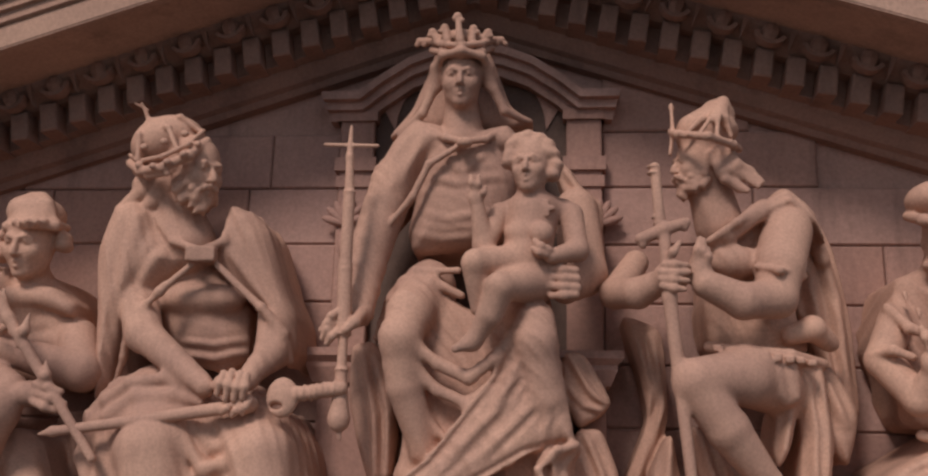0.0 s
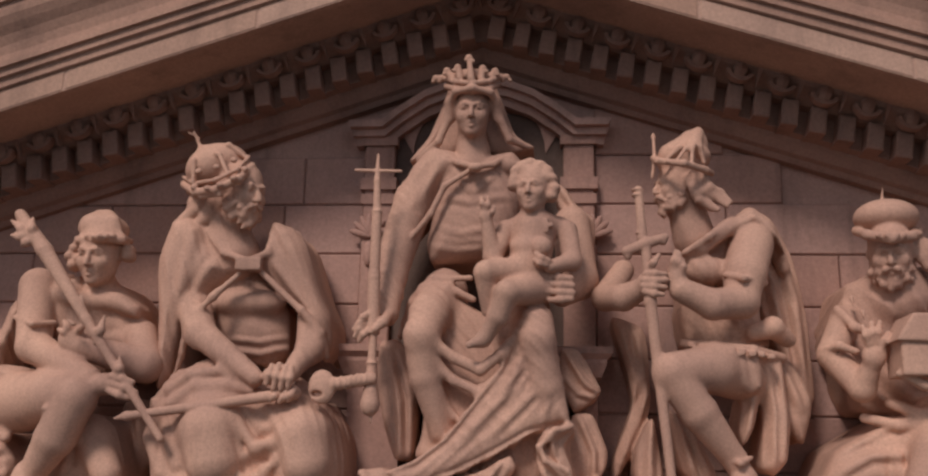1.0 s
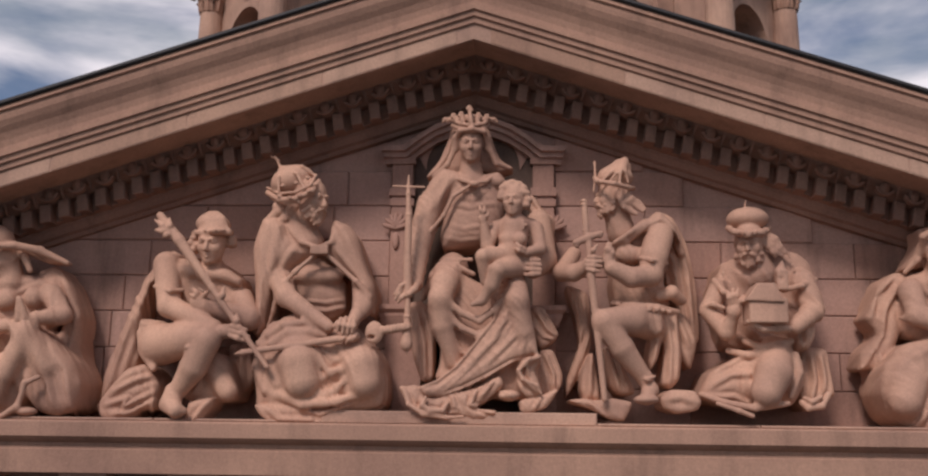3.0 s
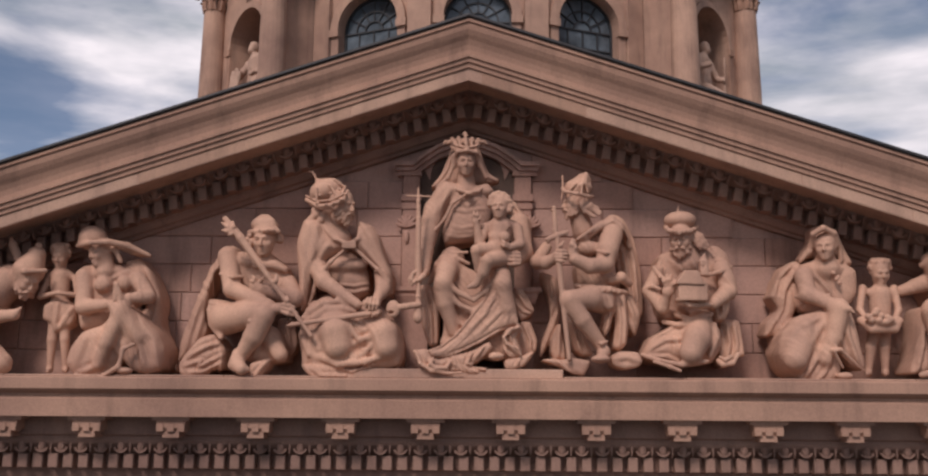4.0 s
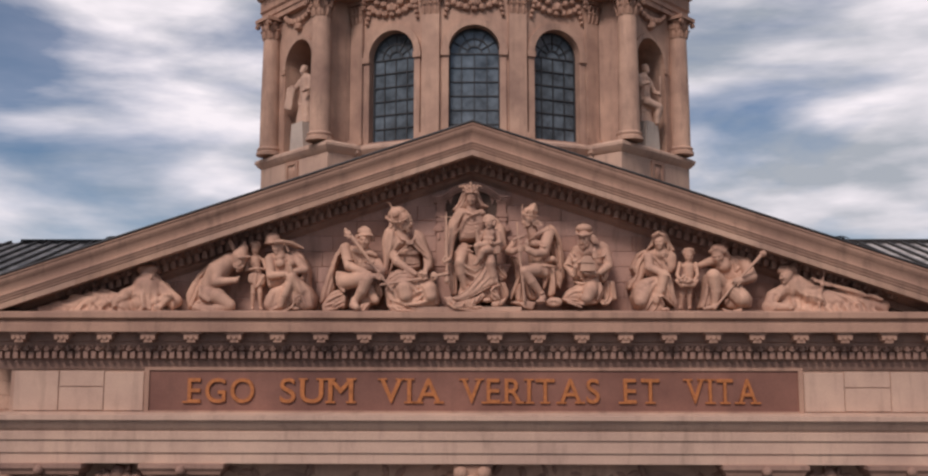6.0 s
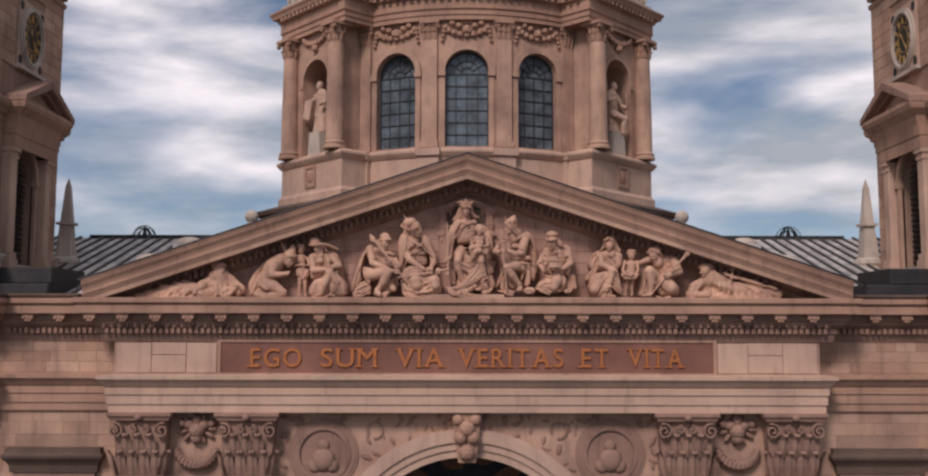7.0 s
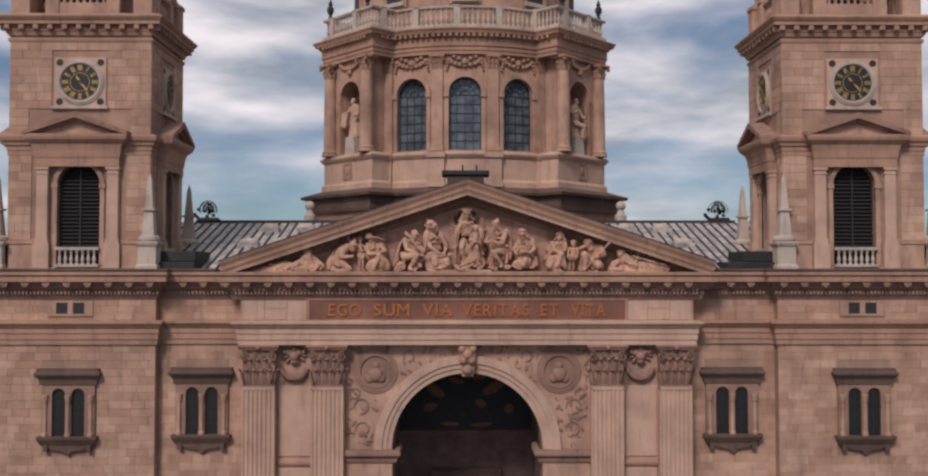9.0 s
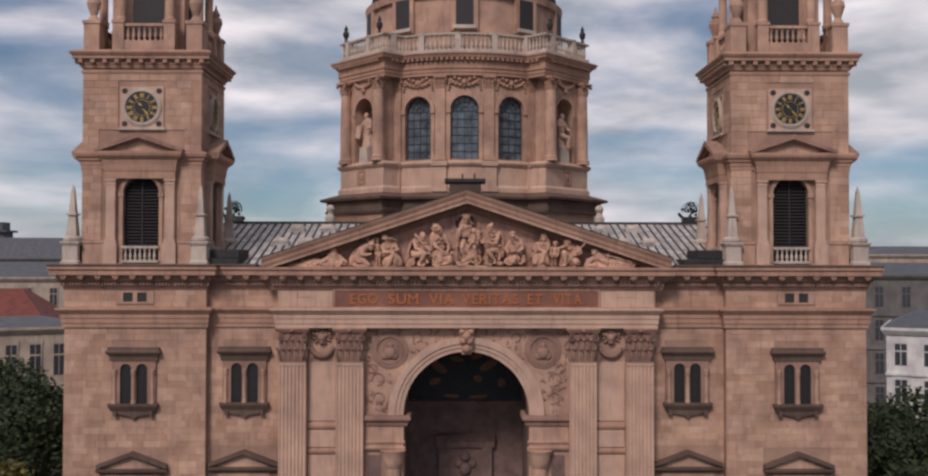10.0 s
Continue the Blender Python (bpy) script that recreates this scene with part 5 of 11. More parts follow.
for k in range(16):
    ang = (k + 0.5) * 22.5
    if k in (0, 15, 1, 14, 7, 8):
        bm = chamfer_box(B(), -0.6, 0.6, -0.5, 0.1, 35.2, 36.9, 0.03)
        box(bm, -0.66, 0.66, -0.58, 0.1, 34.75, 35.2)
        box(bm, -0.68, 0.68, -0.64, 0.1, 36.9, 37.3)
        part("pedestal", bm, M_LIGHT, drum, m=DM @ pose(0, 0, 0, 0, 0, ang) @ pose(0, -DR - 0.12, 0))
    if k in (0, 15, 3, 4, 7, 8, 11, 12):
        drum_column(DM @ pose(0, 0, 0, 0, 0, ang) @ pose(0, -DR - 0.12, 0), 0.42, True)
for a in (33.0, -33.0, 147, -147, 62.5, -62.5):
    drum_column(DM @ pose(0, 0, 0, 0, 0, a) @ pose(0, -DR - 0.1, 0), 0.36, True)
for a in (PIER, -PIER, 180 - PIER, 180 + PIER):
    m = DM @ pose(0, 0, 0, 0, 0, a) @ pose(0, -11.7, 0)
    # pier with a statue niche
    bm = wall_panel(B(), -2.2, 2.2, 37.3, 44.9, 0.0, 1.6, [(0, 2.5, 37.5, 41.7, True)])
    p = part("niche_pier", bm, M_STONE, drum, "pier with a deep arched niche", m=m)
    part("niche_back", box(B(), -1.6, 1.6, 1.62, 1.8, 37.3, 43.6), M_TRIM, p, m=m)
    part("niche_arch", band(B(), arc(0, 41.7, 1.25), arc(0, 41.7, 1.48), -0.1, 0.02), M_STONE, p, m=m)
    bm = B()
    for s in (-1, 1):
        box(bm, s * 1.4 - 0.16, s * 1.4 + 0.16, -0.12, 0.0, 41.45, 41.7)
        box(bm, s * 1.38 - 0.12, s * 1.38 + 0.12, -0.06, 0.0, 37.4, 41.45)
    part("impost", bm, M_TRIM, p, m=m)
    bm = B()
    for i in range(9):
        q = math.pi * (1.1 + 0.8 * i / 8)
        bmesh.ops.create_icosphere(bm, subdivisions=1, radius=0.2, matrix=Matrix.Translation((1.2 * math.cos(q), -0.1, 44.5 + 0.6 * math.sin(q))))
    bmesh.ops.create_icosphere(bm, subdivisions=1, radius=0.26, matrix=Matrix.Translation((0, -0.12, 43.6)))
    part("swag", bm, M_TRIM, p, m=m)
    part("relief_panel", wall_panel(B(), -0.55, 0.55, 35.5, 36.75, -0.36, -0.2, [(0, 0.7, 35.65, 36.6, False)]), M_TRIM, p, m=m)
    bm = B()
    bmesh.ops.create_icosphere(bm, subdivisions=2, radius=0.3, matrix=Matrix.Translation((0, -0.28, 36.12)) @ Matrix.Diagonal((0.9, 0.4, 1.3, 1)))
    part("carved_boss", bm, M_TRIM, p, m=m)
    for s in (-1, 1):
        drum_column(m @ pose(s * 2.3, -0.25, 0), 0.5)
P2 = drum_path(DR + 0.05, 11.7, 2.85)
part("entablature", sweep(B(), [(-1.5, 44.5), (0.3, 44.5), (0.3, 44.75), (0.36, 44.77), (0.36, 45.0), (0.45, 45.1), (0.42, 45.12), (0.42, 45.65), (0.5, 45.7), (0.58, 45.85), (0.62, 45.9), (0.78, 45.95), (0.82, 46.1), (0.92, 46.25), (0.92, 46.34), (0.2, 46.5), (-1.5, 46.5)], P2, True), M_TRIM, drum, m=DM)
bm = B()
for (x, y, a) in run(P2 + [P2[0]], 0.42):
    v = box(B(), -0.11, 0.11, -0.76, 0.0, 45.72, 45.94)
    bmesh.ops.transform(v, matrix=pose(x, y, 0, 0, 0, a), verts=v.verts)
    tmp = bpy.data.meshes.new("t")
    v.to_mesh(tmp)
    v.free()
    bm.from_mesh(tmp)
    bpy.data.meshes.remove(tmp)
part("bracket_course", bm, M_TRIM, drum, kind="stuff", m=DM)
P3 = drum_path(DR - 0.05, 11.9, 2.95)
part("parapet_base", sweep(B(), [(-0.4, 46.4), (0.22, 46.4), (0.22, 46.75), (-0.4, 46.8)], P3, True), M_PALE, drum, m=DM)
part("parapet_rail", sweep(B(), [(-0.3, 47.95), (0.16, 47.95), (0.2, 48.02), (0.2, 48.14), (-0.3, 48.14)], P3, True), M_PALE, drum, m=DM)
bm = B()
for i, (x, y, a) in enumerate(run(P3 + [P3[0]], 0.36)):
    if i % 8 == 0:
        pb = box(B(), -0.24, 0.24, -0.2, 0.28, 46.7, 48.2)
        part("post", pb, M_PALE, drum, m=DM @ pose(x, y, 0, 0, 0, a))
    else:
        baluster(bm, x, y, 46.75, 1.2, 0.12)
part("baluster_ring", bm, M_PALE, drum, kind="stuff", m=DM)
for a in (PIER + 12, -PIER - 12, PIER - 11, -PIER + 11):
    bm = lathe(B(), [(0.22, 48.1), (0.16, 48.3), (0.12, 48.45), (0.26, 48.75), (0.28, 49.0), (0.14, 49.2), (0.18, 49.35), (0.04, 49.7)], 12)
    part("urn", bm, M_LEAD, drum, "dark urn on the parapet", m=DM @ pose(0, 0, 0, 0, 0, a) @ pose(0, -12.1, 0))
# attic under the dome
part("attic_wall", lathe(B(), [(8.9, 46.3), (8.9, 51.5), (9.2, 51.6), (9.3, 52.2), (8.6, 52.4)], 48), M_STONE, drum, m=DM)
part("dome_shell", lathe(B(), [(8.8, 52.3), (8.4, 55), (7.2, 58), (5.0, 60.5), (2.0, 62)], 48), M_LEAD, drum, m=DM, smooth=True)
for a in (0, 36, -36, 72, -72):
    m = DM @ pose(0, 0, 0, 0, 0, a) @ pose(0, -8.9, 0)
    bm = box(B(), -1.15, 1.15, -0.25, 0.15, 48.6, 51.6)
    part("attic_window", bm, M_STONE, drum, m=m)
    part("attic_pane", box(B(), -0.75, 0.75, -0.28, -0.2, 49.1, 51.6), M_LOUVRE, drum, "dark window", m=m)
    part("attic_sill", box(B(), -1.0, 1.0, -0.45, 0.1, 48.75, 49.05), M_PALE, drum, m=m)

# ---- carved figures: plain forms built from rounded masses, cloth lofts and rods, fused into one mesh each ----
class Forms:
    """Loose closed forms, gathered as plain lists and fused later."""

    def __init__(self):
        self.v, self.f, self.n = [], [], 0

    def add(self, verts, faces):
        self.v.append(np.asarray(verts, dtype=float))
        self.f += [tuple(i + self.n for i in q) for q in faces]
        self.n += len(verts)

    def mesh(self, name):
        me = bpy.data.meshes.new(name)
        me.from_pydata(np.vstack(self.v).tolist(), [], self.f)
        return me


def unit_sphere(level):
    bm = B()
    bmesh.ops.create_icosphere(bm, subdivisions=level, radius=1)
    v = np.array([p.co[:] for p in bm.verts])
    f = [tuple(p.index for p in q.verts) for q in bm.faces]
    bm.free()
    return v, f


SPHERE = {2: unit_sphere(2), 3: unit_sphere(4), 4: unit_sphere(4)}


def ball(fm, c, r, rot=(0, 0, 0)):
    v, f = SPHERE[3]
    m = np.array(pose(0, 0, 0, *rot).to_3x3())
    fm.add((v * np.array(r)) @ m.T + np.array(c), f)


def limb(fm, pts, radii, sides=14):
    """A jointed, tapering limb or rod."""
    sides = 30 if max(radii) > 0.07 else sides
    ring_a = np.array([(math.cos(2 * math.pi * i / sides), math.sin(2 * math.pi * i / sides), 0) for i in range(sides)])
    faces = [(i, (i + 1) % sides, sides + (i + 1) % sides, sides + i) for i in range(sides)] + [tuple(range(sides))[::-1], tuple(range(sides, 2 * sides))]
    for (p, q), (a, b) in zip(zip(pts, pts[1:]), zip(radii, radii[1:])):
        p, q = Vector(p), Vector(q)
        rot = np.array((q - p).to_track_quat("Z", "Y").to_matrix())
        fm.add(np.vstack([(ring_a * a) @ rot.T + np.array(p), (ring_a * b) @ rot.T + np.array(q)]), faces)
    for p, r in zip(pts, radii):
        v, f = SPHERE[4 if r > 0.07 else 2]
        fm.add(v * r + np.array(p), f)


def loft(fm, rows, folds=9, amp=0.05, phase=0.0, sides=96):
    """Hanging cloth: stacked ovals (x, y, z, rx, ry) with pleats that deepen downwards."""
    n = len(rows)
    a = 2 * np.pi * np.arange(sides) / sides
    out = []
    for i, (x, y, z, rx, ry) in enumerate(rows):
        u = i / max(1, n - 1)
        w = np.sin(folds * a + phase + 1.3 * np.sin(2 * a + u * 2.0)) + 0.5 * np.sin(round(folds * 1.7) * a + 2 * phase + u)
        f = 1 + amp * (0.35 + 0.65 * u) * w
        out.append(np.stack([x + rx * f * np.cos(a), y + ry * f * np.sin(a), np.full(sides, z)], 1))
    faces = [(j * sides + k, j * sides + (k + 1) % sides, (j + 1) * sides + (k + 1) % sides, (j + 1) * sides + k) for j in range(n - 1) for k in range(sides)]
    faces += [tuple(range(sides)), tuple(range((n - 1) * sides, n * sides))[::-1]]
    fm.add(np.vstack(out), faces)


def brick_form(fm, c, half, rot=(0, 0, 0)):
    m = np.array(pose(0, 0, 0, *rot).to_3x3())
    v = np.array([(x, y, z) for x in (-1, 1) for y in (-1, 1) for z in (-1, 1)]) * np.array(half)
    fm.add(v @ m.T + np.array(c), [(0, 1, 3, 2), (4, 6, 7, 5), (0, 4, 5, 1), (2, 3, 7, 6), (0, 2, 6, 4), (1, 5, 7, 3)])


def hem(bm, pts, r, waves=5, amp=0.06):
    """A rolled cloth edge or ridge of cloth that wavers along its way."""
    line = []
    k = 12
    for (p, q) in zip(pts, pts[1:]):
        for i in range(k):
            line.append(Vector(p).lerp(Vector(q), i / k))
    line.append(Vector(pts[-1]))
    for _ in range(6):
        line = [line[0]] + [(a + b * 2 + c) / 4 for a, b, c in zip(line, line[1:], line[2:])] + [line[-1]]
    m = len(line)
    out = [(v.x, v.y - amp * 0.6 * math.sin(waves * 2 * math.pi * i / m), v.z + amp * 0.5 * math.cos(waves * 2 * math.pi * i / m)) for i, v in enumerate(line)]
    limb(bm, out, [r * (0.45 + 0.55 * math.sin(math.pi * (i + 2) / (m + 3)) ** 0.5) for i in range(m)], 8)


def along(pts, u):
    n = len(pts) - 1
    i = min(int(u * n), n - 1)
    return Vector(pts[i]).lerp(Vector(pts[i + 1]), u * n - i)


def sheet(fm, left, right, bulge=0.1, folds=4, amp=0.04, thick=0.05, phase=0.0, skew=0.0, nu=72, nv=28):
    """A hung piece of cloth between two edges, with folds that run along it."""
    u = np.arange(nu + 1) / nu
    front = []
    for j in range(nv + 1):
        v = j / nv
        a, b = np.array(along(left, v)), np.array(along(right, v))
        p = a[None] * (1 - u[:, None]) + b[None] * u[:, None]
        w = 2 * np.pi * folds * (u + skew * v) + phase + 0.9 * math.sin(3 * v + phase)
        c = np.sin(w)
        ridge = np.abs(c) ** 0.7 * np.sign(c) + 0.25 * np.sin(2.3 * w + 1)
        p[:, 1] += -bulge * np.sin(np.pi * u) - amp * ridge * (0.45 + 0.55 * v)
        front.append(p)
    front = np.vstack(front)
    rear = front + np.array((0, thick, 0))
    k, n = nu + 1, len(front)
    faces = []
    for o in (0, n):
        faces += [(o + j * k + i, o + j * k + i + 1, o + (j + 1) * k + i + 1, o + (j + 1) * k + i) for j in range(nv) for i in range(nu)]
    for j in (0, nv):
        faces += [(j * k + i, j * k + i + 1, n + j * k + i + 1, n + j * k + i) for i in range(nu)]
    for i in (0, nu):
        faces += [(j * k + i, (j + 1) * k + i, n + (j + 1) * k + i, n + j * k + i) for j in range(nv)]
    fm.add(np.vstack([front, rear]), faces)


def carve(name, fm, label, group, voxel, bare, fold=(5.5, 0.02, 0.4), seed=0, category="statue", strokes=()):
    """Fuse the forms, soften them and cut drapery folds, sparing the bare places (x, y, z, radius)."""
    me = fm.mesh("rough")
    nb = B()
    nb.from_mesh(me)
    bmesh.ops.recalc_face_normals(nb, faces=nb.faces)
    nb.to_mesh(me)
    nb.free()
    ob = new("rough", me)
    rm = ob.modifiers.new("fuse", "REMESH")
    rm.mode, rm.voxel_size, rm.use_smooth_shade = "VOXEL", voxel, True
    sm = ob.modifiers.new("soften", "SMOOTH")
    sm.factor, sm.iterations = 0.5, 3 if voxel > 0.014 else 6
    bpy.context.view_layer.update()
    out = bpy.data.meshes.new_from_object(ob.evaluated_get(bpy.context.evaluated_depsgraph_get()))
    bpy.data.objects.remove(ob)
    bpy.data.meshes.remove(me)
    n = len(out.vertices)
    co, no = np.empty(n * 3), np.empty(n * 3)
    out.vertices.foreach_get("co", co)
    out.vertex_normals.foreach_get("vector", no)
    co, no = co.reshape(-1, 3), no.reshape(-1, 3)
    cloth = np.ones(n)
    for x, y, z, r in bare:
        d = np.linalg.norm(co - np.array((x, y, z)), axis=1)
        cloth = np.minimum(cloth, np.clip((d - r) / (0.35 * r), 0, 1))
    freq, depth, tilt = fold
    off = Vector((seed * 3.1, seed * 1.7, 0))
    warp = np.array([(noise.noise(Vector(p) * 1.3 + off), noise.noise(Vector(p) * 2.6 - off), noise.noise(Vector(p) * 9.0 + off)) for p in co])
    u = co[:, 0] * math.cos(tilt) + co[:, 2] * math.sin(tilt) * 0.8 + co[:, 1] * 0.7
    q = 2 * math.pi * freq * u * 0.55 + 5.0 * warp[:, 0] + 2.2 * warp[:, 1]
    ridge = 1 - 1.7 * np.abs(np.sin(q * 0.5)) ** 0.8
    ridge2 = np.sin(q * 1.7 + 4 * warp[:, 1])
    disp = cloth * (1.1 * depth * ridge * (0.55 + 0.9 * np.clip(warp[:, 1] + 0.4, 0, 1)) + 0.25 * depth * ridge2) + 0.006 * warp[:, 2]
    front = np.clip(-no[:, 1] * 1.6, 0, 1)
    for line, wide, high in strokes:
        d = np.full(n, 9.0)
        xz = co[:, [0, 2]]
        line = [np.array(p) for p in line]
        run = [0.0]
        taper = np.zeros(n)
        for p, q in zip(line, line[1:]):
            run.append(run[-1] + np.linalg.norm(q - p))
        for i, (p, q) in enumerate(zip(line, line[1:])):
            pq = q - p
            t = np.clip(((xz - p) @ pq) / (pq @ pq), 0, 1)
            e = np.linalg.norm(xz - p - t[:, None] * pq, axis=1)
            near = e < d
            d[near] = e[near]
            taper[near] = (run[i] + t[near] * (run[i + 1] - run[i])) / run[-1]
        k = d / wide
        disp += front * high * np.clip(4 * taper + 0.25, 0, 1) * np.clip(4 * (1 - taper) + 0.25, 0, 1) * (np.exp(-k * k) - 0.65 * np.exp(-((k - 1.7) / 0.8) ** 2))
    co += no * disp[:, None]
    out.vertices.foreach_set("co", co.ravel())
    out.name = name
    out.materials.clear()
    out.materials.append(M_STATUE)
    out.shade_smooth()
    out.update()
    return tagged(new(name, out), label, category, group)


class Clay:
    """Soft modelling mass: a distance field on a grid, to which rounded forms are added or cut away with soft joins."""

    def __init__(self, lo, hi, h):
        self.h, self.lo = h, np.array(lo, dtype=float)
        self.n = np.ceil((np.array(hi) - self.lo) / h).astype(int) + 1
        self.d = np.full(self.n, 0.5, dtype=np.float32)

    def window(self, lo, hi):
        a = np.clip(np.floor((np.array(lo) - self.lo) / self.h).astype(int), 0, self.n - 1)
        b = np.clip(np.ceil((np.array(hi) - self.lo) / self.h).astype(int) + 1, a + 1, self.n)
        ax = [(self.lo[i] + self.h * np.arange(a[i], b[i])).astype(np.float32) for i in range(3)]
        return tuple(slice(p, q) for p, q in zip(a, b)), ax[0][:, None, None], ax[1][None, :, None], ax[2][None, None, :]

    def join(self, sl, d, k, cut=False):
        old = self.d[sl]
        if cut:
            d = -d
            w = np.clip(k - np.abs(old - d), 0, None)
            self.d[sl] = np.maximum(old, d) + w * w / (4 * k)
        else:
            w = np.clip(k - np.abs(old - d), 0, None)
            self.d[sl] = np.minimum(old, d) - w * w / (4 * k)

    def ball(self, c, r, k=0.03, cut=False, rot=(0, 0, 0)):
        c, r = np.array(c), np.array(r)
        pad = max(r) + 2 * k
        sl, X, Y, Z = self.window(c - pad, c + pad)
        m = np.array(pose(0, 0, 0, *rot).to_3x3())
        x, y, z = X - c[0], Y - c[1], Z - c[2]
        p = [(m[0, i] * x + m[1, i] * y + m[2, i] * z) / r[i] for i in range(3)]
        q = np.sqrt(p[0] ** 2 + p[1] ** 2 + p[2] ** 2)
        self.join(sl, (q - 1) * min(r), k, cut)

    def limb(self, pts, radii, k=0.03, cut=False):
        """A smooth, tapering limb, roll of cloth or rod along a line."""
        pts = [np.array(p, dtype=float) for p in pts]
        pad = max(radii) + 2 * k
        sl, X, Y, Z = self.window(np.min(pts, 0) - pad, np.max(pts, 0) + pad)
        out = None
        for p, q, a, b in zip(pts, pts[1:], radii, radii[1:]):
            e = q - p
            x, y, z = X - p[0], Y - p[1], Z - p[2]
            t = np.clip((x * e[0] + y * e[1] + z * e[2]) / max(e @ e, 1e-9), 0, 1)
            d = np.sqrt((x - t * e[0]) ** 2 + (y - t * e[1]) ** 2 + (z - t * e[2]) ** 2) - (a + (b - a) * t)
            if out is None:
                out = d
            else:
                w = np.clip(0.02 - np.abs(out - d), 0, None)
                out = np.minimum(out, d) - w * w / 0.08
        self.join(sl, out, k, cut)

    def block(self, c, half, k=0.008, rot=(0, 0, 0), cut=False):
        c, half = np.array(c), np.array(half)
        pad = np.linalg.norm(half) + 2 * k
        sl, X, Y, Z = self.window(c - pad, c + pad)
        m = np.array(pose(0, 0, 0, *rot).to_3x3())
        x, y, z = X - c[0], Y - c[1], Z - c[2]
        p = [np.abs(m[0, i] * x + m[1, i] * y + m[2, i] * z) - half[i] for i in range(3)]
        self.join(sl, np.maximum(np.maximum(p[0], p[1]), p[2]), k, cut)

    def cloth(self, rim, thick=0.2, bulge=0.08, wide=0.14, folds=(), k=0.03, ripple=(0.008, 0.11, 20), sharp=False):
        """A draped mass with the outline rim (x, y of its face, z), swelling towards its middle; folds: (line of (x, z), width, height)."""
        rim = np.array(rim, dtype=float)
        line = rim
        for w in () if sharp else (0.14, 0.22):
            nxt = np.roll(line, -1, 0)
            line = np.stack([line * (1 - w) + nxt * w, line * w + nxt * (1 - w)], 1).reshape(-1, 3)
        lo, hi = rim.min(0), rim.max(0)
        sl, X, Y, Z = self.window((lo[0] - 0.08, lo[1] - bulge - 0.14, lo[2] - 0.08), (hi[0] + 0.08, hi[1] + thick + 0.1, hi[2] + 0.08))
        x, z = X[:, 0, 0][:, None], Z[0, 0, :][None, :]
        best = np.full((x.shape[0], z.shape[1]), 9.0, dtype=np.float32)
        inside = np.zeros(best.shape, dtype=bool)
        for p, q in zip(line, np.roll(line, -1, 0)):
            ex, ez = q[0] - p[0], q[2] - p[2]
            t = np.clip(((x - p[0]) * ex + (z - p[2]) * ez) / max(ex * ex + ez * ez, 1e-9), 0, 1)
            best = np.minimum(best, np.hypot(x - p[0] - t * ex, z - p[2] - t * ez))
            if abs(ez) > 1e-9:
                inside ^= ((p[2] > z) != (q[2] > z)) & (x < ex * (z - p[2]) / ez + p[0])
        flat = np.where(inside, -best, best)
        wsum, face = 0, 0
        for p in rim:
            w = 1 / ((x - p[0]) ** 2 + (z - p[2]) ** 2 + 0.01)
            wsum, face = wsum + w, face + w * p[1]
        face = face / wsum
        rear = face + thick
        u = 1 - np.clip(-flat / wide, 0, 1)
        face = face - bulge * np.sqrt(1 - u * u)
        amp, length, ang = ripple
        ca, sa = math.cos(radians(ang)), math.sin(radians(ang))
        ph = 2 * np.pi / length * (x * ca + z * sa) + 2.2 * np.sin(3.1 * (z * ca - x * sa) + 5 * lo[0]) + 1.3 * np.sin(7 * x + 2 * z)
        face = face - amp * (1 - u) * (1 - 1.8 * np.abs(np.sin(ph / 2))) * (0.6 + 0.4 * np.sin(4 * z + 3 * x))
        for pts, wide_f, high in folds:
            d, tap = np.full(best.shape, 9.0), np.zeros(best.shape)
            for i, (p, q) in enumerate(zip(pts, pts[1:])):
                ex, ez = q[0] - p[0], q[1] - p[1]
                t = np.clip(((x - p[0]) * ex + (z - p[1]) * ez) / max(ex * ex + ez * ez, 1e-9), 0, 1)
                e = np.hypot(x - p[0] - t * ex, z - p[1] - t * ez)
                tap = np.where(e < d, (i + t) / (len(pts) - 1), tap)
                d = np.minimum(d, e)
            g = 0.8 * np.exp(-(d / wide_f) ** 2) - 0.55 * np.exp(-((d / wide_f - 1.7) / 0.8) ** 2)
            face = face - high * np.clip(0.3 + 4 * np.minimum(tap, 1 - tap), 0, 1) * g
        d = np.maximum(np.maximum(flat[:, None, :], face[:, None, :] - Y), Y - rear[:, None, :])
        self.join(sl, d * 0.8, k)

    def crease(self, amp=0.011, length=0.14, angle=25, seed=0.0):
        """Soft irregular drapery creases over all that has been laid so far."""
        at = np.nonzero(np.abs(self.d) < 0.07)
        x, y, z = (self.lo[i] + self.h * at[i] for i in range(3))
        ca, sa = math.cos(radians(angle)), math.sin(radians(angle))
        u, v = x * ca + z * sa + 0.4 * y, z * ca - x * sa
        ph = 2 * np.pi / length * u + 1.9 * np.sin(2.7 * v + 3 * u + seed) + 1.2 * np.sin(6.1 * v - 4.3 * u + 2 * seed)
        mask = 0.5 + 0.5 * np.sin(4.1 * v + 2.3 * np.sin(3.3 * u + seed) + seed)
        fine = np.sin(ph * 1.9 + 3 * np.sin(5 * v)) * 0.3
        self.d[at] -= (amp * mask * (0.8 - 1.8 * np.abs(np.sin(ph / 2)) ** 0.8 + fine)).astype(np.float32)

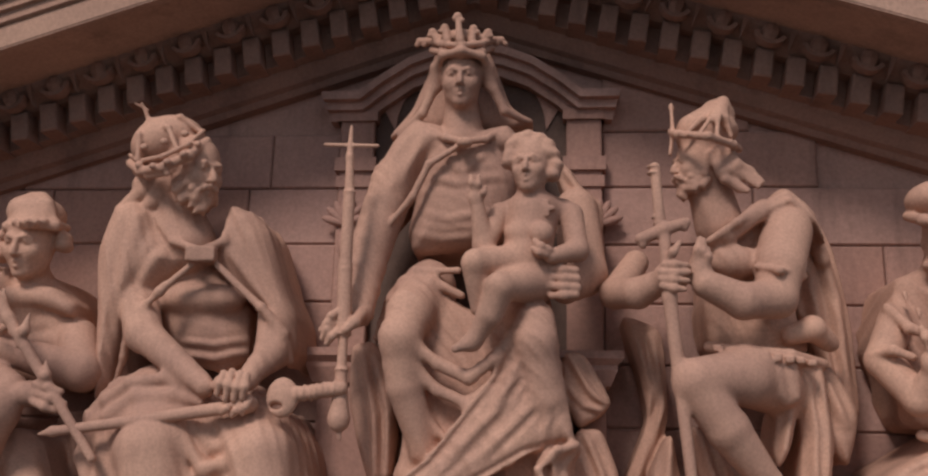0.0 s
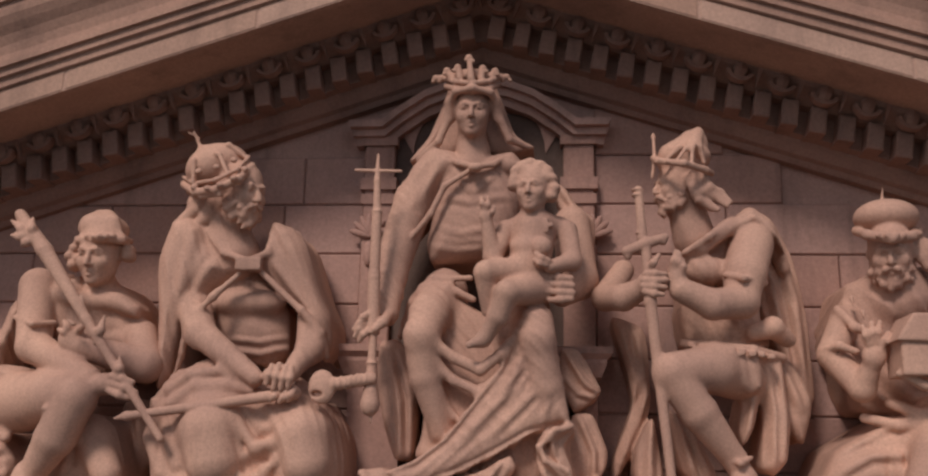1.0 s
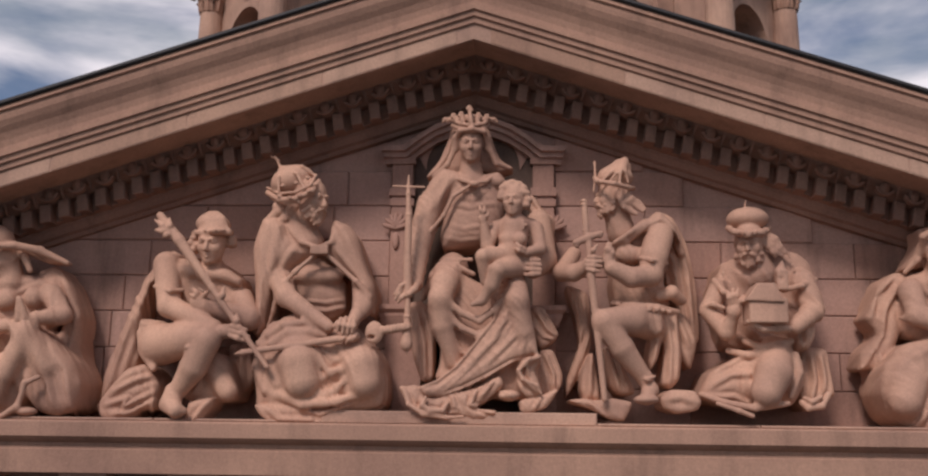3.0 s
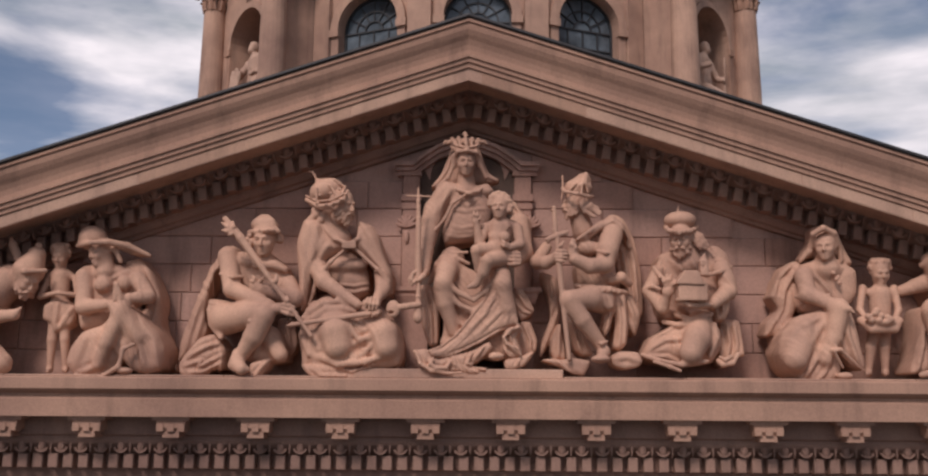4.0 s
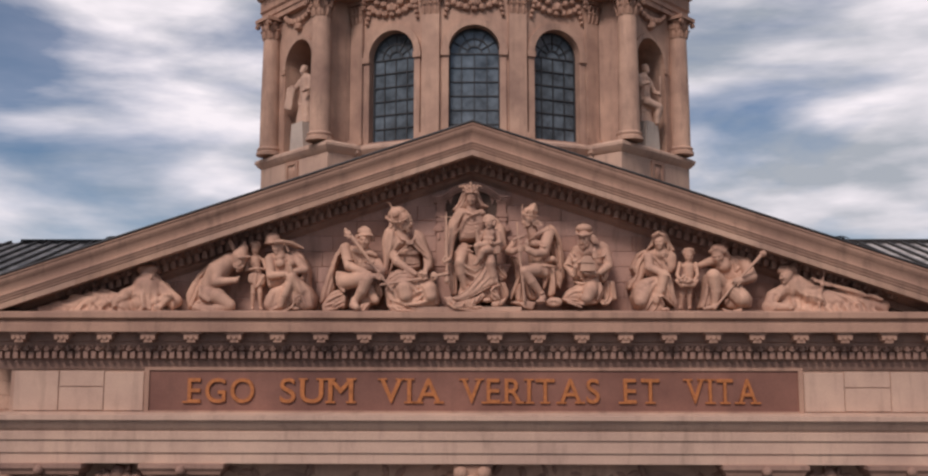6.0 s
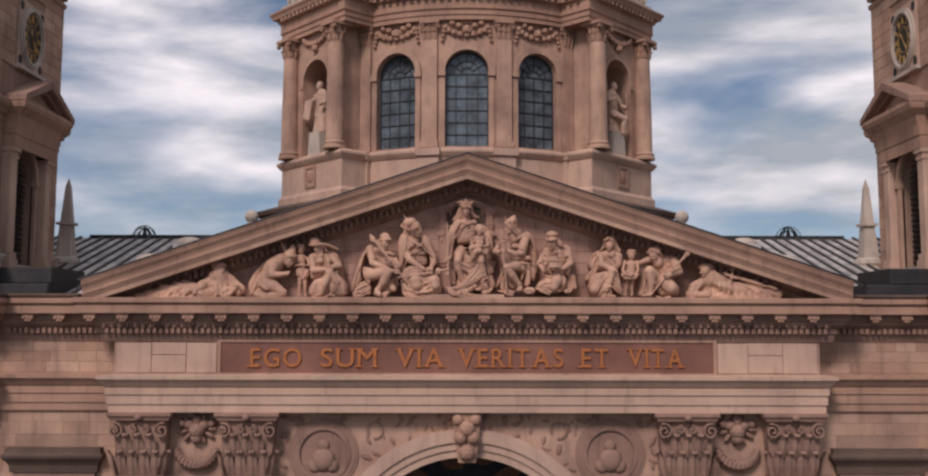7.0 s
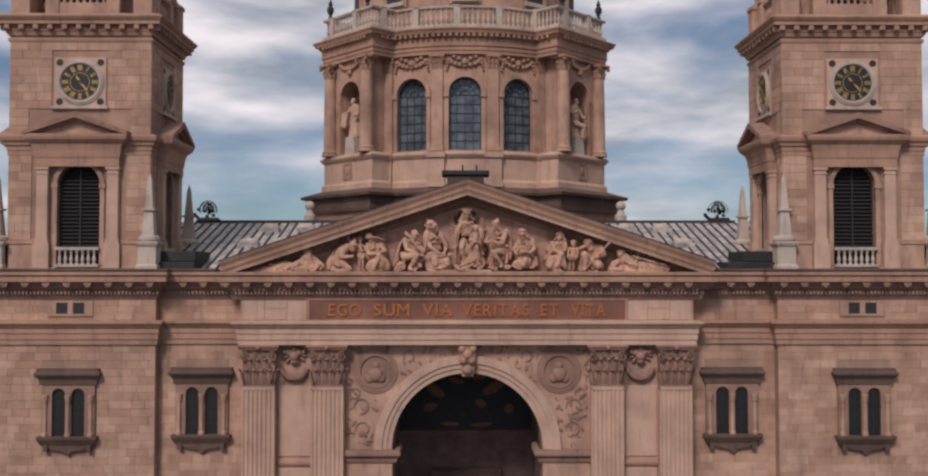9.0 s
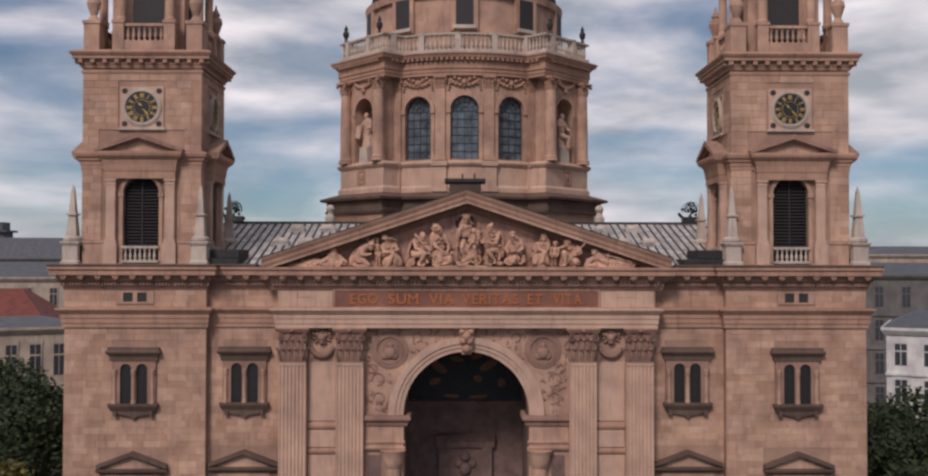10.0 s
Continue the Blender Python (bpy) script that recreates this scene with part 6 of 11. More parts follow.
    def head(self, c, u, yaw=0, pitch=0, roll=0, beard=0, curls=0, seed=1, eyes=True):
        """A carved head of half-height 1.2 u; yaw turns it to the right, pitch bows it."""
        m = pose(0, 0, 0, 0, roll, 0) @ pose(0, 0, 0, 0, 0, yaw) @ pose(0, 0, 0, pitch, 0, 0)
        at = lambda x, y, z: np.array(m @ Vector((x * u, y * u, z * u))) + np.array(c)
        e = m.to_euler()
        rot = tuple(math.degrees(a) for a in e)
        b = lambda x, y, z, r, k=0.1, cut=False: self.ball(at(x, y, z), np.array(r) * u, k * u, cut, rot)
        li = lambda pts, rr, k=0.06, cut=False: self.limb([at(*p) for p in pts], [r * u for r in rr], k * u, cut)
        b(0, 0.15, 0.35, (0.8, 0.95, 0.86), 0.2)
        b(0, -0.18, -0.35, (0.68, 0.72, 0.86), 0.3)
        b(0, -0.66, -0.98, (0.22, 0.2, 0.18), 0.25)
        for s in (-1, 1):
            b(s * 0.38, -0.62, -0.28, (0.22, 0.2, 0.2), 0.25)
            b(s * 0.33, -1.0, 0.02, (0.23, 0.24, 0.16), 0.1, True)
            b(s * 0.32, -0.74, 0.0, (0.15, 0.12, 0.1), 0.04)
            li([(s * 0.5, -0.70, 0.14), (s * 0.3, -0.86, 0.22), (s * 0.1, -0.9, 0.16)], (0.05, 0.07, 0.05), 0.12)
            li([(s * 0.48, -0.76, -0.01), (s * 0.32, -0.87, 0.06), (s * 0.16, -0.82, 0.0)], (0.022, 0.03, 0.022), 0.03)
            b(s * 0.1, -0.95, -0.36, (0.08, 0.09, 0.07), 0.06)
            b(s * 0.78, 0.15, -0.05, (0.1, 0.16, 0.24), 0.08)
        li([(0, -0.86, 0.14), (0, -1.02, -0.18), (0, -1.08, -0.32)], (0.075, 0.09, 0.11), 0.08)
        li([(-0.22, -0.78, -0.64), (0, -0.91, -0.6), (0.22, -0.78, -0.64)], (0.04, 0.07, 0.04), 0.05)
        li([(-0.18, -0.78, -0.71), (0, -0.88, -0.74), (0.18, -0.78, -0.71)], (0.04, 0.075, 0.04), 0.05)
        li([(-0.24, -0.86, -0.67), (0, -0.98, -0.67), (0.24, -0.86, -0.67)], (0.025, 0.025, 0.025), 0.03, True)
        rng = random.Random(seed)
        for i in range(beard):
            v = i / max(1, beard - 1)
            a = radians(-95 + 190 * ((i * 0.618) % 1))
            x, y = 0.66 * math.sin(a), 0.05 - 0.72 * math.cos(a)
            z = -0.55 - 0.65 * v + 0.3 * abs(math.sin(a))
            w = 0.10 + 0.05 * rng.random()
            sway = rng.uniform(-0.16, 0.16)
            li([(x, y, z), (x * 0.95 + sway, y - 0.07, z - 0.16), (x * 0.8 - sway * 0.4, y * 0.96, z - 0.34)], (w, w * 0.95, w * 0.45), 0.05)
        if beard:
            li([(0, -1.0, -0.5), (-0.22, -0.95, -0.6), (-0.42, -0.72, -0.82)], (0.06, 0.09, 0.05), 0.05)
            li([(0, -1.0, -0.5), (0.22, -0.95, -0.6), (0.42, -0.72, -0.82)], (0.06, 0.09, 0.05), 0.05)
        for i in range(curls):
            a = radians(-125 + 250 * i / max(1, curls - 1))
            for z in (0.95, 0.6, 0.25):
                r = 0.82 * math.sqrt(max(0.05, 1 - ((z - 0.3) / 0.95) ** 2)) + 0.06
                if abs(math.degrees(a)) > 62 or z > 0.8:
                    o = rng.uniform(-0.1, 0.1)
                    b(r * math.sin(a) + o, 0.12 + r * math.cos(a) * -0.95 if abs(a) < 1.6 else 0.12 - r * math.cos(a), z + o, (0.19, 0.17, 0.19), 0.05)

    def statue(self, name, label, group):
        d, n = self.d, self.n
        s = d < 0
        cnt = np.zeros(n - 1, dtype=np.int8)
        corner = [(i, j, k) for i in (0, 1) for j in (0, 1) for k in (0, 1)]
        for i, j, k in corner:
            cnt += s[i:n[0] - 1 + i, j:n[1] - 1 + j, k:n[2] - 1 + k]
        cells = np.argwhere((cnt > 0) & (cnt < 8))
        index = np.full(n - 1, -1, dtype=np.int32)
        index[tuple(cells.T)] = np.arange(len(cells))
        val = {c: d[cells[:, 0] + c[0], cells[:, 1] + c[1], cells[:, 2] + c[2]] for c in corner}
        total, hits = np.zeros((len(cells), 3)), np.zeros(len(cells))
        for a in corner:
            for ax in range(3):
                if a[ax] == 0:
                    b = tuple(a[i] + (i == ax) for i in range(3))
                    da, db = val[a], val[b]
                    on = (da < 0) != (db < 0)
                    t = np.where(on, da / np.where(on, da - db, 1), 0)
                    for i in range(3):
                        total[:, i] += on * (a[i] + (t if i == ax else 0))
                    hits += on
        co = self.lo + (cells + total / hits[:, None]) * self.h
        quads = []
        for ax in range(3):
            o1, o2 = [i for i in range(3) if i != ax]
            lo_s, hi_s = [slice(1, -1)] * 3, [slice(1, -1)] * 3
            lo_s[ax], hi_s[ax] = slice(0, -1), slice(1, None)
            a, b = s[tuple(lo_s)], s[tuple(hi_s)]
            e = np.argwhere(a != b)
            flip = a[tuple(e.T)]
            for i in (o1, o2):
                e[:, i] += 1
            ring4 = []
            for p, q in ((-1, -1), (0, -1), (0, 0), (-1, 0)):
                f = e.copy()
                f[:, o1] += p
                f[:, o2] += q
                ring4.append(index[tuple(f.T)])
            q4 = np.stack(ring4, 1)
            if ax == 1:
                flip = ~flip
            q4[~flip] = q4[~flip][:, ::-1]
            quads.append(q4)
        quads = np.vstack(quads)
        quads = quads[(quads >= 0).all(1)]
        # keep the outside skin alone, evened out once
        nb, k = np.zeros(co.shape), np.zeros(len(co))
        for i in range(4):
            np.add.at(nb, quads[:, i], co[quads[:, (i + 1) % 4]])
            np.add.at(k, quads[:, i], 1)
        co = np.where(k[:, None] > 0, 0.6 * co + 0.4 * nb / np.maximum(k, 1)[:, None], co)
        me = bpy.data.meshes.new(name)
        me.from_pydata(co.tolist(), [], quads.tolist())
        me.materials.append(M_STATUE)
        me.shade_smooth()
        me.update()
        return tagged(new(name, me), label, "statue", group)


FG = "carved pediment figures"
c = Clay((-0.89, -1.29, 28.5), (1.06, 0.02, 32.09), 0.0095)
c.cloth([(-0.27, -0.5, 31.21), (-0.14, -0.5, 31.29), (0.07, -0.5, 31.29), (0.23, -0.5, 31.21), (0.34, -0.5, 30.96), (0.29, -0.5, 30.6), (0.09, -0.5, 30.48), (-0.33, -0.5, 30.43), (-0.37, -0.5, 30.6), (-0.31, -0.5, 30.87)], 0.45, 0.16, 0.2, [([(-0.23, 30.93), (-0.05, 30.89), (0.26, 30.93)], 0.028, 0.012), ([(-0.28, 30.7), (-0.08, 30.65), (0.21, 30.7)], 0.025, 0.008), ([(-0.15, 31.12), (-0.01, 30.95), (0.14, 31.1)], 0.028, 0.012), ([(-0.32, 30.55), (-0.13, 30.51), (0.1, 30.54)], 0.025, 0.01)], ripple=(0.004, 0.08, 75))
c.limb([(-0.04, -0.52, 31.5), (-0.03, -0.5, 31.24)], [0.111, 0.145], 0.05)
c.cloth([(-0.35, -0.7, 30.15), (-0.44, -0.7, 30.02), (-0.48, -0.7, 29.83), (-0.43, -0.7, 29.54), (-0.32, -0.7, 29.35), (-0.34, -0.7, 29.16), (-0.39, -0.7, 29.02), (0.04, -0.7, 28.85), (0.42, -0.7, 28.81), (0.72, -0.7, 28.86), (0.69, -0.7, 29.27), (0.63, -0.7, 29.65), (0.58, -0.7, 29.98), (0.4, -0.7, 30.09), (0.12, -0.7, 30.03), (-0.13, -0.7, 30.17)], 0.6, 0.12, 0.2, ripple=(0.012, 0.14, 15))
c.limb([(-0.22, -0.5, 30.23), (-0.28, -0.85, 30.01), (-0.32, -0.98, 29.84)], [0.176, 0.15, 0.115], 0.06)
c.limb([(-0.32, -0.98, 29.84), (-0.29, -0.92, 29.56), (-0.18, -0.82, 29.21)], [0.115, 0.107, 0.089], 0.06)
c.limb([(0.4, -0.65, 30.09), (0.46, -0.95, 29.92), (0.47, -1.0, 29.82)], [0.153, 0.129, 0.115], 0.06)
c.limb([(0.47, -1.0, 29.82), (0.53, -0.95, 29.5), (0.55, -0.85, 29.26)], [0.115, 0.106, 0.093], 0.06)
c.cloth([(0.32, -0.95, 29.89), (0.43, -0.95, 30.01), (0.58, -0.95, 29.94), (0.63, -0.95, 29.62), (0.7, -0.95, 29.25), (0.63, -0.95, 29.28), (0.42, -0.95, 29.18), (0.19, -0.95, 29.04), (-0.03, -0.95, 28.93), (-0.28, -0.95, 28.83), (-0.46, -0.95, 28.84), (-0.54, -0.95, 28.93), (-0.35, -0.95, 29.0), (-0.15, -0.95, 29.15), (0.05, -0.95, 29.41), (0.23, -0.95, 29.64)], 0.2, 0.07, 0.12, [([(0.32, 29.86), (0.22, 29.62), (0.05, 29.4), (-0.15, 29.15), (-0.35, 29.0), (-0.52, 28.94)], 0.025, 0.035), ([(0.7, 29.25), (0.42, 29.18), (0.2, 29.05), (-0.03, 28.93), (-0.27, 28.84)], 0.021, 0.025), ([(0.42, 29.77), (0.24, 29.42), (-0.05, 29.11)], 0.028, 0.02), ([(0.53, 29.77), (0.44, 29.45), (0.15, 29.15)], 0.028, 0.018), ([(0.55, 29.5), (0.53, 29.29)], 0.023, 0.015)], ripple=(0.006, 0.06, -50))
c.limb([(-0.28, -1.0, 29.83), (-0.09, -0.98, 29.69), (0.09, -0.99, 29.61), (0.23, -1.0, 29.72), (0.37, -0.98, 29.91)], [0.034, 0.04, 0.042, 0.038, 0.03], 0.05)
c.limb([(-0.31, -0.97, 29.73), (-0.09, -0.94, 29.54), (0.07, -0.94, 29.47), (0.19, -0.96, 29.54)], [0.03, 0.036, 0.038, 0.025], 0.05)
c.limb([(-0.38, -0.95, 29.68), (-0.24, -0.88, 29.43), (-0.09, -0.86, 29.3)], [0.025, 0.03, 0.021], 0.05)
c.limb([(-0.48, -0.6, 29.99), (-0.35, -0.72, 30.18), (-0.17, -0.78, 30.21), (0.02, -0.78, 30.13)], [0.029, 0.033, 0.033, 0.026], 0.05)
c.limb([(-0.53, -0.55, 29.9), (-0.43, -0.66, 30.15), (-0.28, -0.72, 30.29), (-0.01, -0.75, 30.29)], [0.029, 0.033, 0.033, 0.022], 0.05)
c.cloth([(-0.68, -0.62, 29.84), (-0.55, -0.62, 29.87), (-0.47, -0.62, 29.79), (-0.38, -0.62, 29.45), (-0.4, -0.62, 29.01), (-0.53, -0.62, 29.0), (-0.62, -0.62, 29.26), (-0.68, -0.62, 29.52)], 0.35, 0.08, 0.1, [([(-0.59, 29.78), (-0.5, 29.4), (-0.48, 29.03)], 0.024, 0.03), ([(-0.51, 29.75), (-0.42, 29.44), (-0.41, 29.07)], 0.022, 0.025)])
c.cloth([(0.63, -0.55, 29.83), (0.77, -0.55, 29.81), (0.93, -0.55, 29.52), (0.88, -0.55, 29.45), (0.72, -0.55, 29.35), (0.63, -0.55, 29.57)], 0.3, 0.06, 0.1, [([(0.67, 29.78), (0.79, 29.59), (0.89, 29.49)], 0.022, 0.03), ([(0.65, 29.61), (0.76, 29.49), (0.88, 29.46)], 0.019, 0.02)])
c.cloth([(0.7, -0.6, 29.35), (0.86, -0.6, 29.36), (0.96, -0.6, 29.1), (0.95, -0.6, 28.97), (0.83, -0.6, 28.85), (0.68, -0.6, 28.9)], 0.35, 0.06, 0.1, [([(0.76, 29.32), (0.86, 29.09), (0.86, 28.89)], 0.022, 0.03)])
c.cloth([(0.45, -0.9, 29.12), (0.53, -0.9, 29.25), (0.7, -0.9, 29.29), (0.73, -0.9, 29.22), (0.65, -0.9, 29.12), (0.72, -0.9, 28.95), (0.7, -0.9, 28.85), (0.57, -0.9, 28.83), (0.48, -0.9, 28.94)], 0.3, 0.08, 0.1, [([(0.55, 29.23), (0.48, 29.09), (0.56, 28.99), (0.7, 28.87)], 0.021, 0.035), ([(0.69, 29.25), (0.57, 29.16), (0.59, 29.07)], 0.021, 0.03)])
c.limb([(0.7, -0.98, 29.25), (0.59, -1.02, 29.22), (0.49, -1.02, 29.11), (0.53, -1.02, 29.02), (0.67, -1.0, 28.96), (0.72, -0.98, 28.88)], [0.019, 0.023, 0.025, 0.023, 0.021, 0.017], 0.05)
c.cloth([(0.48, -0.9, 28.81), (0.71, -0.9, 28.86), (0.92, -0.9, 28.95), (0.78, -0.9, 28.74), (0.61, -0.9, 28.68), (0.51, -0.9, 28.69)], 0.3, 0.05, 0.08, [([(0.71, 28.85), (0.65, 28.72)], 0.021, 0.02)])
c.cloth([(-0.73, -0.92, 28.94), (-0.54, -0.92, 28.96), (-0.47, -0.92, 28.83), (-0.35, -0.92, 28.82), (-0.19, -0.92, 28.88), (0.06, -0.92, 28.93), (0.3, -0.92, 29.07), (0.35, -0.92, 28.96), (0.17, -0.92, 28.8), (0.06, -0.92, 28.73), (0.27, -0.92, 28.71), (0.26, -0.92, 28.65), (0.06, -0.92, 28.6), (-0.17, -0.92, 28.66), (-0.39, -0.92, 28.63), (-0.58, -0.92, 28.69), (-0.68, -0.92, 28.83)], 0.5, 0.08, 0.1, [([(-0.48, 28.84), (-0.49, 28.72), (-0.27, 28.69), (-0.22, 28.79)], 0.021, 0.035), ([(0.06, 28.92), (0.01, 28.76), (0.27, 28.67)], 0.023, 0.035), ([(-0.69, 28.92), (-0.59, 28.74), (-0.36, 28.65), (-0.14, 28.67)], 0.023, 0.03), ([(0.24, 29.02), (0.11, 28.83)], 0.023, 0.03), ([(-0.19, 28.86), (-0.15, 28.71)], 0.023, 0.025)])
c.limb([(-0.45, -1.02, 28.83), (-0.48, -1.05, 28.75), (-0.4, -1.05, 28.7), (-0.27, -1.05, 28.7), (-0.22, -1.02, 28.78)], [0.018, 0.023, 0.023, 0.023, 0.016], 0.012)
c.limb([(-0.7, -0.95, 28.93), (-0.62, -1.03, 28.76), (-0.47, -1.03, 28.66), (-0.24, -1.02, 28.63), (-0.07, -1.02, 28.64)], [0.017, 0.023, 0.025, 0.023, 0.017], 0.05)
c.ball((0.39, -0.92, 28.86), (0.111, 0.127, 0.06), 0.02)
c.limb([(-0.47, -0.5, 30.96), (-0.59, -0.62, 30.45), (-0.6, -0.8, 30.01)], [0.157, 0.131, 0.085], 0.05)
c.limb([(0.72, -0.42, 30.77), (0.76, -0.55, 30.32), (0.65, -0.82, 30.18)], [0.13, 0.139, 0.095], 0.04)
c.crease(0.006, 0.15, 40, 0.5)
c.crease(0.0035, 0.065, 40, 1.2)
c.cloth([(-0.23, -0.38, 31.96), (-0.3, -0.38, 31.74), (-0.39, -0.38, 31.5), (-0.56, -0.38, 31.28), (-0.35, -0.38, 31.32), (-0.18, -0.38, 31.35), (0.12, -0.38, 31.35), (0.24, -0.38, 31.34), (0.46, -0.38, 31.4), (0.29, -0.38, 31.49), (0.2, -0.38, 31.74), (0.12, -0.38, 31.95)], 0.25, 0.05, 0.1, [([(-0.25, 31.79), (-0.3, 31.56), (-0.44, 31.35)], 0.023, 0.02), ([(0.16, 31.75), (0.24, 31.54), (0.36, 31.41)], 0.023, 0.02)])
c.head((-0.03, -0.62, 31.61), 0.175, pitch=10, seed=1)
c.limb([(-0.19, -0.62, 31.57), (-0.2, -0.68, 31.67), (-0.15, -0.76, 31.72), (-0.02, -0.83, 31.72), (0.11, -0.76, 31.71), (0.15, -0.68, 31.67), (0.14, -0.62, 31.57)], [0.025, 0.027, 0.027, 0.026, 0.027, 0.027, 0.025], 0.012)
c.limb([(-0.2, -0.66, 31.68), (-0.22, -0.62, 31.54), (-0.29, -0.6, 31.38), (-0.45, -0.52, 31.27)], [0.03, 0.033, 0.03, 0.021], 0.05)
c.limb([(0.14, -0.66, 31.68), (0.18, -0.62, 31.54), (0.25, -0.58, 31.4), (0.39, -0.48, 31.37)], [0.03, 0.033, 0.03, 0.021], 0.05)
c.ball((-0.04, -0.6, 31.87), (0.176, 0.17, 0.077), 0.02)
c.limb([(-0.24, -0.58, 31.84), (-0.16, -0.72, 31.76), (-0.02, -0.8, 31.71), (0.11, -0.72, 31.76), (0.16, -0.58, 31.85)], [0.025, 0.024, 0.024, 0.024, 0.025], 0.01)
c.limb([(-0.26, -0.58, 31.91), (-0.16, -0.74, 31.81), (-0.02, -0.82, 31.76), (0.11, -0.74, 31.81), (0.17, -0.58, 31.91)], [0.022, 0.021, 0.021, 0.021, 0.022], 0.01)
c.limb([(-0.27, -0.56, 31.92), (-0.33, -0.56, 31.92)], [0.03, 0.017], 0.01)
c.ball((-0.33, -0.56, 31.92), (0.03, 0.025, 0.025), 0.01)
c.ball((-0.35, -0.56, 31.89), (0.019, 0.019, 0.017), 0.01)
c.ball((-0.3, -0.56, 31.89), (0.019, 0.019, 0.017), 0.01)
c.limb([(-0.19, -0.68, 31.86), (-0.23, -0.68, 31.93)], [0.03, 0.016], 0.01)
c.ball((-0.23, -0.68, 31.93), (0.03, 0.024, 0.024), 0.01)
c.ball((-0.25, -0.68, 31.9), (0.019, 0.019, 0.016), 0.01)
c.ball((-0.2, -0.68, 31.9), (0.019, 0.019, 0.016), 0.01)
c.limb([(-0.12, -0.76, 31.83), (-0.14, -0.76, 31.92)], [0.029, 0.016], 0.01)
c.ball((-0.14, -0.76, 31.92), (0.029, 0.024, 0.024), 0.01)
c.ball((-0.17, -0.76, 31.89), (0.019, 0.019, 0.016), 0.01)
c.ball((-0.12, -0.76, 31.89), (0.019, 0.019, 0.016), 0.01)
c.limb([(-0.03, -0.82, 31.8), (-0.05, -0.82, 31.97)], [0.029, 0.016], 0.01)
c.ball((-0.05, -0.82, 31.97), (0.029, 0.024, 0.024), 0.01)
c.ball((-0.07, -0.82, 31.95), (0.019, 0.019, 0.016), 0.01)
c.ball((-0.02, -0.82, 31.94), (0.019, 0.019, 0.016), 0.01)
c.limb([(0.04, -0.76, 31.82), (0.05, -0.76, 31.91)], [0.029, 0.016], 0.01)
c.ball((0.05, -0.76, 31.91), (0.029, 0.024, 0.024), 0.01)
c.ball((0.03, -0.76, 31.88), (0.019, 0.019, 0.016), 0.01)
c.ball((0.08, -0.76, 31.88), (0.019, 0.019, 0.016), 0.01)
c.limb([(0.11, -0.68, 31.86), (0.14, -0.68, 31.92)], [0.03, 0.016], 0.01)
c.ball((0.14, -0.68, 31.92), (0.03, 0.024, 0.024), 0.01)
c.ball((0.11, -0.68, 31.89), (0.019, 0.019, 0.016), 0.01)
c.ball((0.16, -0.68, 31.89), (0.019, 0.019, 0.016), 0.01)
c.limb([(0.16, -0.56, 31.92), (0.22, -0.56, 31.92)], [0.03, 0.017], 0.01)
c.ball((0.22, -0.56, 31.92), (0.03, 0.025, 0.025), 0.01)
c.ball((0.19, -0.56, 31.89), (0.019, 0.019, 0.017), 0.01)
c.ball((0.25, -0.56, 31.89), (0.019, 0.019, 0.017), 0.01)
c.cloth([(-0.33, -0.52, 31.36), (-0.17, -0.52, 31.32), (-0.03, -0.52, 31.21), (-0.07, -0.52, 31.15), (-0.24, -0.52, 31.05), (-0.33, -0.52, 30.83), (-0.46, -0.52, 30.68), (-0.58, -0.52, 30.51), (-0.7, -0.52, 30.47), (-0.75, -0.52, 30.48), (-0.68, -0.52, 30.74), (-0.6, -0.52, 30.96), (-0.49, -0.52, 31.21)], 0.3, 0.14, 0.16, [([(-0.03, 31.13), (-0.22, 30.99), (-0.32, 30.79), (-0.48, 30.6), (-0.61, 30.46)], 0.025, 0.025), ([(-0.24, 31.21), (-0.43, 30.91), (-0.62, 30.55)], 0.039, 0.022), ([(-0.29, 31.12), (-0.4, 30.85)], 0.028, 0.016)])
c.limb([(-0.03, -0.7, 31.12), (-0.22, -0.72, 30.99), (-0.32, -0.7, 30.78), (-0.46, -0.68, 30.61)], [0.019, 0.024, 0.024, 0.019], 0.012)
c.cloth([(-0.03, -0.52, 31.21), (0.13, -0.52, 31.29), (0.28, -0.52, 31.32), (0.37, -0.52, 31.2), (0.32, -0.52, 31.11), (0.19, -0.52, 31.1), (0.04, -0.52, 31.14)], 0.3, 0.12, 0.12, [([(-0.0, 31.14), (0.2, 31.08), (0.33, 31.07)], 0.025, 0.02)])
c.limb([(-0.2, -0.6, 31.24), (-0.12, -0.68, 31.18), (0.0, -0.72, 31.14), (0.14, -0.68, 31.17), (0.22, -0.58, 31.26)], [0.025, 0.024, 0.024, 0.024, 0.025], 0.012)
c.ball((0.01, -0.76, 31.12), (0.053, 0.043, 0.035), 0.01)
c.cloth([(0.56, -0.35, 31.16), (0.69, -0.35, 31.07), (0.74, -0.35, 30.97), (0.9, -0.35, 30.83), (0.9, -0.35, 30.62), (0.76, -0.35, 30.64), (0.63, -0.35, 30.91)], 0.2, 0.06, 0.08, [([(0.63, 31.08), (0.78, 30.86), (0.83, 30.64)], 0.026, 0.025)])
c.ball((-0.7, -0.9, 29.92), (0.078, 0.068, 0.078), 0.02)
c.limb([(-0.7, -0.98, 29.99), (-0.73, -1.0, 29.96), (-0.76, -0.98, 29.92)], [0.023, 0.023, 0.019], 0.008)
c.limb([(-0.72, -0.98, 29.97), (-0.75, -1.0, 29.92), (-0.79, -0.98, 29.88)], [0.023, 0.023, 0.019], 0.008)
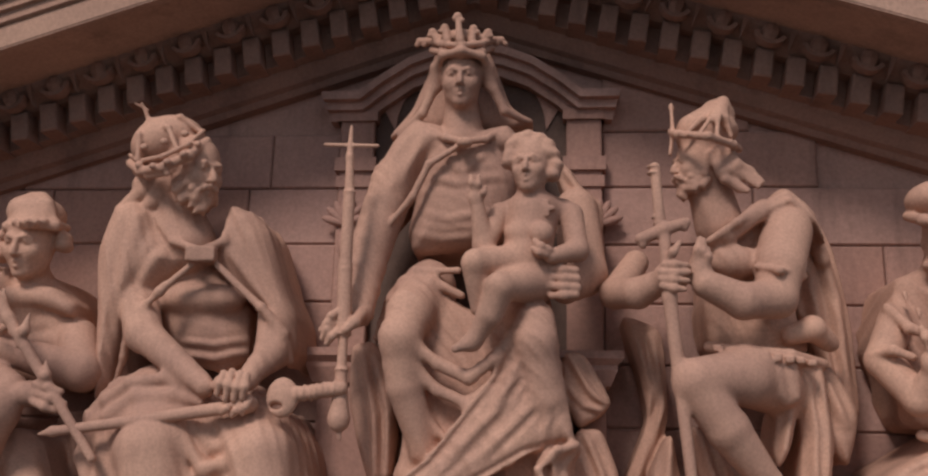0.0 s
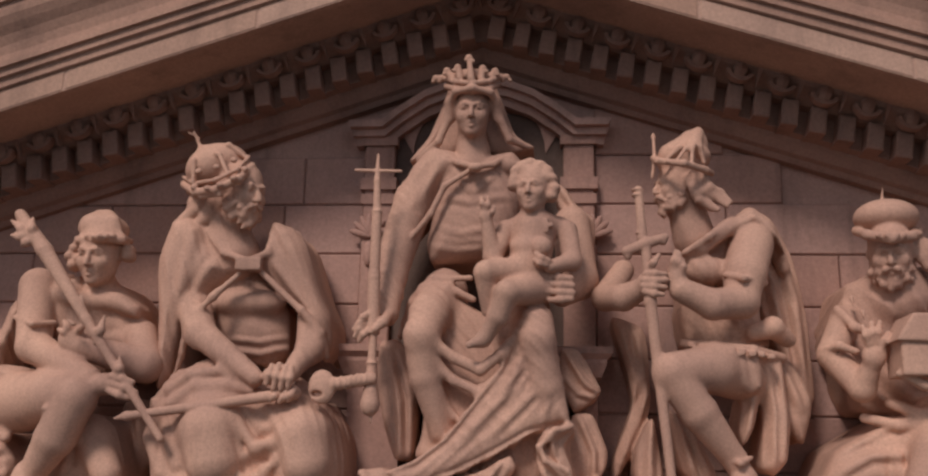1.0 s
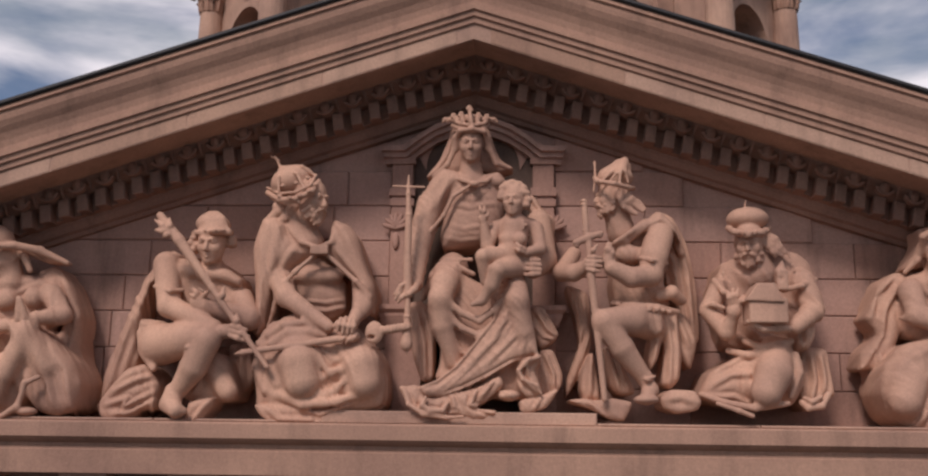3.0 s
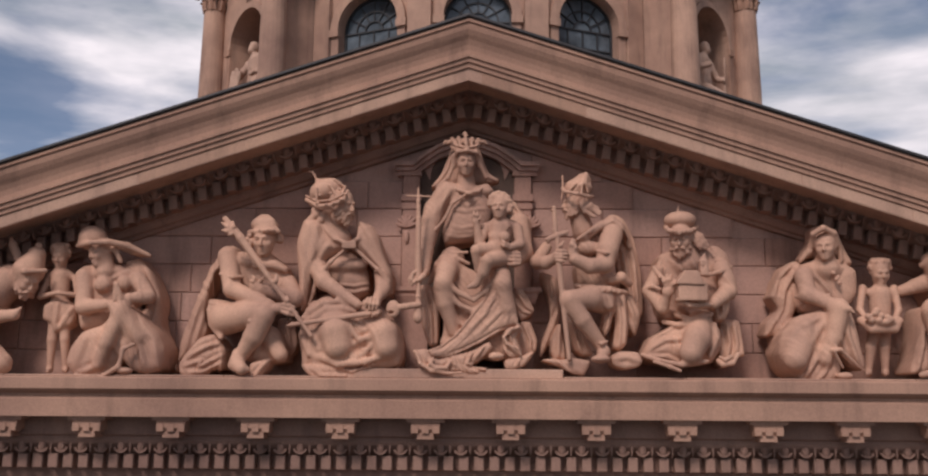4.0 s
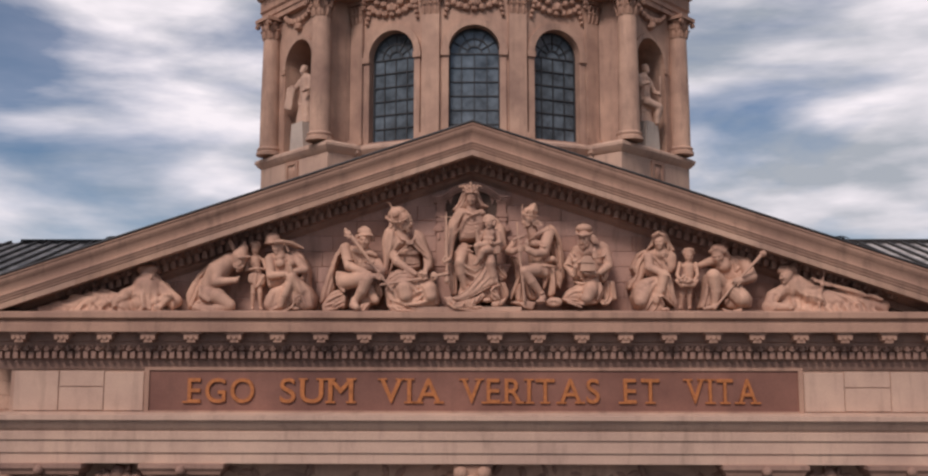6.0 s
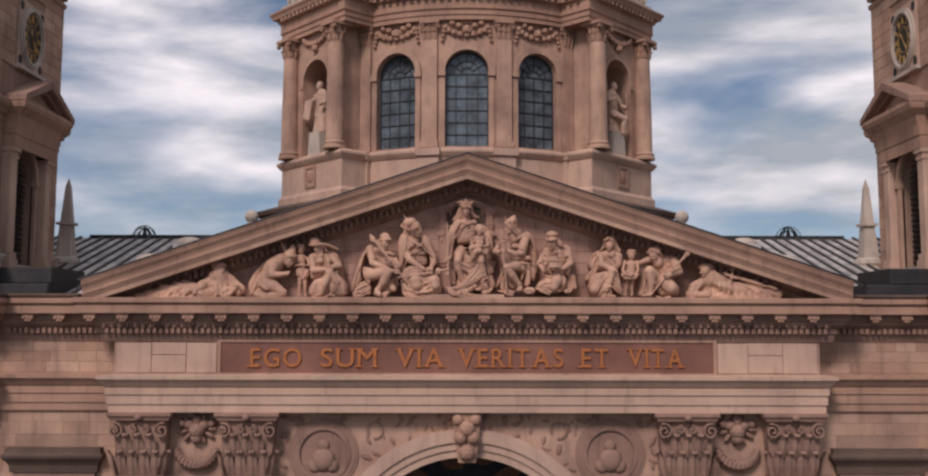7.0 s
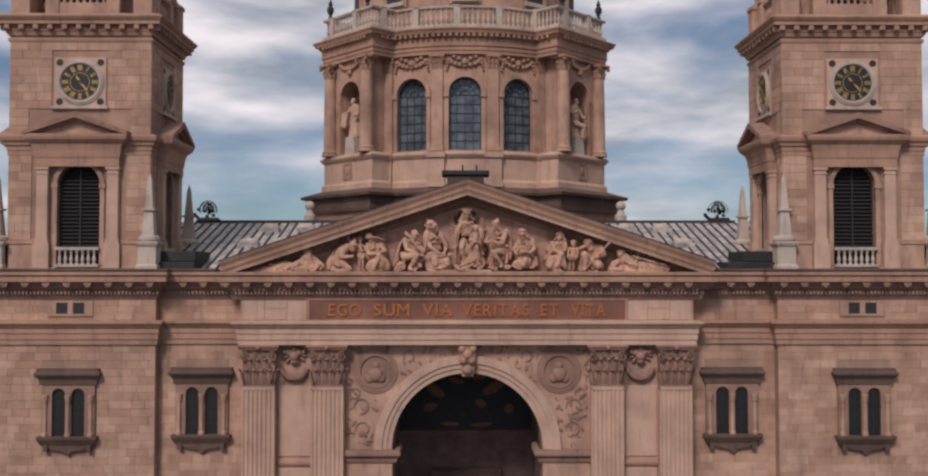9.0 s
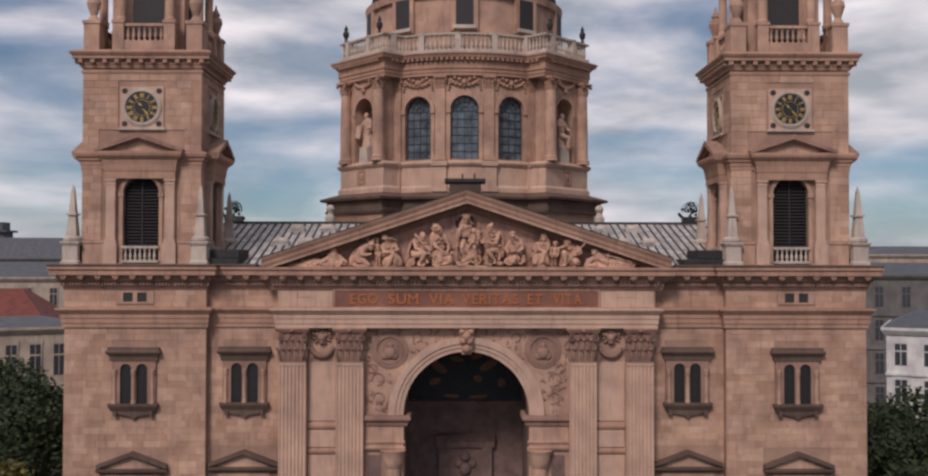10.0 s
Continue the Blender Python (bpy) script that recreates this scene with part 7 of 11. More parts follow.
c.limb([(-0.72, -0.98, 29.92), (-0.75, -1.0, 29.88), (-0.78, -0.98, 29.83)], [0.023, 0.023, 0.019], 0.008)
c.limb([(-0.69, -0.98, 29.88), (-0.72, -1.0, 29.84), (-0.75, -0.98, 29.8)], [0.023, 0.023, 0.019], 0.008)
c.limb([(-0.58, -0.84, 30.01), (-0.59, -0.98, 29.93), (-0.64, -1.0, 29.88)], [0.042, 0.033, 0.026], 0.012)
c.limb([(-0.68, -0.96, 31.16), (-0.68, -0.96, 30.96), (-0.67, -0.96, 30.73)], [0.01, 0.023, 0.031], 0.004)
c.limb([(-0.67, -0.96, 30.73), (-0.67, -0.96, 30.28)], [0.036, 0.039], 0.004)
c.limb([(-0.67, -0.96, 30.25), (-0.66, -0.96, 29.87)], [0.044, 0.044], 0.004)
c.limb([(-0.66, -0.96, 29.86), (-0.66, -0.96, 29.64), (-0.66, -0.96, 29.37), (-0.66, -0.96, 29.35)], [0.028, 0.031, 0.062, 0.059], 0.004)
c.limb([(-0.66, -0.96, 29.33), (-0.65, -0.96, 29.25)], [0.023, 0.01], 0.004)
c.ball((-0.67, -0.96, 30.73), (0.044, 0.044, 0.013), 0.004)
c.ball((-0.67, -0.96, 30.28), (0.046, 0.046, 0.013), 0.004)
c.ball((-0.67, -0.96, 30.25), (0.046, 0.046, 0.013), 0.004)
c.ball((-0.66, -0.96, 29.86), (0.052, 0.052, 0.013), 0.004)
c.ball((-0.66, -0.96, 29.65), (0.046, 0.046, 0.013), 0.004)
c.limb([(-0.84, -0.96, 31.04), (-0.51, -0.96, 31.03)], [0.013, 0.013], 0.004)
c.limb([(0.72, -0.42, 30.77), (0.76, -0.55, 30.32), (0.65, -0.82, 30.18)], [0.13, 0.139, 0.095], 0.04)
c.ball((0.64, -0.9, 30.17), (0.11, 0.094, 0.078), 0.02)
c.limb([(0.7, -1.0, 30.24), (0.62, -1.02, 30.24), (0.55, -1.0, 30.26)], [0.026, 0.026, 0.02], 0.008)
c.limb([(0.71, -1.0, 30.19), (0.63, -1.02, 30.19), (0.54, -1.0, 30.21)], [0.026, 0.026, 0.02], 0.008)
c.limb([(0.71, -1.0, 30.14), (0.63, -1.02, 30.14), (0.54, -1.0, 30.15)], [0.026, 0.026, 0.02], 0.008)
c.limb([(0.7, -1.0, 30.1), (0.63, -1.02, 30.09), (0.56, -1.0, 30.09)], [0.026, 0.026, 0.02], 0.008)
c.limb([(0.45, -0.9, 30.61), (0.42, -0.92, 30.38), (0.41, -0.9, 30.25)], [0.157, 0.143, 0.151], 0.03)
c.limb([(0.3, -0.88, 30.63), (0.45, -0.88, 30.66), (0.63, -0.86, 30.64)], [0.068, 0.089, 0.074], 0.04)
c.limb([(0.43, -0.9, 30.75), (0.44, -0.9, 30.66)], [0.078, 0.089], 0.03)
c.ball((0.41, -1.0, 30.47), (0.128, 0.064, 0.056), 0.04)
c.ball((0.4, -1.0, 30.32), (0.113, 0.064, 0.087), 0.04)
c.head((0.44, -0.98, 30.88), 0.147, yaw=-14, pitch=2, seed=4)
c.ball((0.31, -1.0, 30.95), (0.044, 0.061, 0.038), 0.03)
c.ball((0.32, -1.0, 31.01), (0.044, 0.061, 0.038), 0.03)
c.ball((0.36, -1.0, 31.05), (0.044, 0.061, 0.038), 0.03)
c.ball((0.42, -1.0, 31.07), (0.044, 0.061, 0.038), 0.03)
c.ball((0.49, -1.0, 31.05), (0.044, 0.061, 0.038), 0.03)
c.ball((0.54, -1.0, 31.01), (0.044, 0.061, 0.038), 0.03)
c.ball((0.57, -1.0, 30.95), (0.044, 0.061, 0.038), 0.03)
c.ball((0.59, -1.0, 30.88), (0.044, 0.061, 0.038), 0.03)
c.ball((0.57, -1.0, 30.82), (0.044, 0.061, 0.038), 0.03)
c.ball((0.3, -1.0, 30.9), (0.044, 0.061, 0.038), 0.03)
c.ball((0.39, -1.0, 31.01), (0.044, 0.061, 0.038), 0.03)
c.ball((0.46, -1.0, 31.01), (0.044, 0.061, 0.038), 0.03)
c.ball((0.52, -1.0, 30.96), (0.044, 0.061, 0.038), 0.03)
c.limb([(0.25, -0.9, 30.61), (0.16, -1.0, 30.39), (0.12, -1.04, 30.64)], [0.07, 0.064, 0.041], 0.02)
c.ball((0.11, -1.05, 30.67), (0.048, 0.038, 0.051), 0.015)
c.limb([(0.1, -1.06, 30.7), (0.09, -1.08, 30.75), (0.08, -1.06, 30.8)], [0.018, 0.018, 0.014], 0.008)
c.limb([(0.12, -1.06, 30.7), (0.13, -1.08, 30.74), (0.13, -1.06, 30.8)], [0.018, 0.018, 0.014], 0.008)
c.limb([(0.15, -1.06, 30.67), (0.16, -1.08, 30.69), (0.17, -1.06, 30.73)], [0.018, 0.018, 0.014], 0.008)
c.limb([(0.68, -0.88, 30.61), (0.71, -0.96, 30.37), (0.56, -1.06, 30.31)], [0.073, 0.067, 0.043], 0.02)
c.ball((0.51, -1.08, 30.34), (0.061, 0.045, 0.04), 0.015)
c.ball((0.5, -1.06, 30.45), (0.071, 0.061, 0.071), 0.008)
c.limb([(0.55, -1.1, 30.34), (0.5, -1.12, 30.36), (0.46, -1.1, 30.39)], [0.02, 0.02, 0.016], 0.008)
c.limb([(0.53, -1.1, 30.31), (0.49, -1.12, 30.32), (0.45, -1.1, 30.35)], [0.02, 0.02, 0.016], 0.008)
c.block((0.53, -1.02, 30.61), (0.015, 0.026, 0.051))
c.block((0.53, -1.02, 30.61), (0.051, 0.026, 0.015))
c.limb([(0.39, -0.92, 30.3), (0.13, -1.12, 30.26)], [0.114, 0.083], 0.03)
c.limb([(0.12, -1.12, 30.25), (0.15, -1.04, 30.01)], [0.078, 0.056], 0.02)
c.limb([(0.48, -0.92, 30.19), (0.27, -1.16, 30.11)], [0.125, 0.087], 0.03)
c.limb([(0.27, -1.16, 30.1), (0.21, -1.13, 29.95), (0.11, -1.08, 29.8)], [0.085, 0.073, 0.045], 0.02)
c.limb([(0.12, -1.08, 29.81), (0.02, -1.12, 29.76)], [0.042, 0.025], 0.05)
c.cloth([(0.28, -0.98, 30.26), (0.39, -0.98, 30.31), (0.55, -0.98, 30.26), (0.53, -0.98, 30.15), (0.36, -0.98, 30.19)], 0.2, 0.06, 0.06)
c.statue("mother_and_child_statue", "seated crowned mother figure with child and sceptre, sandstone", FG)

c = Clay((-2.51, -1.18, 28.43), (-0.57, 0.1, 31.52), 0.0105)
c.limb([(-1.95, -0.5, 30.79), (-1.83, -0.52, 30.49)], [0.159, 0.192], 0.05)
c.cloth([(-2.03, -0.42, 30.42), (-1.65, -0.42, 30.4), (-1.4, -0.42, 30.11), (-1.37, -0.42, 29.76), (-1.57, -0.42, 29.66), (-1.85, -0.42, 29.76), (-2.03, -0.42, 30.03)], 0.45, 0.14, 0.22, [([(-1.83, 29.78), (-1.58, 29.75), (-1.37, 29.8)], 0.023, 0.02), ([(-1.86, 29.87), (-1.59, 29.84), (-1.36, 29.89)], 0.021, 0.012)], ripple=(0.003, 0.1, 70))
c.ball((-1.8, -0.55, 30.14), (0.158, 0.102, 0.092), 0.06)
c.ball((-1.55, -0.55, 30.14), (0.148, 0.102, 0.092), 0.06)
c.cloth([(-2.32, -0.56, 30.76), (-2.17, -0.56, 30.8), (-2.03, -0.56, 30.72), (-1.99, -0.56, 30.59), (-1.87, -0.56, 30.47), (-1.76, -0.56, 30.37), (-1.99, -0.56, 30.19), (-2.16, -0.56, 30.0), (-2.19, -0.56, 29.79), (-2.22, -0.56, 29.58), (-2.31, -0.56, 29.44), (-2.33, -0.56, 29.53), (-2.36, -0.56, 30.0), (-2.41, -0.56, 30.44)], 0.5, 0.18, 0.2, [([(-2.11, 30.64), (-2.15, 30.26), (-2.18, 29.77)], 0.041, 0.02), ([(-1.9, 30.45), (-2.04, 30.21), (-2.15, 29.97)], 0.036, 0.02)])
c.cloth([(-1.87, -0.56, 30.47), (-1.62, -0.56, 30.46), (-1.56, -0.56, 30.55), (-1.54, -0.56, 30.76), (-1.37, -0.56, 30.71), (-1.26, -0.56, 30.58), (-1.16, -0.56, 30.25), (-1.05, -0.56, 30.01), (-1.02, -0.56, 29.8), (-1.09, -0.56, 29.67), (-1.14, -0.56, 29.89), (-1.28, -0.56, 30.05), (-1.61, -0.56, 30.36)], 0.5, 0.16, 0.18, [([(-1.41, 30.62), (-1.23, 30.33), (-1.07, 29.99)], 0.041, 0.02), ([(-1.5, 30.43), (-1.3, 30.19), (-1.1, 29.99)], 0.03, 0.02)])
c.limb([(-1.7, -0.74, 30.33), (-1.9, -0.76, 30.14), (-2.07, -0.74, 29.96), (-2.13, -0.66, 29.75), (-2.19, -0.6, 29.58)], [0.023, 0.029, 0.029, 0.028, 0.023], 0.05)
c.limb([(-1.54, -0.74, 30.32), (-1.24, -0.74, 30.05), (-1.09, -0.7, 29.89), (-1.05, -0.64, 29.73)], [0.023, 0.029, 0.03, 0.023], 0.05)
c.limb([(-2.02, -0.62, 30.67), (-1.86, -0.72, 30.48), (-1.65, -0.76, 30.41), (-1.52, -0.72, 30.48), (-1.52, -0.6, 30.71)], [0.025, 0.027, 0.027, 0.027, 0.023], 0.05)
c.block((-1.64, -0.78, 30.38), (0.098, 0.034, 0.049))
c.cloth([(-2.23, -0.72, 29.53), (-1.91, -0.72, 29.61), (-1.52, -0.72, 29.54), (-1.07, -0.72, 29.42), (-0.9, -0.72, 29.15), (-0.88, -0.72, 28.85), (-0.96, -0.72, 28.69), (-1.22, -0.72, 28.65), (-1.53, -0.72, 28.63), (-1.9, -0.72, 28.64), (-2.24, -0.72, 28.7), (-2.25, -0.72, 28.88), (-2.3, -0.72, 29.12)], 0.75, 0.13, 0.25, [([(-1.6, 29.4), (-1.37, 29.19), (-1.33, 28.95), (-1.5, 28.77)], 0.037, 0.03), ([(-1.35, 29.34), (-1.28, 29.13), (-1.35, 28.83)], 0.037, 0.028)], ripple=(0.01, 0.16, 30))
c.limb([(-1.88, -0.6, 29.52), (-1.77, -0.92, 29.18), (-1.72, -0.96, 28.97)], [0.195, 0.211, 0.18], 0.14)
c.limb([(-1.32, -0.6, 29.43), (-1.12, -0.92, 29.16), (-1.08, -0.95, 28.98)], [0.169, 0.187, 0.168], 0.14)
c.cloth([(-2.05, -0.84, 29.4), (-1.74, -0.84, 29.49), (-1.23, -0.84, 29.44), (-0.96, -0.84, 29.26), (-0.9, -0.84, 29.02), (-0.89, -0.84, 28.73), (-1.44, -0.84, 28.65), (-2.09, -0.84, 28.7), (-2.15, -0.84, 29.03)], 0.7, 0.1, 0.2, [([(-1.81, 29.18), (-1.52, 29.01), (-1.19, 29.1), (-1.08, 29.25)], 0.04, 0.03), ([(-1.92, 29.0), (-1.54, 28.83), (-1.12, 28.92), (-0.95, 29.1)], 0.043, 0.03), ([(-1.55, 29.36), (-1.41, 29.19), (-1.2, 29.25)], 0.034, 0.022), ([(-2.04, 28.85), (-1.6, 28.74), (-1.18, 28.81)], 0.037, 0.025)], k=0.08)
c.limb([(-1.62, -0.98, 29.3), (-1.45, -0.96, 29.07), (-1.24, -0.98, 29.13), (-1.2, -0.95, 29.31)], [0.028, 0.039, 0.036, 0.025], 0.05)
c.limb([(-1.73, -0.9, 28.77), (-1.42, -0.96, 28.86), (-1.18, -0.98, 29.07)], [0.039, 0.044, 0.028], 0.05)
c.limb([(-2.07, -0.85, 28.88), (-1.71, -0.98, 28.74), (-1.37, -1.0, 28.77), (-1.0, -0.94, 28.9)], [0.039, 0.05, 0.049, 0.039], 0.05)
c.limb([(-2.1, -0.72, 29.58), (-2.21, -0.82, 29.36), (-2.23, -0.85, 29.12), (-2.12, -0.88, 28.88)], [0.04, 0.048, 0.045, 0.039], 0.05)
c.limb([(-2.14, -0.84, 29.36), (-2.08, -0.9, 29.12), (-1.99, -0.92, 28.94)], [0.028, 0.036, 0.025], 0.05)
c.cloth([(-2.23, -0.9, 28.75), (-1.85, -0.9, 28.73), (-1.48, -0.9, 28.71), (-1.17, -0.9, 28.81), (-1.09, -0.9, 28.78), (-1.34, -0.9, 28.65), (-1.46, -0.9, 28.55), (-2.02, -0.9, 28.53), (-2.16, -0.9, 28.63)], 0.5, 0.06, 0.1, [([(-2.08, 28.73), (-1.95, 28.59), (-1.52, 28.58)], 0.03, 0.03), ([(-1.77, 28.71), (-1.53, 28.65), (-1.17, 28.78)], 0.027, 0.025)])
c.cloth([(-2.4, -0.45, 29.89), (-2.22, -0.45, 29.89), (-2.14, -0.45, 29.56), (-2.28, -0.45, 29.46), (-2.4, -0.45, 29.49)], 0.4, 0.08, 0.08, [([(-2.29, 29.84), (-2.27, 29.48)], 0.029, 0.02)])
c.limb([(-2.09, -0.6, 30.1), (-1.97, -0.74, 29.87), (-1.47, -0.96, 29.54)], [0.126, 0.113, 0.064], 0.04)
c.limb([(-1.19, -0.56, 30.01), (-1.17, -0.7, 29.76), (-1.23, -0.94, 29.58)], [0.117, 0.104, 0.064], 0.04)
c.crease(0.007, 0.21, 20, 1.0)
c.crease(0.0035, 0.065, 20, 1.7)
c.head((-1.77, -0.68, 30.96), 0.199, yaw=58, pitch=10, roll=-3, beard=34, seed=3)
c.limb([(-2.08, -0.62, 30.94), (-2.13, -0.62, 30.84), (-2.23, -0.62, 30.75)], [0.06, 0.06, 0.035], 0.012)
c.limb([(-2.0, -0.62, 30.89), (-2.05, -0.62, 30.77), (-2.13, -0.62, 30.72)], [0.06, 0.055, 0.035], 0.012)
c.limb([(-2.12, -0.62, 31.0), (-2.15, -0.62, 30.89), (-2.18, -0.62, 30.79)], [0.05, 0.055, 0.03], 0.012)
c.limb([(-1.94, -0.62, 30.91), (-2.0, -0.62, 30.81), (-2.06, -0.62, 30.73)], [0.05, 0.05, 0.03], 0.012)
c.limb([(-2.15, -0.62, 30.87), (-2.22, -0.62, 30.77), (-2.29, -0.62, 30.73)], [0.035, 0.04, 0.023], 0.012)
c.ball((-2.0, -0.6, 31.18), (0.247, 0.232, 0.182), 0.02, rot=(0, -18, 0))
c.limb([(-2.3, -0.5, 31.08), (-2.09, -0.78, 30.93), (-1.88, -0.92, 30.91), (-1.72, -0.92, 30.99), (-1.69, -0.72, 31.16)], [0.031, 0.032, 0.031, 0.031, 0.027], 0.01)
c.limb([(-2.31, -0.5, 31.14), (-2.11, -0.78, 31.0), (-1.89, -0.93, 30.98), (-1.74, -0.92, 31.06), (-1.72, -0.72, 31.23)], [0.015, 0.017, 0.017, 0.017, 0.015], 0.006)
c.limb([(-2.24, -0.55, 31.0), (-2.03, -0.8, 30.89), (-1.85, -0.92, 30.87)], [0.018, 0.019, 0.017], 0.008)
c.limb([(-2.15, -0.62, 31.35), (-2.11, -0.82, 31.17), (-2.1, -0.82, 31.0)], [0.015, 0.019, 0.019], 0.008)
c.limb([(-2.15, -0.62, 31.35), (-1.9, -0.86, 31.2), (-1.81, -0.9, 31.03)], [0.015, 0.019, 0.019], 0.008)
c.limb([(-2.15, -0.62, 31.35), (-1.87, -0.76, 31.31), (-1.74, -0.72, 31.22)], [0.015, 0.02, 0.02], 0.008)
c.ball((-2.09, -0.82, 30.96), (0.029, 0.024, 0.024), 0.006)
c.ball((-1.95, -0.92, 30.92), (0.029, 0.024, 0.024), 0.006)
c.ball((-1.84, -0.97, 30.93), (0.028, 0.024, 0.024), 0.006)
c.ball((-1.74, -0.97, 30.98), (0.028, 0.024, 0.024), 0.006)
c.ball((-1.69, -0.88, 31.08), (0.029, 0.024, 0.024), 0.006)
c.ball((-2.05, -0.86, 31.07), (0.029, 0.024, 0.024), 0.006)
c.ball((-1.89, -0.93, 31.08), (0.029, 0.024, 0.024), 0.006)
c.ball((-1.78, -0.88, 31.15), (0.029, 0.024, 0.024), 0.006)
c.limb([(-2.15, -0.62, 31.35), (-2.21, -0.62, 31.47)], [0.018, 0.01], 0.006)
c.limb([(-2.26, -0.62, 31.47), (-2.16, -0.62, 31.42)], [0.01, 0.01], 0.006)
c.ball((-1.3, -1.0, 29.55), (0.113, 0.071, 0.075), 0.02)
c.ball((-1.23, -0.98, 29.44), (0.094, 0.071, 0.061), 0.02)
c.limb([(-1.33, -1.06, 29.61), (-1.34, -1.08, 29.55), (-1.36, -1.06, 29.49)], [0.023, 0.023, 0.019], 0.008)
c.limb([(-1.28, -1.06, 29.62), (-1.29, -1.08, 29.54), (-1.31, -1.06, 29.46)], [0.023, 0.023, 0.019], 0.008)
c.limb([(-1.23, -1.06, 29.61), (-1.24, -1.08, 29.53), (-1.26, -1.06, 29.46)], [0.023, 0.023, 0.019], 0.008)
c.limb([(-1.19, -1.06, 29.6), (-1.19, -1.08, 29.53), (-1.21, -1.06, 29.47)], [0.023, 0.023, 0.019], 0.008)
c.limb([(-1.29, -1.03, 29.43), (-1.3, -1.05, 29.41), (-1.33, -1.03, 29.38)], [0.021, 0.021, 0.017], 0.008)
c.limb([(-1.23, -1.03, 29.44), (-1.24, -1.05, 29.4), (-1.27, -1.03, 29.37)], [0.021, 0.021, 0.017], 0.008)
c.limb([(-1.17, -1.03, 29.46), (-1.19, -1.05, 29.42), (-1.21, -1.03, 29.38)], [0.021, 0.021, 0.017], 0.008)
c.limb([(-2.42, -1.04, 29.24), (-2.33, -1.04, 29.26), (-1.84, -1.04, 29.33), (-1.34, -1.02, 29.41)], [0.007, 0.03, 0.035, 0.04], 0.005)
c.ball((-0.99, -1.0, 29.48), (0.094, 0.047, 0.118), 0.01)
c.ball((-1.02, -1.05, 29.43), (0.042, 0.093, 0.023), 0.01, True)
c.limb([(-0.91, -1.0, 29.5), (-0.65, -1.0, 29.54)], [0.042, 0.042], 0.008)
c.ball((-0.9, -1.0, 29.5), (0.012, 0.052, 0.052), 0.006)
c.ball((-0.86, -1.0, 29.51), (0.012, 0.052, 0.052), 0.006)
c.ball((-0.82, -1.0, 29.51), (0.012, 0.052, 0.052), 0.006)
c.ball((-0.79, -1.0, 29.52), (0.012, 0.052, 0.052), 0.006)
c.ball((-0.75, -1.0, 29.53), (0.012, 0.052, 0.052), 0.006)
c.ball((-0.72, -1.0, 29.53), (0.012, 0.052, 0.052), 0.006)
c.ball((-0.68, -1.0, 29.54), (0.012, 0.052, 0.052), 0.006)
c.limb([(-2.23, -0.75, 29.36), (-2.11, -0.85, 29.46), (-1.95, -0.9, 29.56), (-1.75, -0.9, 29.59), (-1.57, -0.9, 29.52)], [0.032, 0.04, 0.04, 0.035, 0.026], 0.05)
c.limb([(-2.23, -0.8, 29.24), (-2.08, -0.9, 29.36), (-1.9, -0.93, 29.48), (-1.68, -0.92, 29.49), (-1.5, -0.92, 29.45)], [0.029, 0.033, 0.033, 0.029, 0.022], 0.05)
c.statue("king_with_sword_statue", "seated bearded king figure in a cloak, sword across knees", FG)

c = Clay((-4.19, -1.19, 28.4), (-2.0, 0.12, 30.92), 0.0115)
c.cloth([(-3.38, -0.35, 30.46), (-3.26, -0.35, 30.39), (-3.28, -0.35, 30.13), (-3.49, -0.35, 30.2), (-3.6, -0.35, 29.99), (-3.67, -0.35, 29.65), (-3.71, -0.35, 29.48), (-3.65, -0.35, 29.22), (-3.8, -0.35, 28.95), (-4.09, -0.35, 28.75), (-4.06, -0.35, 28.62), (-4.05, -0.35, 29.02), (-3.84, -0.35, 29.68), (-3.65, -0.35, 30.18)], 0.4, 0.08, 0.12, [([(-3.32, 30.39), (-3.58, 30.05), (-3.77, 29.57), (-3.97, 28.85)], 0.039, 0.035), ([(-3.63, 29.84), (-3.72, 29.44), (-3.81, 29.05)], 0.036, 0.03)])
c.cloth([(-3.96, -0.6, 28.78), (-3.69, -0.6, 29.11), (-3.49, -0.6, 29.17), (-3.29, -0.6, 28.95), (-3.32, -0.6, 28.67), (-3.5, -0.6, 28.66), (-3.55, -0.6, 28.6), (-3.72, -0.6, 28.5), (-3.93, -0.6, 28.59)], 0.55, 0.1, 0.12, [([(-3.81, 28.85), (-3.56, 28.98), (-3.37, 29.04)], 0.031, 0.035), ([(-3.86, 28.72), (-3.63, 28.79), (-3.65, 28.7), (-3.35, 28.86)], 0.028, 0.035), ([(-3.78, 28.63), (-3.58, 28.65), (-3.37, 28.76)], 0.028, 0.03), ([(-3.54, 29.1), (-3.41, 28.86)], 0.028, 0.02)])
c.cloth([(-3.27, -0.45, 30.35), (-3.01, -0.45, 30.32), (-2.76, -0.45, 30.3), (-2.57, -0.45, 30.13), (-2.46, -0.45, 29.88), (-2.4, -0.45, 29.62), (-2.66, -0.45, 29.55), (-3.07, -0.45, 29.61), (-3.27, -0.45, 29.98)], 0.5, 0.14, 0.2, [([(-3.05, 29.96), (-2.83, 29.83), (-2.64, 29.86)], 0.038, 0.02)])
c.limb([(-2.89, -0.5, 30.34), (-2.85, -0.5, 30.12)], [0.102, 0.14], 0.04)
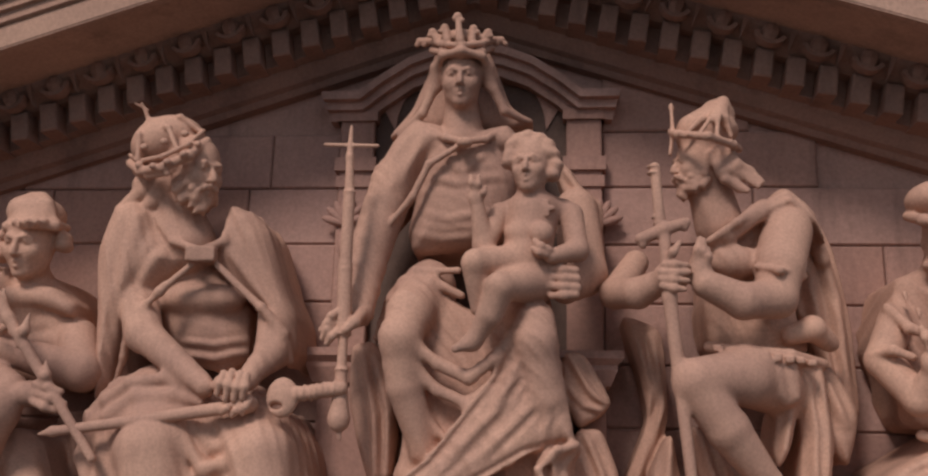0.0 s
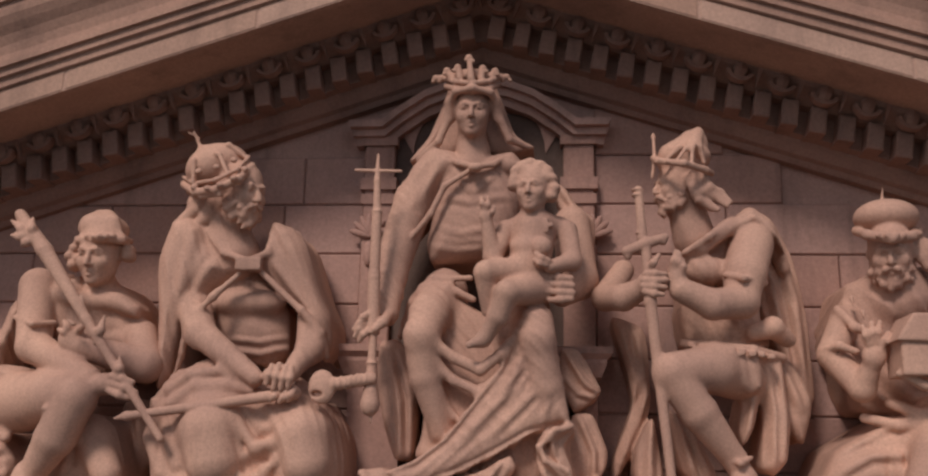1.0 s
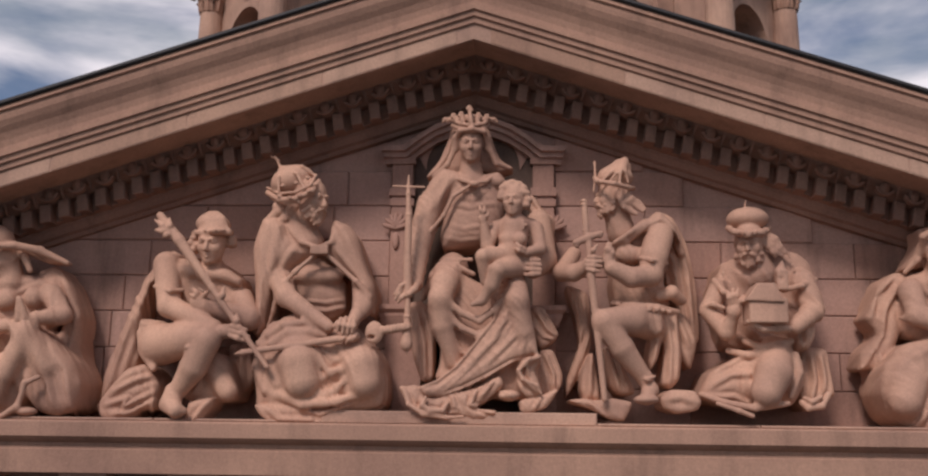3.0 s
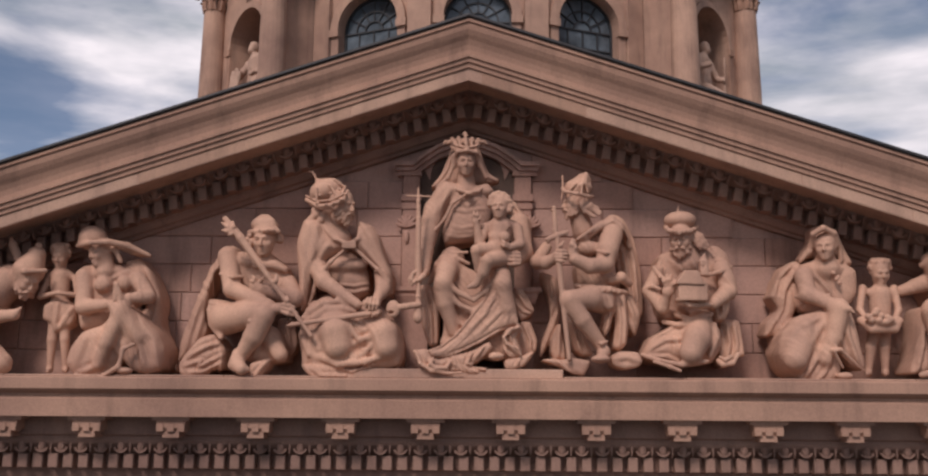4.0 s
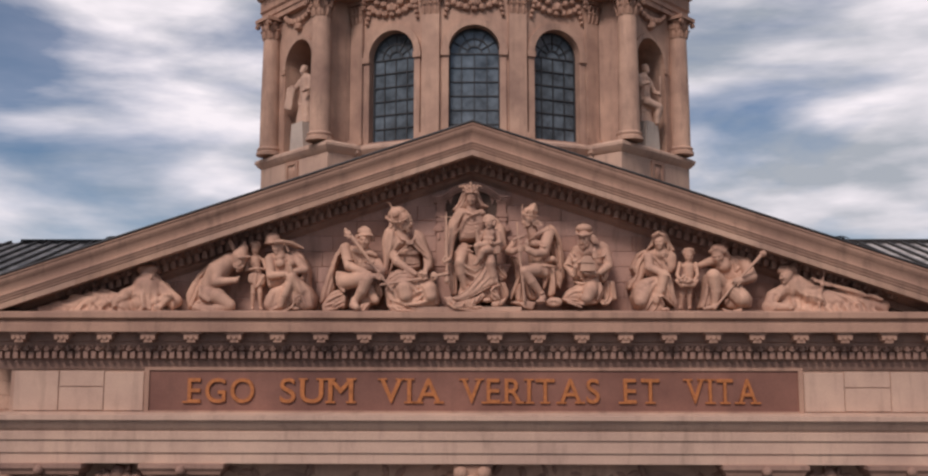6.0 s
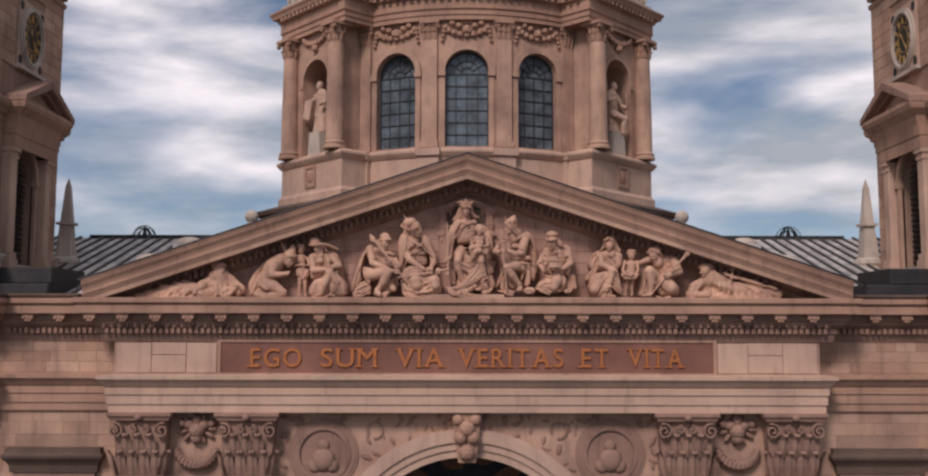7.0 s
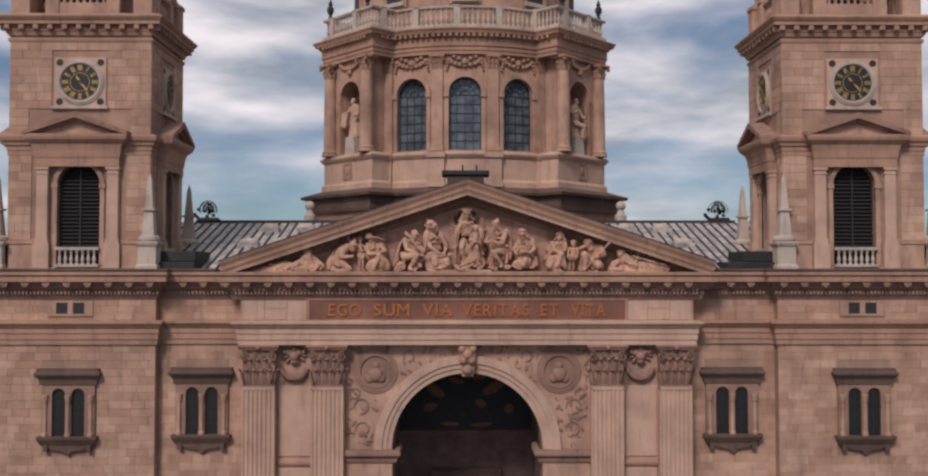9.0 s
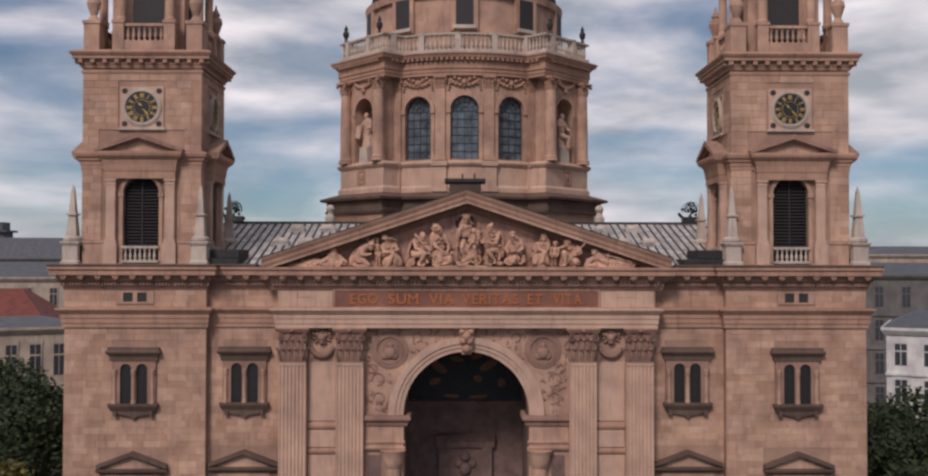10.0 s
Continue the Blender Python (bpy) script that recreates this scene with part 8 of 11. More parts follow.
c.cloth([(-3.03, -0.6, 30.18), (-2.9, -0.6, 30.22), (-2.66, -0.6, 30.2), (-2.5, -0.6, 30.09), (-2.51, -0.6, 29.99), (-2.72, -0.6, 30.06), (-2.99, -0.6, 30.06)], 0.25, 0.08, 0.08)
c.limb([(-3.05, -0.52, 30.3), (-3.06, -0.6, 30.16), (-3.21, -0.55, 30.2)], [0.041, 0.052, 0.041], 0.05)
c.crease(0.012, 0.16, 20, 2.0)
c.crease(0.0035, 0.065, 20, 2.7)
c.head((-2.84, -0.64, 30.49), 0.2, yaw=-4, pitch=14, roll=2, seed=5)
c.ball((-2.86, -0.6, 30.69), (0.188, 0.188, 0.119), 0.02, rot=(0, 2, 0))
c.limb([(-3.09, -0.55, 30.6), (-2.96, -0.75, 30.57), (-2.75, -0.85, 30.56), (-2.64, -0.75, 30.57), (-2.67, -0.55, 30.61)], [0.028, 0.031, 0.03, 0.031, 0.028], 0.008)
c.ball((-3.03, -0.66, 30.6), (0.028, 0.028, 0.025), 0.006)
c.ball((-2.95, -0.74, 30.59), (0.028, 0.028, 0.025), 0.006)
c.ball((-2.87, -0.82, 30.58), (0.027, 0.027, 0.024), 0.006)
c.ball((-2.8, -0.86, 30.57), (0.027, 0.027, 0.024), 0.006)
c.ball((-2.75, -0.88, 30.57), (0.027, 0.027, 0.024), 0.006)
c.ball((-2.71, -0.86, 30.57), (0.027, 0.027, 0.024), 0.006)
c.ball((-2.68, -0.82, 30.58), (0.027, 0.027, 0.024), 0.006)
c.ball((-2.66, -0.74, 30.59), (0.028, 0.028, 0.025), 0.006)
c.ball((-2.65, -0.66, 30.6), (0.028, 0.028, 0.025), 0.006)
c.limb([(-2.95, -0.72, 30.61), (-2.94, -0.72, 30.73), (-2.92, -0.62, 30.81)], [0.017, 0.02, 0.014], 0.05)
c.limb([(-2.87, -0.77, 30.6), (-2.89, -0.72, 30.73), (-2.9, -0.62, 30.81)], [0.017, 0.02, 0.014], 0.05)
c.limb([(-2.8, -0.8, 30.59), (-2.85, -0.72, 30.73), (-2.88, -0.62, 30.81)], [0.017, 0.02, 0.014], 0.05)
c.limb([(-2.75, -0.8, 30.59), (-2.8, -0.72, 30.73), (-2.85, -0.62, 30.81)], [0.017, 0.02, 0.014], 0.05)
c.limb([(-2.7, -0.77, 30.6), (-2.76, -0.72, 30.73), (-2.83, -0.62, 30.81)], [0.017, 0.02, 0.014], 0.05)
c.limb([(-2.66, -0.72, 30.61), (-2.72, -0.72, 30.73), (-2.81, -0.62, 30.81)], [0.017, 0.02, 0.014], 0.05)
c.ball((-3.05, -0.62, 30.53), (0.053, 0.075, 0.047), 0.012)
c.ball((-3.08, -0.62, 30.47), (0.053, 0.075, 0.047), 0.012)
c.ball((-3.05, -0.62, 30.4), (0.053, 0.075, 0.047), 0.012)
c.ball((-2.64, -0.62, 30.52), (0.053, 0.075, 0.047), 0.012)
c.ball((-2.63, -0.62, 30.47), (0.053, 0.075, 0.047), 0.012)
c.ball((-3.01, -0.62, 30.45), (0.053, 0.075, 0.047), 0.012)
c.limb([(-3.38, -0.5, 30.26), (-3.24, -0.72, 29.77), (-2.66, -0.95, 29.52)], [0.146, 0.124, 0.081], 0.04)
c.limb([(-3.43, -0.68, 29.99), (-3.21, -0.82, 29.92), (-3.11, -0.7, 29.95)], [0.022, 0.024, 0.022], 0.01)
c.ball((-2.53, -0.98, 29.48), (0.12, 0.084, 0.078), 0.02)
c.limb([(-2.47, -1.04, 29.53), (-2.38, -1.06, 29.51), (-2.31, -1.04, 29.49)], [0.027, 0.027, 0.021], 0.008)
c.limb([(-2.46, -1.04, 29.48), (-2.36, -1.06, 29.45), (-2.28, -1.04, 29.42)], [0.027, 0.027, 0.021], 0.008)
c.limb([(-2.47, -1.04, 29.43), (-2.39, -1.06, 29.4), (-2.33, -1.04, 29.38)], [0.027, 0.027, 0.021], 0.008)
c.limb([(-2.52, -0.5, 29.88), (-2.39, -0.66, 29.65), (-2.82, -0.84, 29.76)], [0.127, 0.131, 0.085], 0.03)
c.ball((-2.88, -0.86, 29.81), (0.097, 0.067, 0.103), 0.02)
c.limb([(-2.86, -0.9, 29.86), (-2.89, -0.92, 29.89), (-2.93, -0.9, 29.93)], [0.024, 0.024, 0.019], 0.008)
c.limb([(-2.82, -0.9, 29.85), (-2.79, -0.92, 29.88), (-2.78, -0.9, 29.91)], [0.024, 0.024, 0.019], 0.008)
c.limb([(-2.89, -0.9, 29.83), (-2.91, -0.92, 29.85), (-2.96, -0.9, 29.87)], [0.024, 0.024, 0.019], 0.008)
c.limb([(-3.31, -1.0, 30.7), (-3.08, -1.02, 30.43), (-2.69, -1.05, 29.92), (-2.07, -1.05, 29.11)], [0.042, 0.057, 0.036, 0.027], 0.006)
c.limb([(-3.17, -1.02, 30.51), (-3.26, -1.05, 30.58), (-3.36, -1.02, 30.65)], [0.036, 0.03, 0.012], 0.008)
c.limb([(-3.17, -1.02, 30.51), (-3.24, -1.05, 30.53), (-3.31, -1.02, 30.56)], [0.036, 0.03, 0.012], 0.008)
c.limb([(-3.17, -1.02, 30.51), (-3.18, -1.05, 30.58), (-3.2, -1.02, 30.67)], [0.036, 0.03, 0.012], 0.008)
c.limb([(-3.17, -1.02, 30.51), (-3.21, -1.05, 30.48), (-3.26, -1.02, 30.46)], [0.036, 0.03, 0.012], 0.008)
c.limb([(-3.17, -1.02, 30.51), (-3.26, -1.05, 30.52), (-3.35, -1.02, 30.54)], [0.036, 0.03, 0.012], 0.008)
c.limb([(-2.61, -1.05, 29.75), (-2.57, -1.07, 29.84), (-2.56, -1.05, 29.95)], [0.015, 0.033, 0.009], 0.006)
c.limb([(-2.4, -1.05, 29.51), (-2.4, -1.07, 29.58), (-2.42, -1.05, 29.67)], [0.015, 0.03, 0.009], 0.006)
c.limb([(-2.72, -1.03, 29.96), (-2.75, -1.04, 30.1)], [0.024, 0.009], 0.006)
c.limb([(-2.79, -1.03, 29.89), (-2.84, -1.04, 29.92)], [0.018, 0.009], 0.006)
c.cloth([(-3.61, -0.55, 29.66), (-3.34, -0.55, 29.63), (-3.1, -0.55, 29.5), (-3.26, -0.55, 29.24), (-3.46, -0.55, 29.18), (-3.62, -0.55, 29.46)], 0.45, 0.1, 0.12, [([(-3.54, 29.6), (-3.32, 29.56), (-3.09, 29.48)], 0.025, 0.025)])
c.limb([(-3.34, -0.6, 29.37), (-2.97, -0.86, 29.4), (-2.72, -1.0, 29.41)], [0.226, 0.182, 0.137], 0.05)
c.limb([(-2.73, -1.0, 29.37), (-2.86, -0.97, 29.1), (-3.04, -0.9, 28.84)], [0.149, 0.138, 0.088], 0.03)
c.limb([(-3.06, -0.9, 28.86), (-3.07, -0.95, 28.75), (-2.98, -1.05, 28.67)], [0.097, 0.102, 0.077], 0.02)
c.limb([(-3.14, -0.95, 28.71), (-2.98, -1.02, 28.64), (-2.9, -1.02, 28.66)], [0.039, 0.038, 0.033], 0.05)
c.ball((-2.89, -1.06, 29.3), (0.041, 0.041, 0.03), 0.01)
c.limb([(-3.37, -0.7, 29.11), (-3.52, -0.62, 29.3), (-3.59, -0.6, 29.49)], [0.04, 0.046, 0.029], 0.05)
c.cloth([(-2.95, -0.68, 29.08), (-2.75, -0.68, 29.31), (-2.57, -0.68, 29.2), (-2.47, -0.68, 28.94), (-2.47, -0.68, 28.78), (-2.72, -0.68, 28.74), (-3.04, -0.68, 28.79)], 0.55, 0.12, 0.15, [([(-2.66, 29.24), (-2.67, 28.99), (-2.56, 28.81)], 0.037, 0.03), ([(-2.81, 29.11), (-2.88, 28.86)], 0.034, 0.03)])
c.limb([(-2.71, -0.72, 29.12), (-2.52, -0.82, 28.87)], [0.124, 0.104], 0.08)
c.cloth([(-2.91, -0.88, 28.76), (-2.65, -0.88, 28.81), (-2.66, -0.88, 28.72), (-2.8, -0.88, 28.51), (-2.94, -0.88, 28.53)], 0.4, 0.06, 0.08, [([(-2.68, 28.77), (-2.85, 28.55)], 0.027, 0.03)])
c.cloth([(-2.68, -0.35, 29.4), (-2.45, -0.35, 29.43), (-2.36, -0.35, 29.01), (-2.59, -0.35, 28.75), (-2.63, -0.35, 29.01)], 0.3, 0.05, 0.1, [([(-2.53, 29.4), (-2.47, 28.85)], 0.032, 0.03)])
c.statue("youth_with_palm_statue", "kneeling youth figure holding a palm branch, sandstone", FG)

c = Clay((0.81, -1.17, 28.51), (2.56, 0.12, 31.48), 0.0105)
c.cloth([(2.03, -0.3, 30.95), (2.22, -0.3, 30.85), (2.36, -0.3, 30.55), (2.44, -0.3, 30.1), (2.46, -0.3, 29.49), (2.39, -0.3, 29.43), (2.26, -0.3, 29.59), (2.21, -0.3, 29.83), (2.11, -0.3, 30.1), (2.04, -0.3, 30.52)], 0.35, 0.1, 0.14, [([(2.21, 30.72), (2.34, 30.19), (2.37, 29.56)], 0.033, 0.035), ([(2.15, 30.58), (2.22, 30.03), (2.3, 29.61)], 0.033, 0.03)])
c.cloth([(2.12, -0.45, 29.81), (2.27, -0.45, 29.76), (2.41, -0.45, 29.48), (2.32, -0.45, 29.15), (2.19, -0.45, 29.3)], 0.35, 0.1, 0.12, [([(2.19, 29.69), (2.29, 29.42)], 0.032, 0.03)])
c.cloth([(1.5, -0.5, 30.56), (1.61, -0.5, 30.65), (1.83, -0.5, 30.72), (2.07, -0.5, 30.72), (2.14, -0.5, 30.55), (2.09, -0.5, 30.33), (2.05, -0.5, 30.08), (2.13, -0.5, 29.84), (1.94, -0.5, 29.75), (1.63, -0.5, 29.77), (1.52, -0.5, 29.89), (1.49, -0.5, 30.13), (1.53, -0.5, 30.37)], 0.5, 0.16, 0.22, ripple=(0.004, 0.05, 85))
c.limb([(1.53, -0.6, 30.93), (1.61, -0.56, 30.63)], [0.129, 0.153], 0.05)
c.ball((1.66, -0.72, 30.36), (0.155, 0.106, 0.106), 0.05)
c.crease(0.006, 0.13, 30, 3.0)
c.crease(0.0035, 0.065, 30, 3.7)
c.head((1.48, -0.64, 31.0), 0.161, yaw=-74, pitch=2, beard=34, seed=7)
c.ball((1.55, -0.62, 31.23), (0.19, 0.181, 0.109), 0.02)
c.limb([(1.53, -0.62, 31.21), (1.61, -0.62, 31.33), (1.66, -0.62, 31.43)], [0.181, 0.114, 0.012], 0.02)
c.limb([(1.37, -0.8, 31.13), (1.48, -0.82, 31.24), (1.65, -0.66, 31.42)], [0.015, 0.013, 0.007], 0.05)
c.limb([(1.44, -0.93, 31.09), (1.52, -0.9, 31.21), (1.65, -0.66, 31.42)], [0.015, 0.013, 0.007], 0.05)
c.limb([(1.55, -0.93, 31.09), (1.57, -0.9, 31.21), (1.65, -0.66, 31.42)], [0.015, 0.013, 0.007], 0.05)
c.limb([(1.66, -0.8, 31.13), (1.63, -0.82, 31.24), (1.65, -0.66, 31.42)], [0.015, 0.013, 0.007], 0.05)
c.limb([(1.32, -0.62, 31.23), (1.33, -0.85, 31.13), (1.49, -0.98, 31.07), (1.66, -0.85, 31.06), (1.74, -0.62, 31.11)], [0.024, 0.025, 0.025, 0.025, 0.024], 0.008)
c.ball((1.34, -0.88, 31.13), (0.018, 0.018, 0.018), 0.006)
c.ball((1.39, -0.93, 31.1), (0.018, 0.018, 0.018), 0.006)
c.ball((1.45, -0.96, 31.08), (0.018, 0.018, 0.018), 0.006)
c.ball((1.51, -0.96, 31.07), (0.018, 0.018, 0.018), 0.006)
c.ball((1.57, -0.93, 31.07), (0.018, 0.018, 0.018), 0.006)
c.ball((1.64, -0.88, 31.07), (0.018, 0.018, 0.018), 0.006)
c.limb([(1.32, -0.66, 31.4), (1.32, -0.7, 31.2), (1.3, -0.7, 31.05)], [0.012, 0.016, 0.012], 0.006)
c.ball((1.32, -0.66, 31.38), (0.019, 0.019, 0.024), 0.006)
c.limb([(1.58, -0.76, 31.06), (1.63, -0.79, 30.92), (1.73, -0.76, 30.89), (1.81, -0.79, 30.81)], [0.028, 0.03, 0.03, 0.016], 0.012)
c.limb([(1.64, -0.76, 31.08), (1.69, -0.79, 30.96), (1.77, -0.76, 30.92), (1.84, -0.79, 30.84)], [0.026, 0.028, 0.028, 0.014], 0.012)
c.limb([(1.54, -0.76, 31.03), (1.59, -0.79, 30.9), (1.67, -0.76, 30.85), (1.75, -0.79, 30.79)], [0.028, 0.03, 0.028, 0.016], 0.012)
c.limb([(1.61, -0.76, 31.06), (1.67, -0.79, 30.94), (1.74, -0.76, 30.91), (1.82, -0.79, 30.83)], [0.026, 0.028, 0.028, 0.014], 0.012)
c.limb([(1.57, -0.76, 30.99), (1.61, -0.79, 30.86), (1.7, -0.76, 30.81), (1.74, -0.79, 30.78)], [0.023, 0.028, 0.026, 0.014], 0.012)
c.cloth([(1.47, -0.62, 30.45), (1.64, -0.62, 30.57), (1.83, -0.62, 30.73), (2.0, -0.62, 30.85), (2.15, -0.62, 30.72), (2.24, -0.62, 30.48), (2.16, -0.62, 30.6), (2.04, -0.62, 30.68), (1.85, -0.62, 30.61), (1.64, -0.62, 30.45)], 0.4, 0.12, 0.08, [([(1.48, 30.44), (1.81, 30.64), (2.0, 30.74), (2.16, 30.59)], 0.021, 0.02)])
c.limb([(1.47, -0.72, 30.45), (1.62, -0.78, 30.5), (1.81, -0.76, 30.65), (2.0, -0.62, 30.78), (2.16, -0.5, 30.7), (2.26, -0.42, 30.44)], [0.028, 0.042, 0.047, 0.05, 0.048, 0.039], 0.05)
c.limb([(1.5, -0.8, 30.47), (1.66, -0.85, 30.57), (1.84, -0.72, 30.73)], [0.019, 0.023, 0.019], 0.05)
c.limb([(1.99, -0.66, 30.56), (1.91, -0.8, 30.32), (1.86, -0.86, 30.12)], [0.156, 0.144, 0.12], 0.04)
c.limb([(1.87, -0.86, 30.11), (1.65, -0.98, 30.07), (1.44, -1.02, 30.16)], [0.116, 0.105, 0.082], 0.03)
c.limb([(1.76, -0.86, 30.3), (1.86, -0.99, 30.25), (2.04, -0.82, 30.25)], [0.018, 0.023, 0.021], 0.01)
c.ball((1.41, -1.02, 30.25), (0.068, 0.059, 0.104), 0.02)
c.limb([(1.38, -1.05, 30.29), (1.39, -1.07, 30.35), (1.41, -1.05, 30.42)], [0.023, 0.023, 0.018], 0.008)
c.limb([(1.41, -1.05, 30.29), (1.42, -1.07, 30.34), (1.43, -1.05, 30.41)], [0.023, 0.023, 0.018], 0.008)
c.limb([(1.44, -1.05, 30.26), (1.45, -1.07, 30.31), (1.45, -1.05, 30.36)], [0.023, 0.023, 0.018], 0.008)
c.limb([(1.1, -0.4, 30.42), (0.95, -0.66, 30.17), (1.07, -0.84, 30.14), (1.23, -0.98, 30.2)], [0.083, 0.095, 0.093, 0.068], 0.03)
c.ball((1.25, -1.0, 30.21), (0.104, 0.068, 0.091), 0.02)
c.limb([(1.2, -1.07, 30.26), (1.26, -1.09, 30.26), (1.33, -1.07, 30.26)], [0.023, 0.022, 0.018], 0.008)
c.limb([(1.18, -1.07, 30.22), (1.26, -1.09, 30.21), (1.34, -1.07, 30.22)], [0.023, 0.022, 0.018], 0.008)
c.limb([(1.18, -1.07, 30.18), (1.25, -1.09, 30.17), (1.33, -1.07, 30.17)], [0.023, 0.022, 0.018], 0.008)
c.limb([(1.19, -1.07, 30.14), (1.25, -1.09, 30.12), (1.31, -1.07, 30.12)], [0.023, 0.022, 0.018], 0.008)
c.limb([(1.22, -1.05, 30.28), (1.25, -1.1, 30.33), (1.29, -1.08, 30.39)], [0.027, 0.025, 0.016], 0.008)
c.limb([(1.17, -1.0, 30.87), (1.19, -1.01, 30.53)], [0.03, 0.034], 0.005)
c.ball((1.16, -1.0, 30.87), (0.043, 0.043, 0.014), 0.005)
c.ball((1.16, -1.0, 30.83), (0.043, 0.043, 0.014), 0.005)
c.ball((1.18, -1.0, 30.56), (0.043, 0.043, 0.014), 0.005)
c.ball((1.19, -1.0, 30.52), (0.043, 0.043, 0.014), 0.005)
c.limb([(1.08, -1.0, 30.43), (1.21, -1.02, 30.48), (1.34, -1.0, 30.53)], [0.036, 0.041, 0.03], 0.006)
c.ball((1.33, -1.0, 30.5), (0.027, 0.027, 0.027), 0.006)
c.ball((1.09, -1.0, 30.4), (0.027, 0.027, 0.032), 0.006)
c.limb([(1.21, -1.02, 30.48), (1.23, -1.04, 30.08), (1.35, -1.0, 28.83)], [0.034, 0.041, 0.03], 0.006)
c.limb([(1.49, -0.72, 29.84), (1.68, -0.86, 29.8), (1.93, -0.84, 29.78), (2.17, -0.62, 29.76)], [0.035, 0.037, 0.037, 0.033], 0.01)
c.block((1.52, -0.82, 29.82), (0.026, 0.033, 0.021))
c.block((1.59, -0.85, 29.8), (0.025, 0.032, 0.021))
c.block((1.65, -0.88, 29.79), (0.025, 0.032, 0.021))
c.block((1.71, -0.9, 29.78), (0.025, 0.032, 0.021))
c.block((1.77, -0.91, 29.77), (0.025, 0.032, 0.021))
c.block((1.84, -0.9, 29.76), (0.025, 0.032, 0.021))
c.block((1.91, -0.88, 29.75), (0.025, 0.032, 0.021))
c.block((1.98, -0.85, 29.75), (0.025, 0.032, 0.021))
c.block((2.05, -0.82, 29.74), (0.026, 0.033, 0.021))
c.limb([(1.97, -0.7, 29.92), (2.1, -0.7, 29.96), (2.22, -0.6, 29.89)], [0.057, 0.075, 0.057], 0.02)
c.cloth([(1.61, -0.8, 29.77), (1.98, -0.8, 29.75), (1.99, -0.8, 29.52), (1.89, -0.8, 29.48), (1.77, -0.8, 29.55), (1.69, -0.8, 29.71)], 0.3, 0.08, 0.1, [([(1.7, 29.72), (1.81, 29.54)], 0.028, 0.025), ([(1.83, 29.72), (1.87, 29.5)], 0.028, 0.025)])
c.cloth([(2.01, -0.62, 29.78), (2.17, -0.62, 29.75), (2.21, -0.62, 29.32), (2.17, -0.62, 29.05), (2.07, -0.62, 28.95), (1.98, -0.62, 29.0), (2.02, -0.62, 29.27)], 0.45, 0.08, 0.12, [([(2.05, 29.72), (2.09, 29.36), (2.06, 29.02)], 0.029, 0.035), ([(2.13, 29.7), (2.15, 29.36), (2.13, 29.06)], 0.026, 0.03)])
c.cloth([(1.88, -0.66, 29.49), (2.01, -0.66, 29.53), (1.95, -0.66, 29.27), (1.87, -0.66, 29.14), (1.84, -0.66, 29.26)], 0.4, 0.06, 0.08, [([(1.95, 29.49), (1.89, 29.19)], 0.024, 0.03)])
c.limb([(1.95, -0.55, 29.65), (1.66, -0.86, 29.65), (1.37, -1.0, 29.62)], [0.202, 0.166, 0.123], 0.04)
c.limb([(1.36, -1.0, 29.6), (1.54, -0.96, 29.35), (1.77, -0.86, 29.06), (1.83, -0.85, 28.94)], [0.123, 0.123, 0.083, 0.074], 0.03)
c.limb([(1.73, -0.9, 29.06), (1.79, -0.97, 29.03), (1.87, -0.9, 29.07)], [0.016, 0.021, 0.016], 0.01)
c.limb([(1.83, -0.86, 28.93), (1.77, -0.98, 28.84)], [0.088, 0.064], 0.02)
c.ball((1.77, -0.98, 28.83), (0.127, 0.114, 0.05), 0.02)
c.cloth([(0.99, -0.3, 30.11), (1.27, -0.3, 30.01), (1.3, -0.3, 29.45), (1.2, -0.3, 29.18), (1.0, -0.3, 28.84), (1.02, -0.3, 29.07), (1.17, -0.3, 29.44), (1.12, -0.3, 29.71)], 0.3, 0.06, 0.1, [([(1.08, 30.0), (1.19, 29.61), (1.07, 29.03)], 0.03, 0.035), ([(1.2, 29.95), (1.25, 29.51), (1.11, 29.08)], 0.027, 0.03)])
c.cloth([(1.15, -0.55, 29.12), (1.28, -0.55, 29.38), (1.36, -0.55, 28.82), (1.18, -0.55, 28.82), (1.14, -0.55, 28.94)], 0.5, 0.12, 0.1, [([(1.26, 29.3), (1.23, 28.85)], 0.029, 0.03)])
c.cloth([(1.37, -0.62, 29.42), (1.56, -0.62, 29.26), (1.72, -0.62, 28.9), (1.57, -0.62, 28.88), (1.46, -0.62, 28.96)], 0.5, 0.08, 0.1, [([(1.42, 29.35), (1.54, 28.92)], 0.026, 0.035), ([(1.51, 29.26), (1.65, 28.92)], 0.024, 0.03)])
c.cloth([(0.97, -0.88, 28.82), (1.15, -0.88, 28.84), (1.28, -0.88, 28.82), (1.41, -0.88, 28.85), (1.66, -0.88, 28.81), (1.56, -0.88, 28.61), (1.41, -0.88, 28.63), (1.23, -0.88, 28.73)], 0.5, 0.05, 0.08, [([(1.19, 28.82), (1.36, 28.65)], 0.023, 0.025)])
c.cloth([(1.92, -0.9, 28.85), (2.02, -0.9, 28.94), (2.28, -0.9, 28.93), (2.34, -0.9, 28.81), (2.29, -0.9, 28.73), (2.08, -0.9, 28.69), (1.94, -0.9, 28.75)], 0.5, 0.06, 0.08, [([(1.98, 28.84), (2.12, 28.86), (2.28, 28.81)], 0.035, 0.02)])
c.statue("knight_with_sword_statue", "kneeling bearded knight figure leaning on a tall sword", FG)

